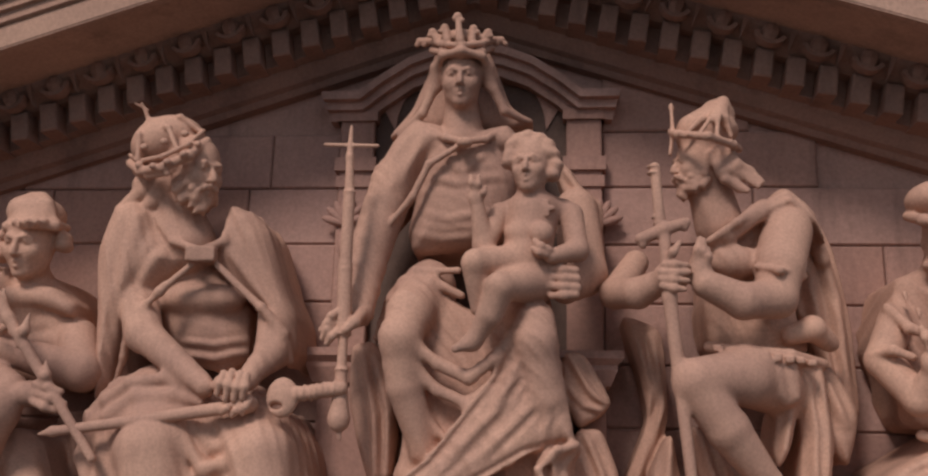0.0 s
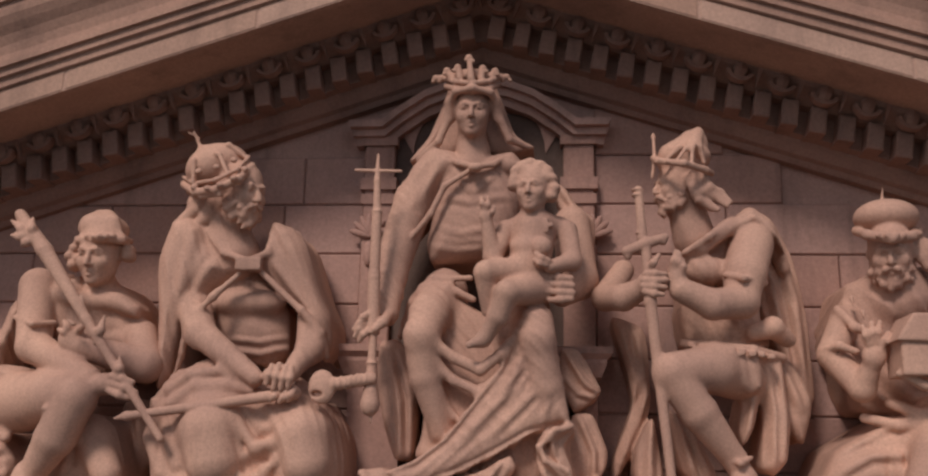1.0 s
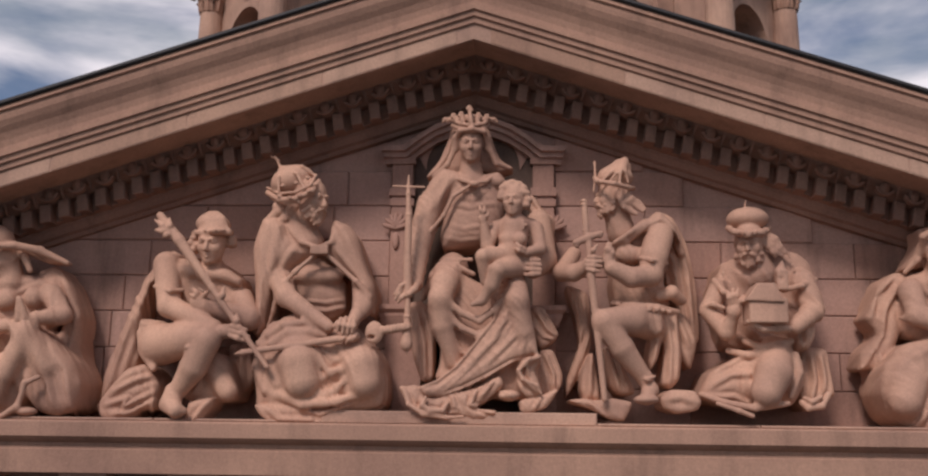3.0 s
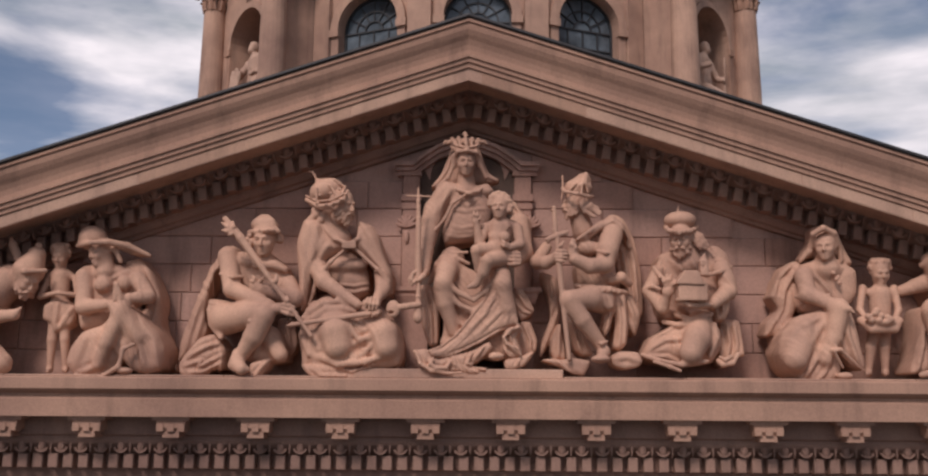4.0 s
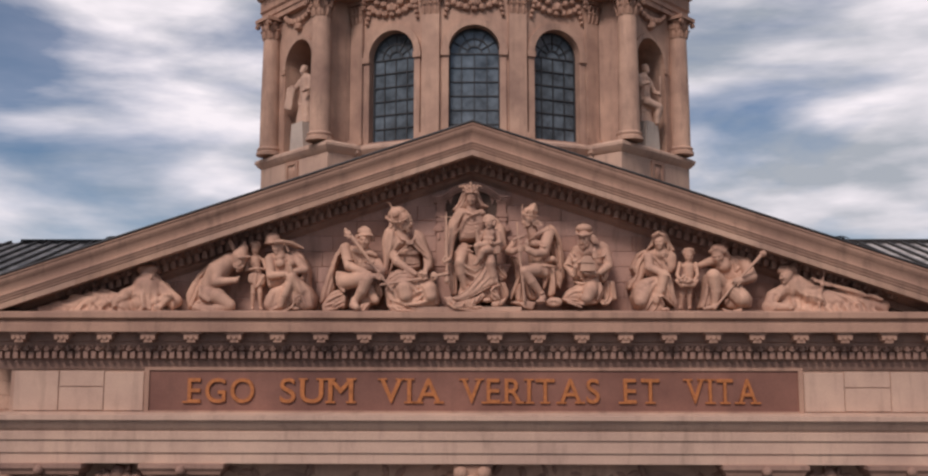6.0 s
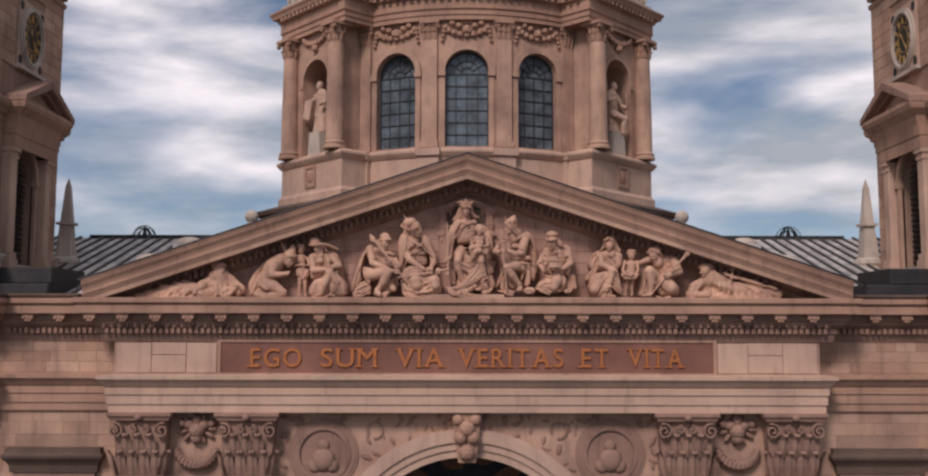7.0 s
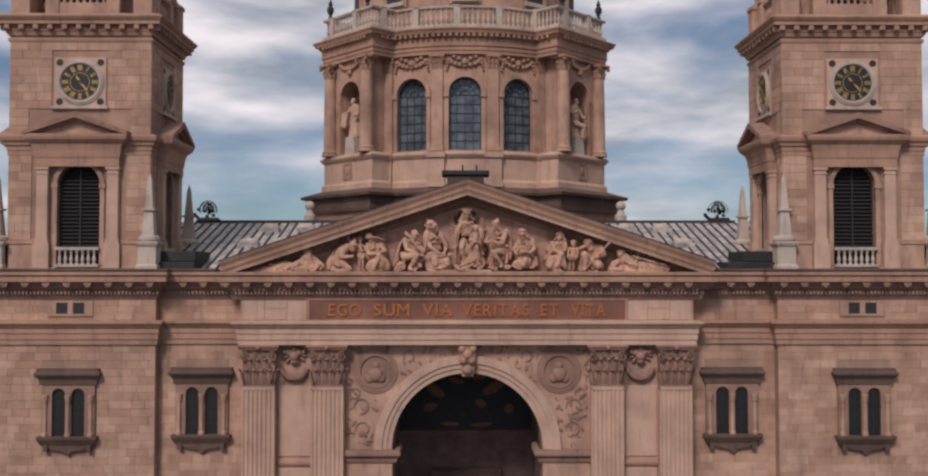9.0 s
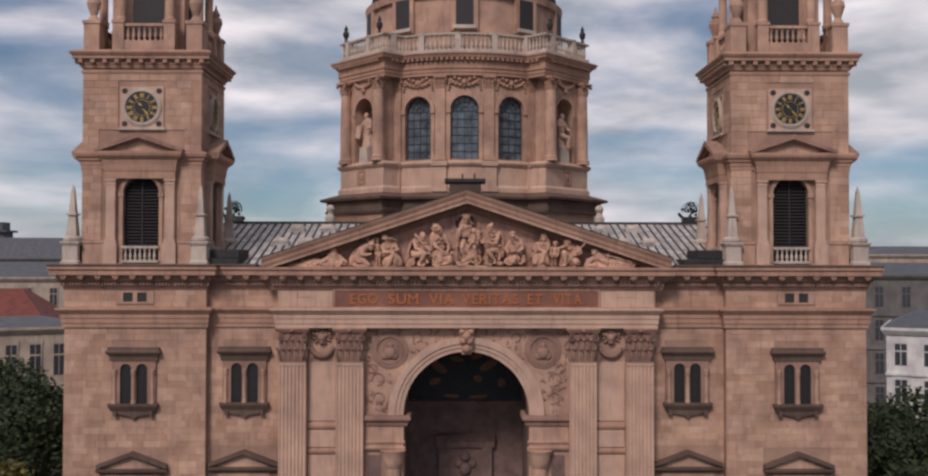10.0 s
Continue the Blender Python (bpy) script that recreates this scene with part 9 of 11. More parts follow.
c = Clay((2.26, -1.31, 28.62), (3.9, 0.16, 31.03), 0.0115)
c.cloth([(2.67, -0.46, 30.31), (2.84, -0.46, 30.38), (3.17, -0.46, 30.45), (3.48, -0.46, 30.45), (3.62, -0.46, 30.33), (3.68, -0.46, 30.15), (3.68, -0.46, 29.74), (3.53, -0.46, 29.46), (3.15, -0.46, 29.38), (2.71, -0.46, 29.4), (2.65, -0.46, 29.7), (2.56, -0.46, 29.91), (2.62, -0.46, 30.14)], 0.55, 0.12, 0.22, [([(2.85, 29.71), (3.03, 29.49), (3.37, 29.47)], 0.037, 0.03), ([(2.74, 29.56), (2.97, 29.39)], 0.032, 0.03)])
c.limb([(2.99, -0.55, 30.39), (3.04, -0.52, 30.19)], [0.161, 0.209], 0.05)
c.limb([(3.5, -0.6, 30.1), (3.56, -0.72, 29.78), (3.3, -0.94, 29.58)], [0.134, 0.122, 0.079], 0.05)
c.crease(0.012, 0.16, 35, 4.0)
c.crease(0.0035, 0.065, 35, 4.7)
c.head((2.94, -0.68, 30.5), 0.184, yaw=-20, pitch=14, beard=40, seed=9)
c.ball((2.95, -0.62, 30.77), (0.222, 0.206, 0.129), 0.02)
c.limb([(2.76, -0.55, 30.69), (2.75, -0.8, 30.6), (2.87, -0.92, 30.54), (3.05, -0.8, 30.59), (3.19, -0.55, 30.69)], [0.034, 0.035, 0.035, 0.035, 0.034], 0.008)
c.ball((2.74, -0.72, 30.63), (0.025, 0.023, 0.025), 0.006)
c.ball((2.77, -0.82, 30.6), (0.025, 0.023, 0.025), 0.006)
c.ball((2.8, -0.9, 30.57), (0.025, 0.022, 0.025), 0.006)
c.ball((2.84, -0.94, 30.56), (0.025, 0.022, 0.025), 0.006)
c.ball((2.9, -0.94, 30.56), (0.025, 0.022, 0.025), 0.006)
c.ball((2.96, -0.9, 30.57), (0.025, 0.022, 0.025), 0.006)
c.ball((3.04, -0.82, 30.6), (0.025, 0.023, 0.025), 0.006)
c.ball((3.13, -0.72, 30.63), (0.025, 0.023, 0.025), 0.006)
c.limb([(2.92, -0.66, 30.9), (2.93, -0.66, 30.98)], [0.013, 0.008], 0.004)
c.limb([(3.11, -0.68, 30.6), (3.19, -0.68, 30.53), (3.23, -0.68, 30.44), (3.31, -0.68, 30.39)], [0.031, 0.036, 0.033, 0.018], 0.012)
c.limb([(3.12, -0.68, 30.56), (3.17, -0.68, 30.48), (3.21, -0.68, 30.4), (3.28, -0.68, 30.36)], [0.031, 0.033, 0.031, 0.018], 0.012)
c.limb([(3.09, -0.68, 30.53), (3.14, -0.68, 30.46), (3.18, -0.68, 30.4), (3.21, -0.68, 30.35)], [0.028, 0.031, 0.028, 0.015], 0.012)
c.limb([(3.13, -0.68, 30.61), (3.22, -0.68, 30.55), (3.27, -0.68, 30.46), (3.32, -0.68, 30.41)], [0.026, 0.031, 0.028, 0.015], 0.012)
c.limb([(3.26, -0.72, 29.99), (3.44, -0.78, 30.03), (3.63, -0.62, 30.12)], [0.031, 0.033, 0.031], 0.012)
c.limb([(2.58, -0.58, 30.11), (2.64, -0.74, 29.96), (2.74, -0.76, 29.92)], [0.031, 0.033, 0.025], 0.012)
c.limb([(3.39, -0.68, 30.27), (3.39, -0.7, 30.22)], [0.018, 0.008], 0.008)
c.limb([(3.48, -0.68, 30.21), (3.48, -0.7, 30.15)], [0.018, 0.008], 0.008)
c.limb([(3.35, -0.68, 30.39), (3.35, -0.7, 30.33)], [0.018, 0.008], 0.008)
c.limb([(3.29, -0.68, 30.18), (3.28, -0.7, 30.13)], [0.018, 0.008], 0.008)
c.limb([(3.5, -0.68, 30.11), (3.5, -0.7, 30.05)], [0.018, 0.008], 0.008)
c.limb([(3.4, -0.68, 30.08), (3.4, -0.7, 30.03)], [0.018, 0.008], 0.008)
c.limb([(2.65, -0.68, 30.18), (2.65, -0.7, 30.12)], [0.018, 0.008], 0.008)
c.limb([(2.72, -0.68, 30.08), (2.72, -0.7, 30.02)], [0.018, 0.008], 0.008)
c.cloth([(3.31, -0.72, 29.63), (3.57, -0.72, 29.68), (3.56, -0.72, 29.51), (3.48, -0.72, 29.36), (3.37, -0.72, 29.35), (3.35, -0.72, 29.48)], 0.3, 0.1, 0.1, [([(3.34, 29.57), (3.4, 29.38)], 0.023, 0.03), ([(3.46, 29.6), (3.42, 29.38)], 0.023, 0.03)])
c.ball((3.14, -1.0, 29.55), (0.113, 0.089, 0.049), 0.015)
c.limb([(3.14, -1.02, 29.54), (2.94, -1.08, 29.54), (2.78, -1.1, 29.61)], [0.039, 0.034, 0.022], 0.01)
c.limb([(3.11, -1.04, 29.58), (3.02, -1.1, 29.63), (2.95, -1.12, 29.7)], [0.034, 0.029, 0.019], 0.01)
c.limb([(2.64, -0.52, 30.05), (2.5, -0.66, 29.78), (2.64, -0.8, 29.54), (2.68, -0.9, 29.68)], [0.099, 0.103, 0.091, 0.062], 0.03)
c.limb([(2.43, -0.7, 29.81), (2.51, -0.82, 29.82), (2.61, -0.84, 29.78)], [0.026, 0.03, 0.023], 0.012)
c.ball((2.69, -0.94, 29.74), (0.079, 0.06, 0.084), 0.02)
c.limb([(2.65, -0.97, 29.81), (2.63, -0.99, 29.87), (2.62, -0.97, 29.93)], [0.022, 0.022, 0.018], 0.008)
c.limb([(2.68, -0.97, 29.82), (2.67, -0.99, 29.89), (2.68, -0.97, 29.96)], [0.022, 0.022, 0.018], 0.008)
c.limb([(2.71, -0.97, 29.82), (2.71, -0.99, 29.89), (2.73, -0.97, 29.96)], [0.022, 0.022, 0.018], 0.008)
c.limb([(2.73, -0.97, 29.79), (2.75, -0.99, 29.84), (2.78, -0.97, 29.89)], [0.022, 0.022, 0.018], 0.008)
c.block((2.98, -1.02, 29.72), (0.191, 0.152, 0.128))
c.cloth([(2.75, -1.2, 29.81), (2.87, -1.2, 29.99), (3.05, -1.2, 29.99), (3.13, -1.2, 29.8)], 0.34, 0.0, 0.05, k=0.004, ripple=(0.0, 0.1, 0), sharp=True)
c.block((2.79, -1.24, 29.74), (0.017, 0.033, 0.033), cut=True)
c.block((2.85, -1.24, 29.74), (0.017, 0.033, 0.033), cut=True)
c.block((2.91, -1.24, 29.74), (0.017, 0.033, 0.033), cut=True)
c.block((2.96, -1.24, 29.74), (0.017, 0.033, 0.033), cut=True)
c.block((3.02, -1.24, 29.74), (0.017, 0.033, 0.033), cut=True)
c.block((3.16, -1.02, 30.04), (0.056, 0.059, 0.103))
c.limb([(3.16, -1.02, 30.14), (3.18, -1.02, 30.25)], [0.064, 0.007], 0.008)
c.block((3.11, -1.1, 30.05), (0.012, 0.034, 0.024), cut=True)
c.block((3.15, -1.1, 30.05), (0.012, 0.034, 0.024), cut=True)
c.cloth([(2.36, -0.68, 28.91), (2.47, -0.68, 29.13), (2.67, -0.68, 29.24), (2.9, -0.68, 29.38), (3.23, -0.68, 29.39), (3.43, -0.68, 29.27), (3.43, -0.68, 29.01), (3.3, -0.68, 28.79), (3.0, -0.68, 28.75), (2.58, -0.68, 28.79), (2.37, -0.68, 28.85)], 0.75, 0.16, 0.22, [([(2.51, 29.15), (2.8, 29.3), (3.18, 29.37)], 0.033, 0.03), ([(2.41, 28.96), (2.65, 29.1), (2.86, 29.11)], 0.033, 0.03), ([(2.38, 28.86), (2.68, 28.87), (2.86, 28.78)], 0.031, 0.03), ([(2.82, 29.15), (2.82, 28.97), (2.87, 28.85)], 0.031, 0.03)], ripple=(0.01, 0.16, 40))
c.limb([(3.15, -0.7, 29.36), (3.06, -0.95, 29.11), (2.96, -1.0, 28.92)], [0.153, 0.178, 0.153], 0.1)
c.limb([(2.84, -0.72, 29.45), (2.99, -0.84, 29.37), (3.29, -0.8, 29.45)], [0.038, 0.042, 0.033], 0.05)
c.limb([(2.67, -0.7, 29.35), (2.85, -0.82, 29.3), (3.17, -0.86, 29.35)], [0.033, 0.037, 0.028], 0.05)
c.limb([(3.33, -0.8, 29.31), (3.34, -0.86, 29.12), (3.23, -0.88, 28.88)], [0.033, 0.037, 0.028], 0.05)
c.limb([(2.35, -0.8, 28.9), (2.56, -0.95, 28.81), (2.84, -1.0, 28.76), (3.18, -0.95, 28.81)], [0.028, 0.034, 0.036, 0.027], 0.05)
c.cloth([(3.46, -0.5, 29.41), (3.74, -0.5, 29.41), (3.77, -0.5, 29.14), (3.8, -0.5, 28.9), (3.68, -0.5, 28.89), (3.53, -0.5, 28.73), (3.42, -0.5, 28.84)], 0.55, 0.08, 0.14, [([(3.55, 29.35), (3.58, 29.08), (3.53, 28.84)], 0.031, 0.04), ([(3.65, 29.35), (3.68, 29.09), (3.66, 28.92)], 0.029, 0.03)])
c.limb([(3.34, -0.88, 28.82), (3.38, -0.95, 28.77), (3.51, -0.95, 28.79), (3.6, -0.9, 28.91)], [0.032, 0.036, 0.036, 0.032], 0.05)
c.limb([(3.36, -0.9, 28.87), (3.41, -0.98, 28.83), (3.5, -0.98, 28.88)], [0.02, 0.027, 0.022], 0.012)
c.limb([(2.47, -1.0, 28.8), (2.67, -1.05, 28.73), (2.8, -1.05, 28.68)], [0.02, 0.027, 0.024], 0.006)
c.statue("king_with_church_statue", "kneeling bearded king figure offering a small church model", FG)

c = Clay((-5.59, -1.06, 28.37), (-4.02, 0.12, 30.74), 0.014)
c.cloth([(-4.93, -0.35, 30.17), (-4.68, -0.35, 30.27), (-4.49, -0.35, 30.06), (-4.32, -0.35, 29.7), (-4.32, -0.35, 29.31), (-4.16, -0.35, 28.76), (-4.47, -0.35, 28.62), (-4.65, -0.35, 29.24), (-4.53, -0.35, 29.67)], 0.35, 0.1, 0.15, [([(-4.6, 30.19), (-4.36, 29.73), (-4.4, 29.24)], 0.042, 0.04), ([(-4.67, 30.08), (-4.5, 29.66)], 0.035, 0.03)])
c.cloth([(-5.49, -0.45, 30.11), (-5.24, -0.45, 30.15), (-4.89, -0.45, 30.15), (-4.59, -0.45, 30.01), (-4.46, -0.45, 29.69), (-4.63, -0.45, 29.55), (-5.0, -0.45, 29.23), (-5.42, -0.45, 29.2), (-5.49, -0.45, 29.65)], 0.5, 0.14, 0.2, [([(-5.28, 30.02), (-5.03, 29.9), (-4.72, 30.06)], 0.028, 0.02)])
c.ball((-5.08, -0.62, 29.84), (0.123, 0.102, 0.116), 0.04)
c.ball((-4.78, -0.62, 29.86), (0.123, 0.102, 0.116), 0.04)
c.limb([(-5.38, -0.55, 29.96), (-5.3, -0.68, 29.52), (-4.83, -0.85, 29.54)], [0.123, 0.115, 0.067], 0.04)
c.limb([(-4.62, -0.55, 29.92), (-4.43, -0.65, 29.67), (-4.7, -0.85, 29.61)], [0.117, 0.109, 0.067], 0.04)
c.cloth([(-5.47, -0.7, 28.73), (-5.43, -0.7, 28.94), (-5.28, -0.7, 29.18), (-4.97, -0.7, 29.28), (-4.88, -0.7, 29.49), (-4.75, -0.7, 29.6), (-4.57, -0.7, 29.49), (-4.24, -0.7, 29.18), (-4.12, -0.7, 28.94), (-4.14, -0.7, 28.67), (-4.34, -0.7, 28.59), (-4.55, -0.7, 28.64), (-4.7, -0.7, 28.81), (-4.88, -0.7, 28.54), (-5.05, -0.7, 28.47), (-5.33, -0.7, 28.57)], 0.6, 0.14, 0.18, [([(-4.7, 29.54), (-4.87, 29.1), (-4.91, 28.73), (-5.24, 28.6)], 0.041, 0.04), ([(-4.62, 29.51), (-4.46, 29.04), (-4.33, 28.63)], 0.041, 0.035), ([(-4.53, 29.44), (-4.25, 29.07), (-4.16, 28.7)], 0.037, 0.035), ([(-4.66, 29.03), (-4.6, 28.73)], 0.037, 0.03), ([(-5.18, 29.13), (-5.29, 28.73)], 0.047, 0.02)])
c.limb([(-4.72, -0.85, 29.46), (-4.87, -0.9, 29.0), (-4.97, -0.85, 28.73)], [0.114, 0.1, 0.074], 0.08)
c.limb([(-4.72, -0.85, 29.46), (-4.47, -0.8, 29.11)], [0.107, 0.101], 0.08)
c.limb([(-4.48, -0.95, 28.99), (-4.6, -0.98, 28.93), (-4.65, -0.98, 28.69), (-4.95, -0.95, 28.51), (-5.25, -0.9, 28.59)], [0.028, 0.034, 0.037, 0.04, 0.028], 0.05)
c.crease(0.008, 0.17, 30, 1.5)
c.crease(0.0035, 0.065, 30, 2.2)
c.ball((-4.59, -0.9, 28.64), (0.107, 0.1, 0.047), 0.02)
c.limb([(-5.1, -0.55, 30.21), (-5.09, -0.55, 30.03)], [0.11, 0.137], 0.04)
c.head((-5.15, -0.6, 30.3), 0.171, yaw=-35, pitch=12, seed=2)
c.ball((-5.29, -0.58, 30.5), (0.198, 0.188, 0.178), 0.02)
c.limb([(-5.49, -0.6, 30.39), (-5.2, -0.85, 30.39), (-5.0, -0.75, 30.42), (-4.78, -0.6, 30.39), (-4.5, -0.5, 30.27)], [0.031, 0.037, 0.044, 0.05, 0.029], 0.05)
c.cloth([(-5.11, -0.5, 30.52), (-4.82, -0.5, 30.45), (-4.48, -0.5, 30.27), (-4.73, -0.5, 30.27), (-4.99, -0.5, 30.37)], 0.2, 0.05, 0.06)
c.limb([(-4.95, -0.6, 30.34), (-4.87, -0.58, 30.17)], [0.044, 0.031], 0.05)
c.limb([(-4.78, -0.9, 29.6), (-4.78, -0.95, 29.82)], [0.04, 0.023], 0.01)
c.limb([(-4.71, -0.9, 29.62), (-4.76, -0.95, 29.81)], [0.04, 0.023], 0.01)
c.statue("praying_woman_statue", "kneeling praying woman figure with broad hat and veil", FG)

c = Clay((-6.08, -0.72, 28.57), (-5.36, -0.18, 30.56), 0.014)
c.limb([(-5.78, -0.4, 29.98), (-5.75, -0.4, 29.53)], [0.138, 0.124], 0.03)
c.limb([(-5.9, -0.4, 30.0), (-5.66, -0.4, 30.0)], [0.058, 0.058], 0.04)
c.limb([(-5.79, -0.4, 30.13), (-5.79, -0.4, 30.03)], [0.066, 0.073], 0.02)
c.limb([(-5.81, -0.4, 29.53), (-5.81, -0.45, 29.08), (-5.83, -0.4, 28.68)], [0.09, 0.065, 0.041], 0.02)
c.limb([(-5.83, -0.4, 28.67), (-5.8, -0.52, 28.64)], [0.035, 0.027], 0.05)
c.limb([(-5.68, -0.4, 29.53), (-5.63, -0.45, 29.09), (-5.61, -0.4, 28.68)], [0.09, 0.065, 0.041], 0.02)
c.limb([(-5.61, -0.4, 28.67), (-5.55, -0.52, 28.65)], [0.035, 0.027], 0.05)
c.limb([(-5.95, -0.4, 29.96), (-6.0, -0.5, 29.68), (-5.69, -0.65, 29.72)], [0.048, 0.043, 0.029], 0.05)
c.limb([(-5.57, -0.4, 29.96), (-5.47, -0.5, 29.7), (-5.65, -0.65, 29.71)], [0.048, 0.043, 0.029], 0.05)
c.cloth([(-5.94, -0.5, 29.57), (-5.72, -0.5, 29.66), (-5.46, -0.5, 29.54), (-5.51, -0.5, 29.3), (-5.75, -0.5, 29.16), (-5.81, -0.5, 29.3), (-5.94, -0.5, 29.36)], 0.25, 0.06, 0.08, [([(-5.72, 29.6), (-5.74, 29.22)], 0.031, 0.03), ([(-5.51, 29.53), (-5.69, 29.22)], 0.031, 0.02)])
c.head((-5.78, -0.45, 30.27), 0.145, pitch=18, seed=6, curls=7)
c.ball((-5.81, -0.42, 30.39), (0.131, 0.124, 0.073), 0.03)
c.statue("standing_child_statue", "standing child figure with folded arms, sandstone", FG)

c = Clay((5.27, -0.91, 28.6), (6.02, -0.21, 30.38), 0.014)
c.limb([(5.71, -0.45, 29.77), (5.69, -0.45, 29.39)], [0.149, 0.133], 0.03)
c.limb([(5.59, -0.45, 29.79), (5.84, -0.45, 29.79)], [0.063, 0.063], 0.04)
c.limb([(5.72, -0.45, 29.93), (5.72, -0.45, 29.82)], [0.07, 0.078], 0.02)
c.limb([(5.62, -0.45, 29.39), (5.52, -0.5, 29.03), (5.48, -0.45, 28.7)], [0.097, 0.07, 0.044], 0.02)
c.limb([(5.48, -0.45, 28.69), (5.41, -0.57, 28.67)], [0.037, 0.029], 0.05)
c.limb([(5.75, -0.45, 29.39), (5.7, -0.5, 29.03), (5.71, -0.45, 28.7)], [0.097, 0.07, 0.044], 0.02)
c.limb([(5.71, -0.45, 28.69), (5.66, -0.57, 28.67)], [0.037, 0.029], 0.05)
c.limb([(5.48, -0.45, 29.86), (5.4, -0.5, 29.55), (5.44, -0.7, 29.34)], [0.052, 0.046, 0.031], 0.05)
c.limb([(5.91, -0.45, 29.86), (5.93, -0.5, 29.55), (5.76, -0.7, 29.34)], [0.052, 0.046, 0.031], 0.05)
c.limb([(5.36, -0.62, 29.39), (5.47, -0.72, 29.27), (5.77, -0.7, 29.28), (5.88, -0.62, 29.39)], [0.053, 0.065, 0.065, 0.053], 0.02)
c.ball((5.6, -0.65, 29.35), (0.222, 0.178, 0.077), 0.02)
c.ball((5.39, -0.8, 29.43), (0.05, 0.05, 0.044), 0.01)
c.ball((5.48, -0.8, 29.47), (0.05, 0.05, 0.044), 0.01)
c.ball((5.56, -0.8, 29.44), (0.05, 0.05, 0.044), 0.01)
c.ball((5.65, -0.8, 29.42), (0.05, 0.05, 0.044), 0.01)
c.ball((5.43, -0.8, 29.38), (0.05, 0.05, 0.044), 0.01)
c.ball((5.53, -0.8, 29.38), (0.05, 0.05, 0.044), 0.01)
c.ball((5.63, -0.8, 29.36), (0.05, 0.05, 0.044), 0.01)
c.ball((5.51, -0.8, 29.51), (0.05, 0.05, 0.044), 0.01)
c.ball((5.69, -0.8, 29.39), (0.05, 0.05, 0.044), 0.01)
c.head((5.71, -0.5, 30.08), 0.156, pitch=18, seed=6, curls=7)
c.ball((5.73, -0.47, 30.2), (0.141, 0.133, 0.078), 0.03)
c.statue("child_with_basket_statue", "standing child figure holding a basket of fruit", FG)

c = Clay((4.0, -1.09, 28.38), (5.51, 0.12, 30.87), 0.014)
c.cloth([(4.25, -0.35, 29.83), (4.38, -0.35, 30.14), (4.6, -0.35, 30.26), (4.69, -0.35, 30.2), (4.6, -0.35, 29.96), (4.6, -0.35, 29.62), (4.4, -0.35, 29.23), (4.1, -0.35, 29.17), (4.14, -0.35, 29.38), (4.34, -0.35, 29.56), (4.2, -0.35, 29.74)], 0.35, 0.1, 0.13, [([(4.54, 30.2), (4.32, 30.0), (4.24, 29.73)], 0.033, 0.04), ([(4.58, 30.13), (4.4, 29.82), (4.35, 29.55), (4.13, 29.22)], 0.033, 0.04), ([(4.29, 29.43), (4.34, 29.25)], 0.03, 0.03)])
c.cloth([(4.59, -0.45, 30.16), (4.81, -0.45, 30.25), (5.22, -0.45, 30.23), (5.41, -0.45, 30.1), (5.38, -0.45, 29.74), (5.24, -0.45, 29.59), (4.94, -0.45, 29.47), (4.59, -0.45, 29.52), (4.55, -0.45, 29.82)], 0.5, 0.13, 0.2, [([(4.64, 30.14), (4.86, 29.93), (5.03, 29.72)], 0.027, 0.03), ([(5.17, 30.14), (5.04, 29.93)], 0.027, 0.02)])
c.cloth([(4.84, -0.4, 30.56), (4.82, -0.4, 30.72), (5.03, -0.4, 30.77), (5.19, -0.4, 30.69), (5.26, -0.4, 30.47), (5.39, -0.4, 30.2), (5.24, -0.4, 30.17), (5.16, -0.4, 30.32), (4.84, -0.4, 30.29), (4.64, -0.4, 30.26)], 0.3, 0.06, 0.1)
c.limb([(4.97, -0.5, 30.27), (4.98, -0.5, 30.12)], [0.132, 0.18], 0.04)
c.limb([(4.64, -0.55, 30.02), (4.64, -0.68, 29.74), (4.83, -0.8, 29.63), (4.99, -0.9, 29.52)], [0.131, 0.118, 0.094, 0.07], 0.04)
c.limb([(4.5, -0.6, 29.72), (4.6, -0.72, 29.69), (4.91, -0.75, 29.73)], [0.025, 0.027, 0.022], 0.05)
c.cloth([(4.18, -0.7, 28.94), (4.23, -0.7, 29.2), (4.48, -0.7, 29.44), (4.86, -0.7, 29.53), (5.01, -0.7, 29.63), (5.18, -0.7, 29.57), (5.25, -0.7, 29.3), (5.35, -0.7, 28.69), (5.16, -0.7, 28.75), (4.94, -0.7, 28.98), (5.01, -0.7, 28.75), (5.0, -0.7, 28.57), (4.68, -0.7, 28.48), (4.43, -0.7, 28.58), (4.27, -0.7, 28.71)], 0.6, 0.14, 0.18, [([(4.99, 29.57), (4.85, 29.2), (4.6, 28.77), (4.47, 28.57)], 0.035, 0.045), ([(5.07, 29.52), (5.1, 29.14), (5.24, 28.71)], 0.035, 0.04), ([(4.75, 29.43), (4.39, 29.25), (4.24, 29.02)], 0.038, 0.035), ([(4.8, 29.37), (4.55, 29.02), (4.42, 28.65)], 0.035, 0.03), ([(4.86, 28.94), (4.76, 28.68), (4.61, 28.51)], 0.03, 0.03)])
c.limb([(4.98, -0.88, 29.53), (4.89, -0.86, 29.14), (4.77, -0.85, 28.85)], [0.134, 0.111, 0.082], 0.08)
c.limb([(4.55, -0.7, 29.21), (4.37, -0.85, 28.85)], [0.189, 0.163], 0.1)
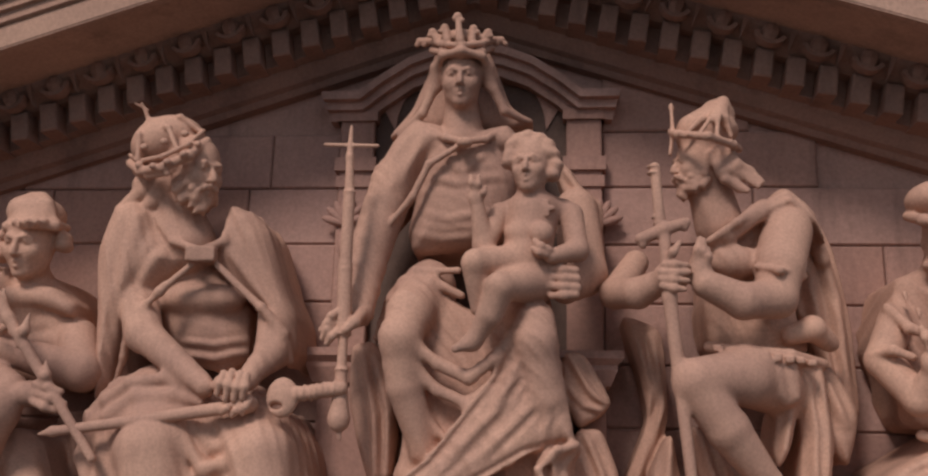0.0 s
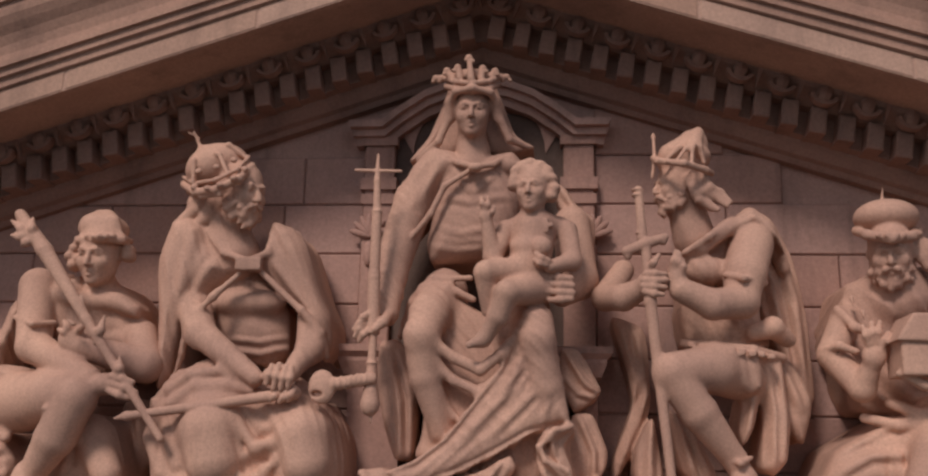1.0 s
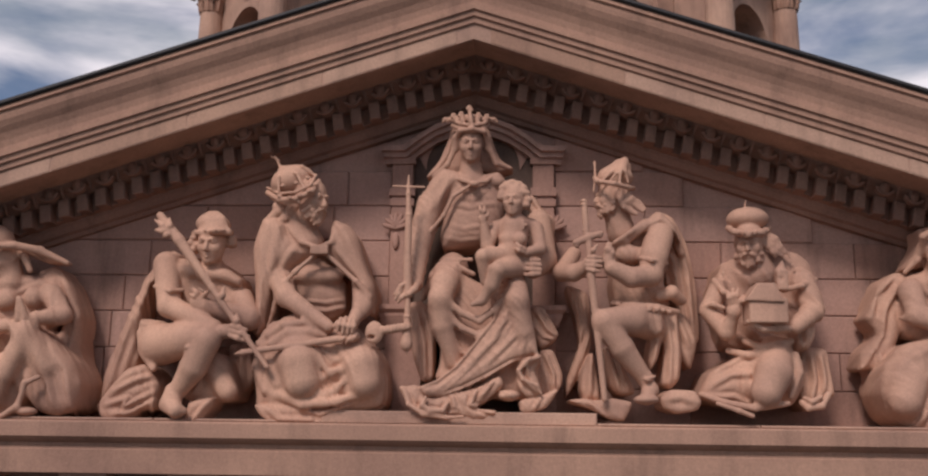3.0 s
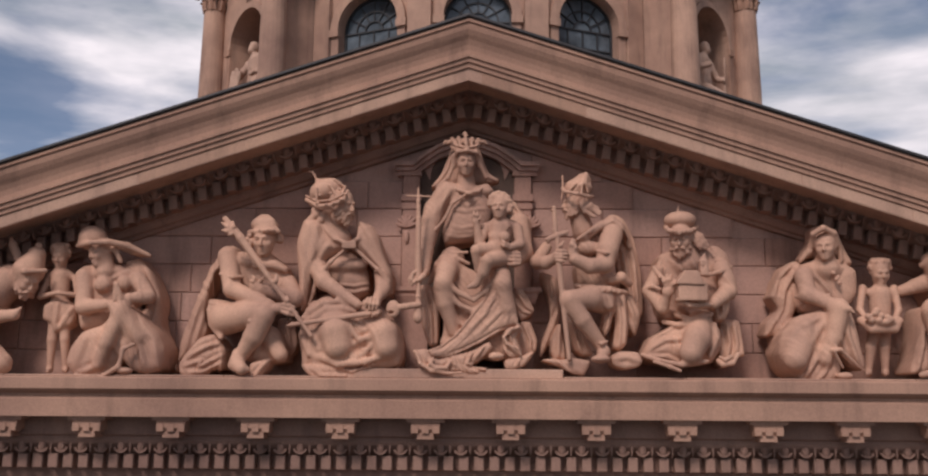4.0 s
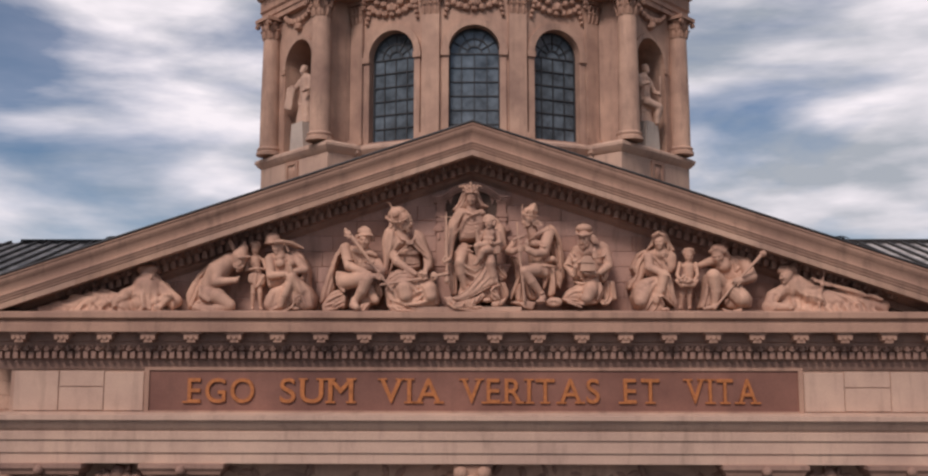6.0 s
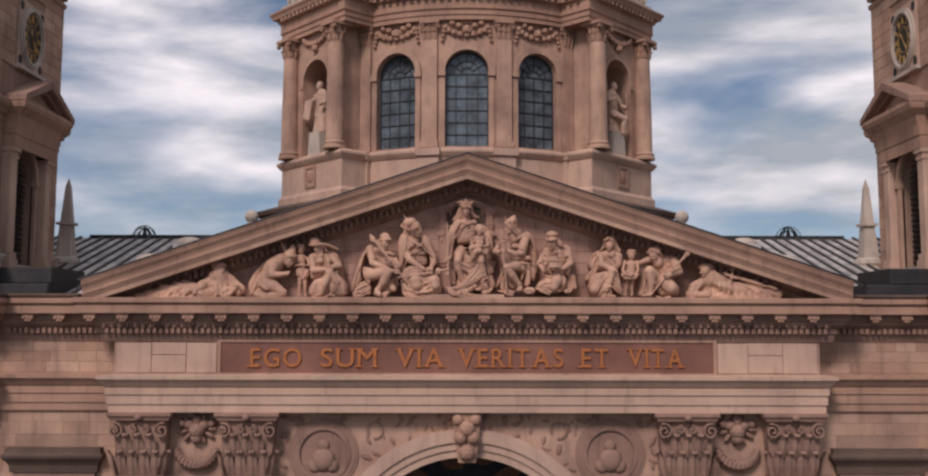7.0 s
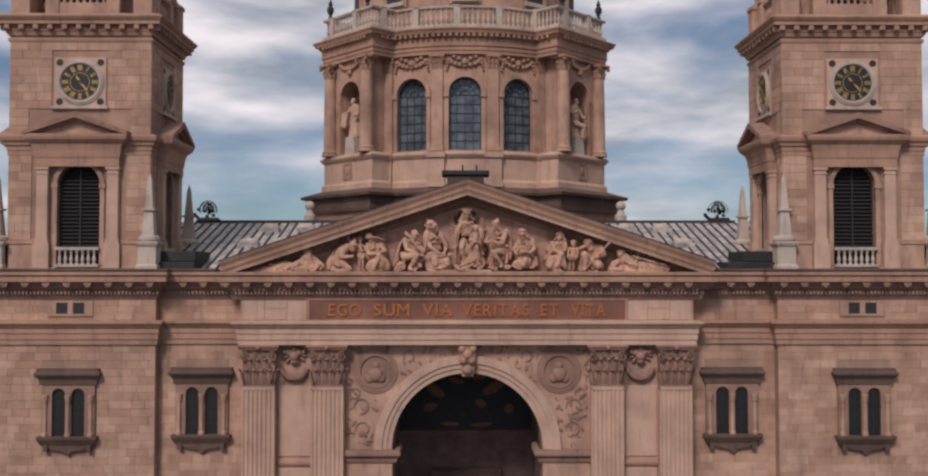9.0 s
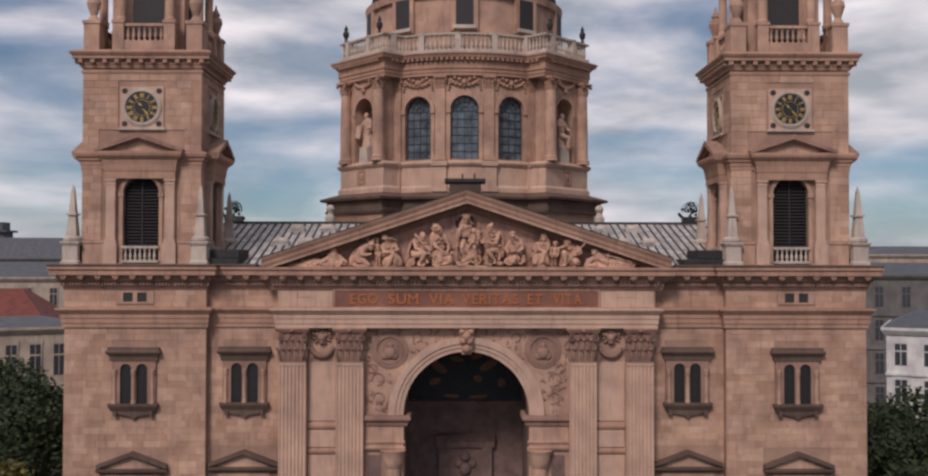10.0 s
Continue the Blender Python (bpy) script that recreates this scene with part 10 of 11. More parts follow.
c.limb([(4.97, -0.9, 28.74), (4.84, -0.98, 28.96), (4.93, -0.98, 28.97), (5.25, -0.9, 28.7)], [0.024, 0.029, 0.029, 0.021], 0.05)
c.crease(0.008, 0.17, 30, 2.5)
c.crease(0.0035, 0.065, 30, 3.2)
c.ball((5.0, -0.88, 28.63), (0.105, 0.099, 0.052), 0.02)
c.ball((5.03, -0.95, 29.51), (0.104, 0.069, 0.052), 0.02)
c.limb([(5.04, -0.96, 29.52), (5.13, -0.98, 29.47)], [0.029, 0.02], 0.01)
c.head((4.94, -0.62, 30.42), 0.172, yaw=-28, pitch=8, seed=8)
c.limb([(4.77, -0.6, 30.44), (4.75, -0.72, 30.57), (4.86, -0.8, 30.64), (5.02, -0.74, 30.58), (5.14, -0.6, 30.41), (5.17, -0.55, 30.23)], [0.033, 0.038, 0.04, 0.041, 0.038, 0.03], 0.05)
c.limb([(4.77, -0.58, 30.5), (4.74, -0.55, 30.35), (4.63, -0.48, 30.23)], [0.033, 0.038, 0.025], 0.05)
c.ball((5.01, -0.68, 30.03), (0.03, 0.03, 0.027), 0.01)
c.ball((5.07, -0.68, 29.98), (0.03, 0.03, 0.027), 0.01)
c.ball((5.09, -0.68, 29.9), (0.03, 0.03, 0.027), 0.01)
c.ball((5.04, -0.68, 29.95), (0.03, 0.03, 0.027), 0.01)
c.statue("veiled_woman_statue", "kneeling woman figure in a long veil, sandstone", FG)

c = Clay((-7.73, -0.99, 28.42), (-5.8, 0.17, 30.56), 0.016)
c.cloth([(-7.56, -0.35, 28.64), (-7.63, -0.35, 29.03), (-7.49, -0.35, 29.34), (-7.21, -0.35, 29.73), (-6.91, -0.35, 30.0), (-6.53, -0.35, 30.12), (-6.43, -0.35, 29.85), (-6.73, -0.35, 29.57), (-7.02, -0.35, 29.19), (-7.23, -0.35, 28.88), (-7.33, -0.35, 28.65)], 0.45, 0.12, 0.15, [([(-6.48, 30.05), (-7.01, 29.79), (-7.33, 29.41)], 0.034, 0.04), ([(-6.86, 29.87), (-7.24, 29.25), (-7.44, 28.72)], 0.038, 0.04), ([(-7.06, 29.45), (-7.26, 28.95)], 0.038, 0.03)])
c.limb([(-6.46, -0.5, 29.91), (-6.75, -0.5, 29.64), (-7.03, -0.5, 29.17)], [0.235, 0.296, 0.227], 0.06)
c.limb([(-6.64, -0.62, 29.78), (-6.72, -0.75, 29.34), (-6.17, -0.85, 29.39)], [0.143, 0.127, 0.074], 0.03)
c.limb([(-6.19, -0.85, 29.39), (-6.08, -0.88, 29.48)], [0.044, 0.024], 0.05)
c.limb([(-6.99, -0.6, 29.01), (-6.66, -0.75, 28.97), (-6.32, -0.8, 28.74)], [0.219, 0.202, 0.149], 0.05)
c.limb([(-6.32, -0.8, 28.7), (-6.75, -0.75, 28.63), (-7.27, -0.7, 28.67)], [0.127, 0.127, 0.09], 0.03)
c.cloth([(-7.35, -0.6, 28.78), (-7.17, -0.6, 28.94), (-6.91, -0.6, 29.01), (-6.74, -0.6, 28.79), (-6.88, -0.6, 28.62), (-7.34, -0.6, 28.61)], 0.5, 0.1, 0.1, [([(-7.15, 29.23), (-7.05, 28.89), (-6.82, 28.86)], 0.03, 0.04), ([(-7.2, 28.85), (-6.96, 28.71)], 0.03, 0.03)])
c.limb([(-7.14, -0.72, 29.23), (-7.1, -0.8, 29.0), (-6.88, -0.85, 28.85)], [0.048, 0.069, 0.055], 0.05)
c.crease(0.008, 0.2, 40, 3.5)
c.crease(0.0035, 0.065, 40, 4.2)
c.head((-6.15, -0.62, 29.91), 0.196, yaw=50, pitch=30, beard=22, seed=11)
c.limb([(-6.14, -0.6, 30.05), (-6.06, -0.6, 30.25)], [0.219, 0.128], 0.02)
c.ball((-6.04, -0.6, 30.39), (0.049, 0.049, 0.049), 0.01)
c.limb([(-6.31, -0.6, 30.21), (-6.41, -0.6, 30.4), (-6.44, -0.6, 30.5)], [0.064, 0.057, 0.019], 0.01)
c.limb([(-6.34, -0.6, 29.97), (-6.35, -0.6, 29.84)], [0.069, 0.042], 0.05)
c.limb([(-6.36, -0.6, 30.07), (-6.07, -0.85, 29.98), (-5.87, -0.7, 30.02)], [0.034, 0.037, 0.034], 0.01)
c.cloth([(-7.13, -0.85, 28.62), (-6.79, -0.85, 28.6), (-6.48, -0.85, 28.61), (-6.44, -0.85, 28.54), (-6.78, -0.85, 28.52)], 0.4, 0.03, 0.06)
c.statue("crouching_man_statue", "bowed kneeling man figure in a winged helmet", FG)

c = Clay((5.81, -1.15, 28.39), (7.68, 0.17, 30.51), 0.015)
c.cloth([(6.32, -0.4, 29.98), (6.82, -0.4, 30.11), (7.2, -0.4, 30.06), (7.44, -0.4, 29.71), (7.51, -0.4, 29.52), (7.31, -0.4, 29.33), (6.97, -0.4, 29.25), (6.53, -0.4, 29.52)], 0.5, 0.14, 0.18, [([(6.81, 30.04), (6.94, 29.66), (7.18, 29.92)], 0.034, 0.03)])
c.limb([(6.01, -0.4, 29.82), (6.36, -0.5, 29.94)], [0.076, 0.129], 0.03)
c.limb([(7.19, -0.5, 29.85), (7.3, -0.65, 29.5), (6.92, -0.85, 29.38)], [0.174, 0.15, 0.097], 0.04)
c.limb([(6.7, -0.5, 29.17), (6.78, -0.7, 29.15), (6.97, -0.85, 28.92)], [0.227, 0.262, 0.231], 0.08)
c.cloth([(6.56, -0.65, 28.86), (6.8, -0.65, 29.16), (7.1, -0.65, 29.24), (7.31, -0.65, 28.94), (7.27, -0.65, 28.68), (6.92, -0.65, 28.64), (6.63, -0.65, 28.67)], 0.6, 0.14, 0.16, [([(6.67, 29.07), (6.58, 28.7)], 0.038, 0.03)])
c.limb([(6.6, -0.6, 29.24), (6.25, -0.9, 29.51)], [0.204, 0.171], 0.04)
c.limb([(6.24, -0.9, 29.49), (6.31, -0.85, 29.1), (6.29, -0.8, 28.74)], [0.171, 0.141, 0.089], 0.03)
c.cloth([(6.13, -0.7, 29.56), (6.25, -0.7, 29.6), (6.19, -0.7, 29.15), (6.24, -0.7, 28.71), (5.91, -0.7, 28.65), (6.04, -0.7, 29.0)], 0.5, 0.08, 0.1, [([(6.14, 29.48), (6.11, 29.07), (6.0, 28.68)], 0.03, 0.04)])
c.cloth([(6.41, -0.75, 29.56), (6.52, -0.75, 29.41), (6.61, -0.75, 29.11), (6.45, -0.75, 28.78), (6.37, -0.75, 28.7), (6.43, -0.75, 29.15)], 0.5, 0.06, 0.08, [([(6.46, 29.4), (6.48, 29.03)], 0.03, 0.03)])
c.crease(0.008, 0.18, 30, 4.5)
c.crease(0.0035, 0.065, 30, 5.2)
c.limb([(6.27, -0.85, 28.7), (5.98, -0.95, 28.65)], [0.068, 0.041], 0.05)
c.cloth([(6.4, -0.9, 28.68), (6.68, -0.9, 28.59), (6.98, -0.9, 28.67), (6.94, -0.9, 28.55), (6.61, -0.9, 28.49)], 0.4, 0.04, 0.06)
c.limb([(6.6, -0.5, 30.08), (6.62, -0.5, 29.81)], [0.152, 0.197], 0.04)
c.head((6.45, -0.62, 30.08), 0.203, yaw=-25, pitch=25, roll=-8, seed=12)
c.limb([(6.25, -0.6, 30.16), (6.36, -0.78, 30.24), (6.6, -0.72, 30.16), (6.75, -0.6, 30.03)], [0.042, 0.058, 0.069, 0.049], 0.05)
c.ball((6.5, -0.58, 30.24), (0.234, 0.211, 0.136), 0.02)
c.limb([(6.25, -0.9, 28.64), (6.69, -0.97, 29.19), (7.31, -0.95, 29.84), (7.47, -0.95, 30.01)], [0.026, 0.033, 0.037, 0.052], 0.008)
c.ball((7.54, -0.95, 30.08), (0.096, 0.096, 0.096), 0.01)
c.ball((6.87, -0.95, 29.36), (0.163, 0.111, 0.089), 0.02)
c.limb([(6.78, -1.0, 29.41), (6.73, -1.02, 29.35), (6.7, -1.0, 29.3)], [0.033, 0.033, 0.027], 0.008)
c.limb([(6.85, -1.0, 29.4), (6.8, -1.02, 29.33), (6.77, -1.0, 29.26)], [0.033, 0.033, 0.027], 0.008)
c.limb([(6.92, -1.0, 29.37), (6.88, -1.02, 29.3), (6.84, -1.0, 29.23)], [0.033, 0.033, 0.027], 0.008)
c.statue("kneeling_man_with_staff_statue", "kneeling man figure holding a knobbed staff", FG)

f = Forms()
ball(f, (-8.59, -0.6, 29.53), (0.185, 0.213, 0.22))
ball(f, (-8.52, -0.642, 29.46), (0.143, 0.171, 0.198))
limb(f, [(-8.43, -0.799, 29.54), (-8.4, -0.845, 29.45)], [0.016, 0.023])
ball(f, (-8.43, -0.817, 29.44), (0.018, 0.023, 0.016))
ball(f, (-8.39, -0.817, 29.44), (0.018, 0.023, 0.016))
limb(f, [(-8.45, -0.799, 29.55), (-8.51, -0.785, 29.57), (-8.57, -0.739, 29.55)], [0.013, 0.015, 0.011])
ball(f, (-8.5, -0.776, 29.52), (0.032, 0.021, 0.019))
ball(f, (-8.53, -0.727, 29.44), (0.051, 0.055, 0.055))
limb(f, [(-8.4, -0.799, 29.55), (-8.36, -0.785, 29.57), (-8.33, -0.739, 29.55)], [0.013, 0.015, 0.011])
ball(f, (-8.37, -0.776, 29.52), (0.032, 0.021, 0.019))
ball(f, (-8.37, -0.727, 29.44), (0.05, 0.055, 0.055))
limb(f, [(-8.47, -0.789, 29.39), (-8.41, -0.813, 29.4), (-8.38, -0.789, 29.39)], [0.008, 0.011, 0.008])
limb(f, [(-8.45, -0.785, 29.37), (-8.41, -0.803, 29.37), (-8.39, -0.785, 29.37)], [0.009, 0.013, 0.009])
ball(f, (-8.43, -0.757, 29.31), (0.05, 0.046, 0.039))
ball(f, (-8.61, -0.56, 29.68), (0.286, 0.18, 0.15))
limb(f, [(-8.59, -0.48, 29.22), (-8.56, -0.48, 28.78)], [0.409, 0.464])
limb(f, [(-8.83, -0.56, 29.17), (-9.19, -0.72, 28.93), (-9.64, -0.8, 28.75)], [0.204, 0.15, 0.109])
limb(f, [(-8.25, -0.48, 29.18), (-7.89, -0.56, 28.84)], [0.232, 0.218])
limb(f, [(-8.63, -0.8, 28.69), (-7.91, -0.8, 28.96), (-8.27, -0.84, 28.56)], [0.121, 0.107, 0.094])
limb(f, [(-9.17, -0.48, 28.71), (-9.86, -0.48, 28.84), (-10.54, -0.48, 28.7), (-11.34, -0.48, 28.56)], [0.354, 0.327, 0.272, 0.191])
loft(f, [(-8.61, -0.4, 29.05, 0.574, 0.255), (-8.59, -0.4, 28.71, 0.655, 0.306), (-8.63, -0.44, 28.47, 0.762, 0.34)], 6, 0.05, 0)
loft(f, [(-10.19, -0.4, 29.05, 0.411, 0.212), (-10.23, -0.4, 28.71, 0.794, 0.306), (-10.4, -0.44, 28.46, 1.092, 0.357)], 7, 0.08, 0)
hem(f, [(-10.63, -0.8, 28.44), (-9.78, -0.88, 28.39), (-9.16, -0.8, 28.49), (-8.33, -0.84, 28.45)], 0.081, 5, 0.04)
sheet(f, [(-10.73, -0.64, 28.69), (-10.77, -0.8, 28.48)], [(-9.12, -0.64, 28.9), (-8.94, -0.84, 28.45)], 0.1, 7, 0.06, 0.14, 0, 0)
carve("reclining_man_statue", f, "reclining man figure leaning on a rock, sandstone", FG, 0.02, [(-8.5, -0.692, 29.48, 0.3)], (5, 0.028, 1.0), 9, "statue", (([(-8.62, 29.08), (-8.53, 28.69), (-8.72, 28.47)], 0.054, 0.04), ([(-8.29, 29.09), (-8.22, 28.62), (-8.12, 28.48)], 0.054, 0.04), ([(-9.28, 28.82), (-9.4, 28.62), (-9.32, 28.45)], 0.054, 0.04), ([(-9.68, 28.88), (-9.87, 28.65), (-9.92, 28.44)], 0.054, 0.04), ([(-10.15, 28.81), (-10.33, 28.61), (-10.43, 28.44)], 0.054, 0.04), ))

f = Forms()
ball(f, (8.24, -0.6, 29.53), (0.169, 0.194, 0.2))
ball(f, (8.18, -0.638, 29.47), (0.13, 0.156, 0.181))
limb(f, [(8.11, -0.781, 29.54), (8.08, -0.824, 29.45)], [0.015, 0.021])
ball(f, (8.08, -0.798, 29.45), (0.017, 0.021, 0.015))
ball(f, (8.12, -0.798, 29.45), (0.017, 0.021, 0.015))
limb(f, [(8.08, -0.781, 29.55), (8.04, -0.769, 29.57), (8.02, -0.727, 29.55)], [0.012, 0.014, 0.01])
ball(f, (8.05, -0.76, 29.52), (0.029, 0.019, 0.018))
ball(f, (8.05, -0.716, 29.45), (0.046, 0.051, 0.05))
limb(f, [(8.13, -0.781, 29.55), (8.19, -0.769, 29.57), (8.24, -0.727, 29.55)], [0.012, 0.014, 0.01])
ball(f, (8.18, -0.76, 29.52), (0.029, 0.019, 0.018))
ball(f, (8.2, -0.716, 29.45), (0.046, 0.051, 0.05))
limb(f, [(8.06, -0.773, 29.4), (8.1, -0.794, 29.41), (8.15, -0.773, 29.4)], [0.007, 0.01, 0.007])
limb(f, [(8.08, -0.769, 29.39), (8.1, -0.786, 29.38), (8.14, -0.769, 29.39)], [0.008, 0.012, 0.008])
ball(f, (8.11, -0.743, 29.33), (0.046, 0.042, 0.036))
ball(f, (8.26, -0.56, 29.66), (0.264, 0.17, 0.132))
ball(f, (8.5, -0.52, 29.47), (0.119, 0.1, 0.185))
limb(f, [(8.47, -0.48, 29.24), (8.92, -0.48, 28.98)], [0.344, 0.37])
limb(f, [(8.24, -0.56, 29.17), (7.81, -0.64, 28.97), (7.7, -0.72, 28.72), (8.19, -0.8, 28.69)], [0.184, 0.158, 0.145, 0.105])
loft(f, [(8.56, -0.4, 29.18, 0.531, 0.255), (8.55, -0.4, 28.85, 0.689, 0.306), (8.52, -0.44, 28.58, 0.792, 0.34)], 6, 0.06, 0)
limb(f, [(9.03, -0.52, 28.91), (9.82, -0.52, 28.85), (10.73, -0.52, 28.72)], [0.316, 0.263, 0.197])
limb(f, [(9.17, -0.8, 29.74), (8.94, -0.84, 28.57)], [0.042, 0.042])
limb(f, [(8.83, -0.76, 29.45), (9.73, -0.76, 29.14), (10.62, -0.76, 28.9)], [0.046, 0.065, 0.052])
limb(f, [(8.89, -0.8, 29.37), (9.27, -0.8, 29.26)], [0.039, 0.039])
loft(f, [(9.59, -0.44, 28.92, 0.594, 0.255), (9.71, -0.44, 28.72, 0.791, 0.306), (9.75, -0.48, 28.55, 0.867, 0.34)], 8, 0.08, 0)
hem(f, [(8.71, -0.8, 28.57), (9.12, -0.88, 28.47), (10.02, -0.84, 28.53)], 0.078, 4, 0.04)
sheet(f, [(8.72, -0.64, 28.9), (8.69, -0.84, 28.53)], [(10.42, -0.64, 28.91), (10.45, -0.8, 28.53)], 0.1, 7, 0.06, 0.14, 0, 0)
carve("reclining_pilgrim_statue", f, "reclining pilgrim figure with a crossed staff, sandstone", FG, 0.02, [(8.17, -0.684, 29.48, 0.27)], (5, 0.028, 1.0), 13, "statue", (([(8.31, 29.15), (8.36, 28.76), (8.22, 28.56)], 0.052, 0.04), ([(8.64, 29.08), (8.68, 28.76), (8.61, 28.55)], 0.052, 0.04), ([(9.02, 28.95), (9.13, 28.73), (9.19, 28.54)], 0.052, 0.04), ([(9.47, 28.92), (9.65, 28.71), (9.7, 28.54)], 0.052, 0.04), ([(9.92, 28.87), (10.04, 28.68), (10.16, 28.54)], 0.052, 0.04), ([(7.98, 29.02), (7.91, 28.82)], 0.052, 0.04), ))


# ---- statues in the niches of the drum ----
for s in (-1, 1):
    f = Forms()
    loft(f, [(0, 0, 2.3, 0.2, 0.16), (0, 0, 2.1, 0.42, 0.24), (0, 0, 1.5, 0.34, 0.26), (0.05, 0, 0.8, 0.42, 0.3), (0, 0, 0.0, 0.5, 0.34)], 7, 0.07, s)
    ball(f, (s * 0.05, -0.08, 2.52), (0.17, 0.19, 0.22))
    ball(f, (s * 0.05, -0.2, 2.4), (0.12, 0.1, 0.14))
    limb(f, [(-0.4, -0.05, 2.0), (-0.62, -0.25, 1.6), (-0.35, -0.5, 1.7)], [0.14, 0.12, 0.08])
    limb(f, [(0.4, -0.05, 2.0), (0.6, -0.2, 1.5), (0.45, -0.5, 1.35)], [0.14, 0.12, 0.08])
    if s < 0:
        brick_form(f, (-0.55, -0.5, 1.2), (0.32, 0.05, 0.5), (0, 18, 0))
    else:
        limb(f, [(0.5, -0.5, 0.2), (0.6, -0.5, 2.2)], [0.04, 0.04])
        limb(f, [(-0.2, -0.3, 0.9), (0.3, -0.55, 0.7), (0.25, -0.5, 0.0)], [0.22, 0.2, 0.13])
    fig = carve("niche_statue", f, "pale carved standing figure in a drum niche", "drum niche figures", 0.035, [(0, -0.1, 2.5, 0.35)], (5, 0.02, 0.3), 30 + s)
    a = -PIER if s < 0 else PIER
    fig.data.materials[0] = M_LIGHT
    at = pose(0, DY, 0) @ pose(0, 0, 0, 0, 0, a) @ pose(0.0, -11.3, 38.75) @ Matrix.Diagonal((1.15, 1.1, 1.1, 1))
    fig.matrix_world = at
    ped = thing("niche_pedestal", "pale stone pedestal under a niche figure", "pedestal", 0, 0, 0, group="niche pedestals")
    ped.matrix_world = pose(0, DY, 0) @ pose(0, 0, 0, 0, 0, a) @ pose(0, -11.3, 37.4)
    bm = B()
    v = [(-0.62, 0), (0.62, 0), (0.48, 1.35), (-0.48, 1.35)]
    prism(bm, v, -0.5, 0.5)
    part("block", bm, M_PALE, ped)

# ---- town behind the church ----
M_PLASTER = stone("town_plaster", (0.42, 0.34, 0.28), stain=0.3)
M_GREYW = stone("town_grey_wall", (0.15, 0.138, 0.135), stain=0.35)
M_WHITEW = stone("town_pale_wall", (0.62, 0.60, 0.60), stain=0.2)
M_TILE = plain("red_roof_tile", (0.15, 0.04, 0.028), 0.8, 0, 0.3, 1.0)
M_SLATE = plain("slate_roof", (0.07, 0.075, 0.085), 0.6, 0, 0.3, 1.0)
M_WIN = plain("town_window_glass", (0.05, 0.055, 0.065), 0.2)


def house(name, label, x, y, w, d, h, roof_h, wall_m, roof_m, turn, storeys, bays, base=0.0, mansard=False):
    t = thing(name, label, "house", x, y, 0)
    t.matrix_world = pose(x, y, 0, 0, 0, turn)
    part("wall", box(B(), -w / 2, w / 2, -d / 2, d / 2, 0, h), wall_m, t)
    part("cornice", sweep(B(), [(0, h - 0.9), (0.2, h - 0.8), (0.55, h - 0.3), (0.55, h), (0, h)], [(-w / 2, d / 2), (-w / 2, -d / 2), (w / 2, -d / 2), (w / 2, d / 2)]), wall_m, t)
    bm = B()
    e = [(-w / 2 - 0.4, -d / 2 - 0.4), (w / 2 + 0.4, -d / 2 - 0.4), (w / 2 + 0.4, d / 2 + 0.4), (-w / 2 - 0.4, d / 2 + 0.4)]
    lo = [bm.verts.new((a, b, h)) for a, b in e]
    k = 0.62 if mansard else 0.12
    hi = [bm.verts.new((a * (0.85 if mansard else 0.75), b * k, h + roof_h)) for a, b in e]
    for i in range(4):
        bm.faces.new((lo[i], lo[(i + 1) % 4], hi[(i + 1) % 4], hi[i]))
    bm.faces.new(hi)
    bm.faces.new(lo[::-1])
    part("roof", bm, roof_m, t)
    sh = (h - 1.2 - base) / storeys
    for i in range(storeys):
        z = base + i * sh + sh * 0.25
        for j in range(bays):
            cx = -w / 2 + (j + 0.5) * w / bays
            win = part("window", box(B(), cx - 0.62, cx + 0.62, -d / 2 - 0.03, -d / 2 + 0.1, z, z + sh * 0.6), M_WIN, t)
            bm = B()
            for x0, x1, z0, z1 in ((cx - 0.78, cx - 0.62, z, z + sh * 0.6), (cx + 0.62, cx + 0.78, z, z + sh * 0.6), (cx - 0.85, cx + 0.85, z + sh * 0.6, z + sh * 0.68), (cx - 0.04, cx + 0.04, z, z + sh * 0.6), (cx - 0.62, cx + 0.62, z + sh * 0.38, z + sh * 0.41)):
                box(bm, x0, x1, -d / 2 - 0.12, -d / 2 + 0.02, z0, z1)
            part("frame", bm, wall_m, win)
        part("string_course", box(B(), -w / 2 - 0.1, w / 2 + 0.1, -d / 2 - 0.22, -d / 2, base + i * sh - 0.15, base + i * sh + 0.15), wall_m, t)
    return t


house("townhouse", "pinkish plaster townhouse with tall windows", -66, 60, 30, 14, 20.6, 1.0, M_PLASTER, M_SLATE, 24, 3, 11)
house("townhouse", "cream townhouse under a red tiled roof", -78, 74, 40, 14, 20.5, 4.4, M_PLASTER, M_TILE, 8, 4, 11)
house("townhouse", "long cream block with grey roof behind the square", -100, 112, 70, 16, 26.0, 2.6, M_PLASTER, M_SLATE, 4, 5, 16)
house("townhouse", "broad far house with blue-grey mansard roof", -150, 230, 90, 30, 29.5, 6.0, M_GREYW, M_SLATE, 0, 5, 14, mansard=True)
tw = thing("roof_lantern", "small dark roof lantern on a far house", "lantern", -138, 226, 35)
part("base", box(B(), -3, 3, -3, 3, 0, 2.2), M_SLATE, tw)
part("gallery", box(B(), -4, 4, -4, 4, 2.2, 2.8), M_SLATE, tw)
part("top", box(B(), -2.4, 2.4, -2.4, 2.4, 2.8, 5.2), M_SLATE, tw)
house("townhouse", "white modern-looking house front with rows of windows", 62.6, 48, 24, 16, 21.5, 1.6, M_WHITEW, M_SLATE, -28, 5, 8)
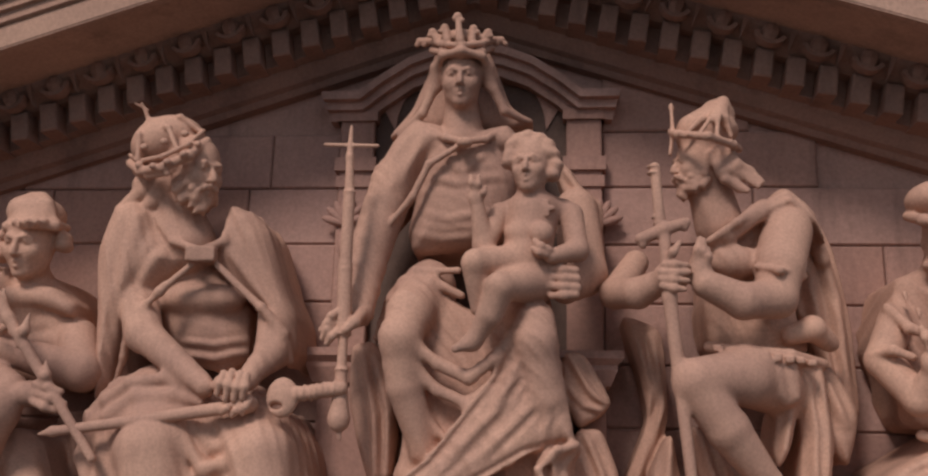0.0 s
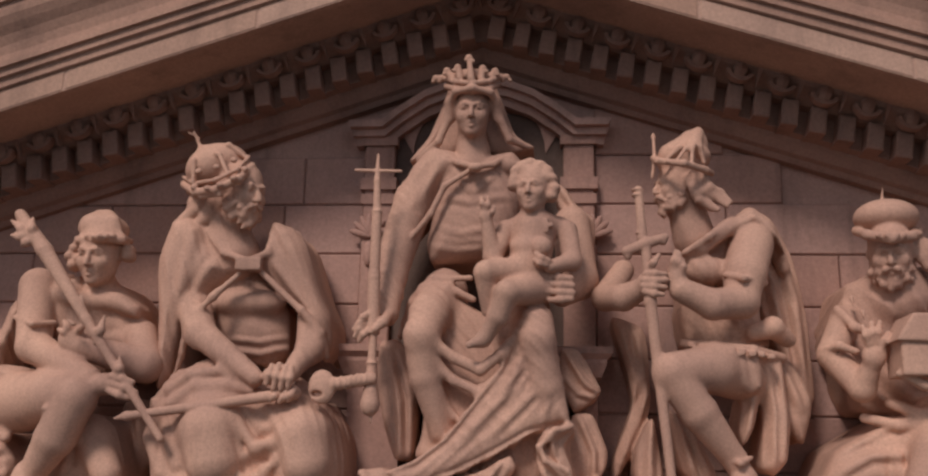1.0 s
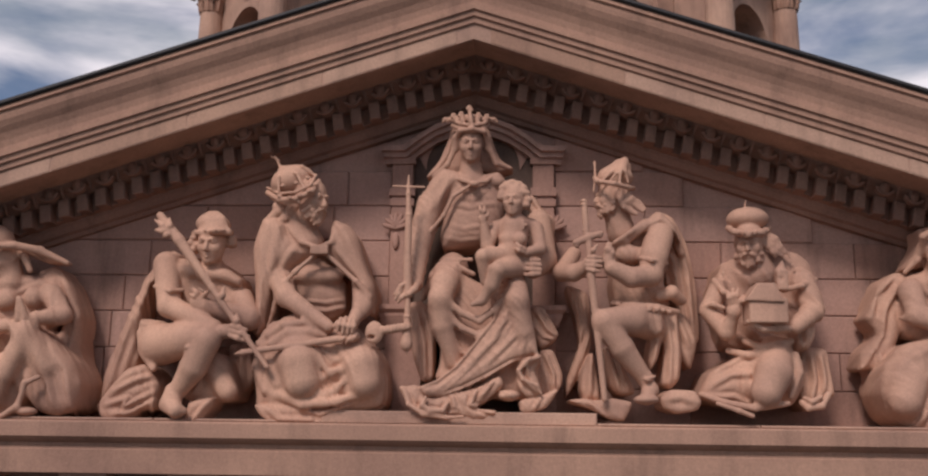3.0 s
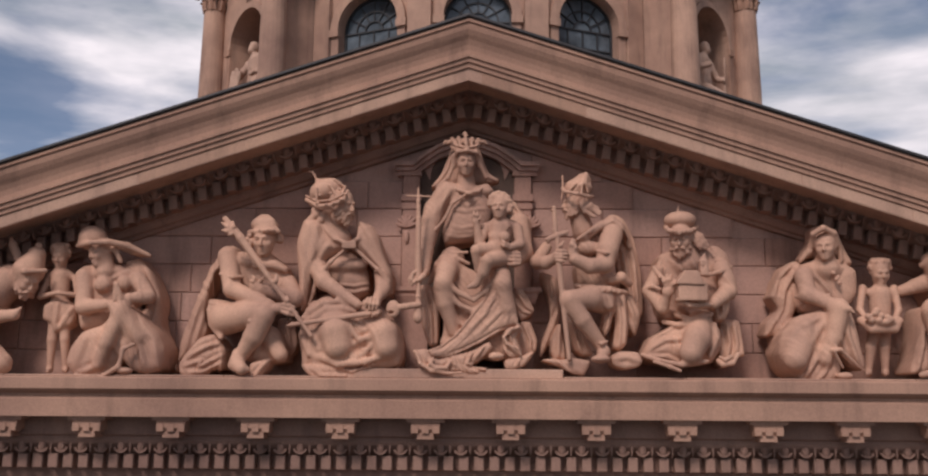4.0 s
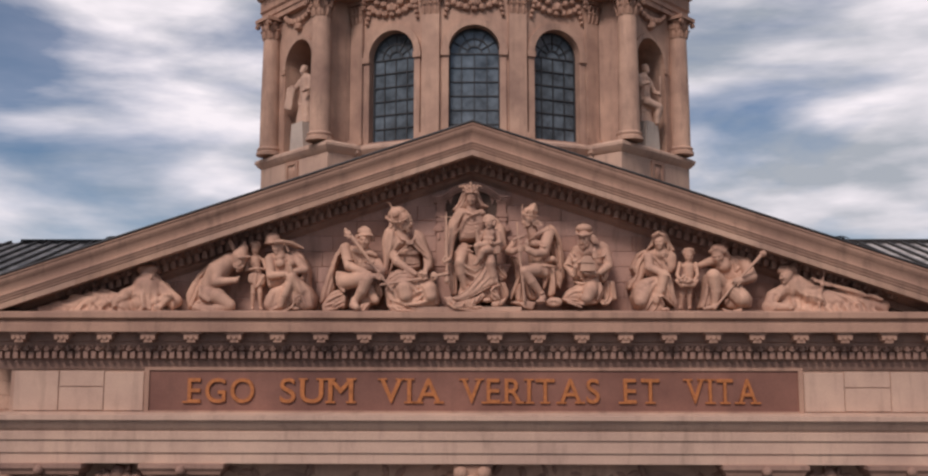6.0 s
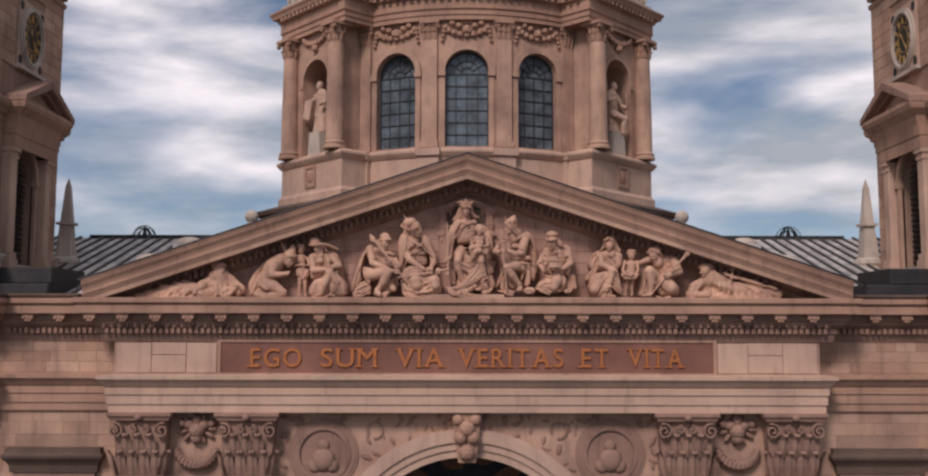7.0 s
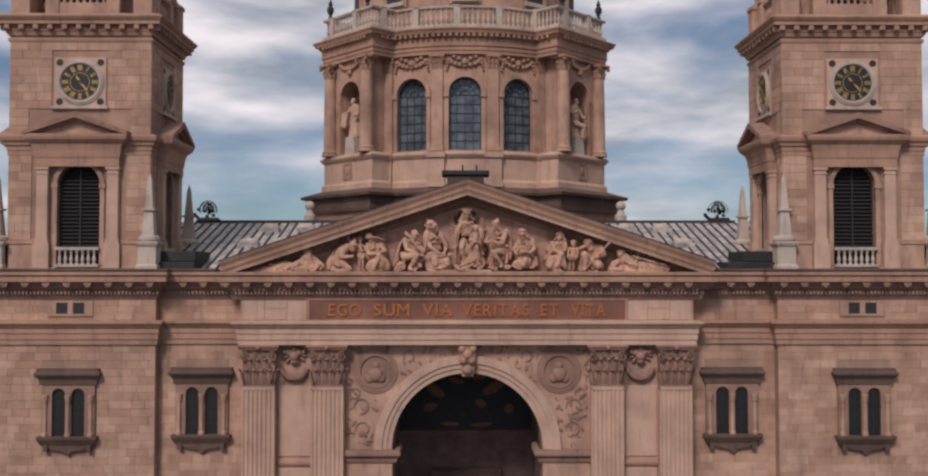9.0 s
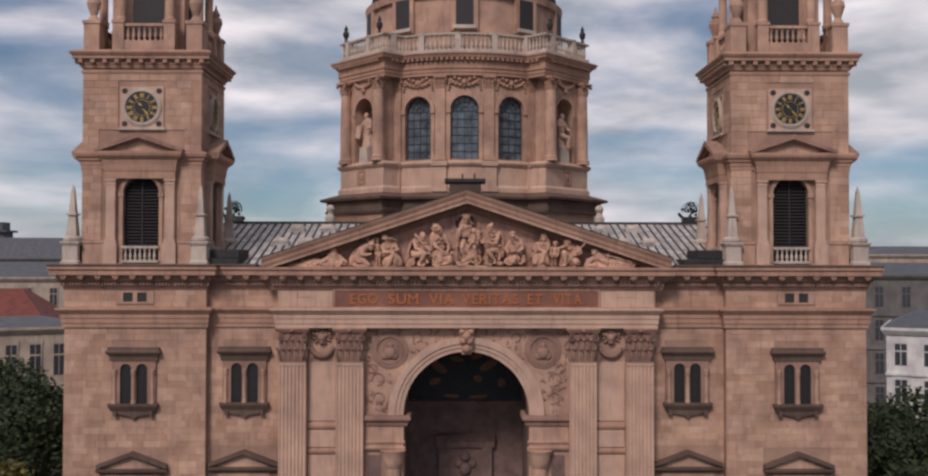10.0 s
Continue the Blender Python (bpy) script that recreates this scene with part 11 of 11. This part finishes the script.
house("townhouse", "grey stone house front beyond the trees", 82, 92, 44, 16, 27.0, 1.8, M_GREYW, M_SLATE, -8, 5, 11)
house("townhouse", "far pale house with a curved gable", 118, 150, 60, 18, 30.5, 1.5, M_PLASTER, M_SLATE, -4, 5, 12)
house("townhouse", "very far dark-roofed house block", 170, 260, 110, 24, 31.0, 3.0, M_GREYW, M_SLATE, 0, 5, 15)

M_BARK = plain("bark", (0.06, 0.045, 0.035), 0.9, 0, 0.3, 5)


def leafmat(name, col):
    m = stone(name, col, vary=0.45, patch=0.9, stain=0.0, rough=0.7, bump=0.0, grain=6)
    return m


M_LEAF = leafmat("dark_foliage", (0.032, 0.045, 0.02))
M_LEAFY = leafmat("yellowing_foliage", (0.12, 0.10, 0.03))


def tree(x, y, h, r, mat, seed, label):
    rng = random.Random(seed)
    t = thing("tree", label, "tree", x, y, 0, group="trees by the church")
    bm = Forms()
    limb(bm, [(0, 0, 0), (0.15, 0, h * 0.3), (0.05, 0.1, h * 0.55)], [0.4, 0.3, 0.2], 10)
    tips = []
    for i in range(11):
        a, e = rng.uniform(0, 6.28), rng.uniform(0.2, 1.0)
        q = (math.cos(a) * r * rng.uniform(0.4, 0.8), math.sin(a) * r * rng.uniform(0.4, 0.8), h * (0.45 + 0.42 * e))
        limb(bm, [(0.1, 0, h * rng.uniform(0.25, 0.5)), (q[0] * 0.5, q[1] * 0.5, q[2] * 0.85), q], [0.16, 0.1, 0.04], 7)
        tips.append(q)
    tips.append((0, 0, h * 0.9))
    me = bm.mesh("trunk")
    me.materials.append(M_BARK)
    me.shade_smooth()
    new("trunk", me).parent = t
    vs, fs = [], []
    for i in range(6500):
        c = rng.choice(tips)
        d = Vector((rng.gauss(0, 1), rng.gauss(0, 1), rng.gauss(0, 0.8)))
        d = d.normalized() * r * 0.46 * rng.random() ** 0.4
        p = Vector(c) + d
        u = Vector((rng.uniform(-1, 1), rng.uniform(-1, 1), rng.uniform(-0.6, 0.6))).normalized() * rng.uniform(0.16, 0.34)
        w = u.cross(Vector((rng.uniform(-1, 1), rng.uniform(-1, 1), rng.uniform(-1, 1)))).normalized() * 0.18
        n0 = len(vs)
        vs += [tuple(p - u), tuple(p + w), tuple(p + u), tuple(p - w)]
        fs.append((n0, n0 + 1, n0 + 2, n0 + 3))
    me = bpy.data.meshes.new("crown")
    me.from_pydata(vs, [], fs)
    me.materials.append(mat)
    new("crown", me).parent = t


for i, (x, y, h, r, mat) in enumerate(((-42, 30, 20.5, 5.6, M_LEAF), (-37, 20, 19.5, 5.0, M_LEAF), (-48, 40, 21, 6.0, M_LEAF), (-34.5, 11, 15.5, 4.2, M_LEAFY), (-32, 4, 13.5, 3.6, M_LEAF), (-53, 46, 20, 6, M_LEAF), (-30.5, -2, 11, 3.2, M_LEAFY), (41, 27, 14.5, 5.0, M_LEAF), (36, 15, 13, 4.6, M_LEAF), (47, 38, 16, 5.5, M_LEAF), (33, 7, 11.5, 4, M_LEAF), (53, 46, 16, 5.5, M_LEAF))):
    tree(x, y, h * (0.86 if x < 0 else 0.95), r, mat, 60 + i, "broad tree with yellowing leaves" if mat is M_LEAFY else "dark green leafy tree beside the church")

# ---- stone courses, last of all ----
ashlar(gable, pose(0, TY, 0), -11.4, 11.4, GZ, AP - 1.2, [(-0.98, 0.92, 28, 32.0)], M_TYMP, 0.43, (1.5, 1.9, 2.3), 0.005, 3, 160, keep=lambda x, z: z + 0.40 < AP - 1.05 - abs(x) * SL)
for s in (-1, 1):
    a, b = sorted((s * 16.85, s * 26))
    c = s * 21.45
    ashlar(wall_main, pose(0, 0, 0), a, b, 12.6, 24.65, [(c - 1.45, c + 1.45, 18.7, 23.4), (c - 2.2, c + 2.2, 12, 16.6)], M_BLOCK, 0.43, proud=0.014, seed=40 + s, limit=300)
    ashlar(wall_main, pose(0, 0, 0), a, b, 25.97, 27.1, [(c - 1.22, c + 1.22, 26.15, 27.05)], M_BLOCK, 0.38, proud=0.014, seed=50 + s, limit=60)
    a, b = sorted((s * 12.2, s * 16.85))
    c = s * 14.45
    ashlar(wall_main, pose(0, 0.6, 0), a, b, 12.6, 24.65, [(c - 1.45, c + 1.45, 18.7, 23.4), (c - 2.2, c + 2.2, 12, 16.6)], M_BLOCK, 0.43, proud=0.014, seed=44 + s, limit=150)
    ashlar(wall_main, pose(0, 0.6, 0), a, b, 25.97, 27.1, [], M_BLOCK, 0.38, proud=0.014, seed=54 + s, limit=40)
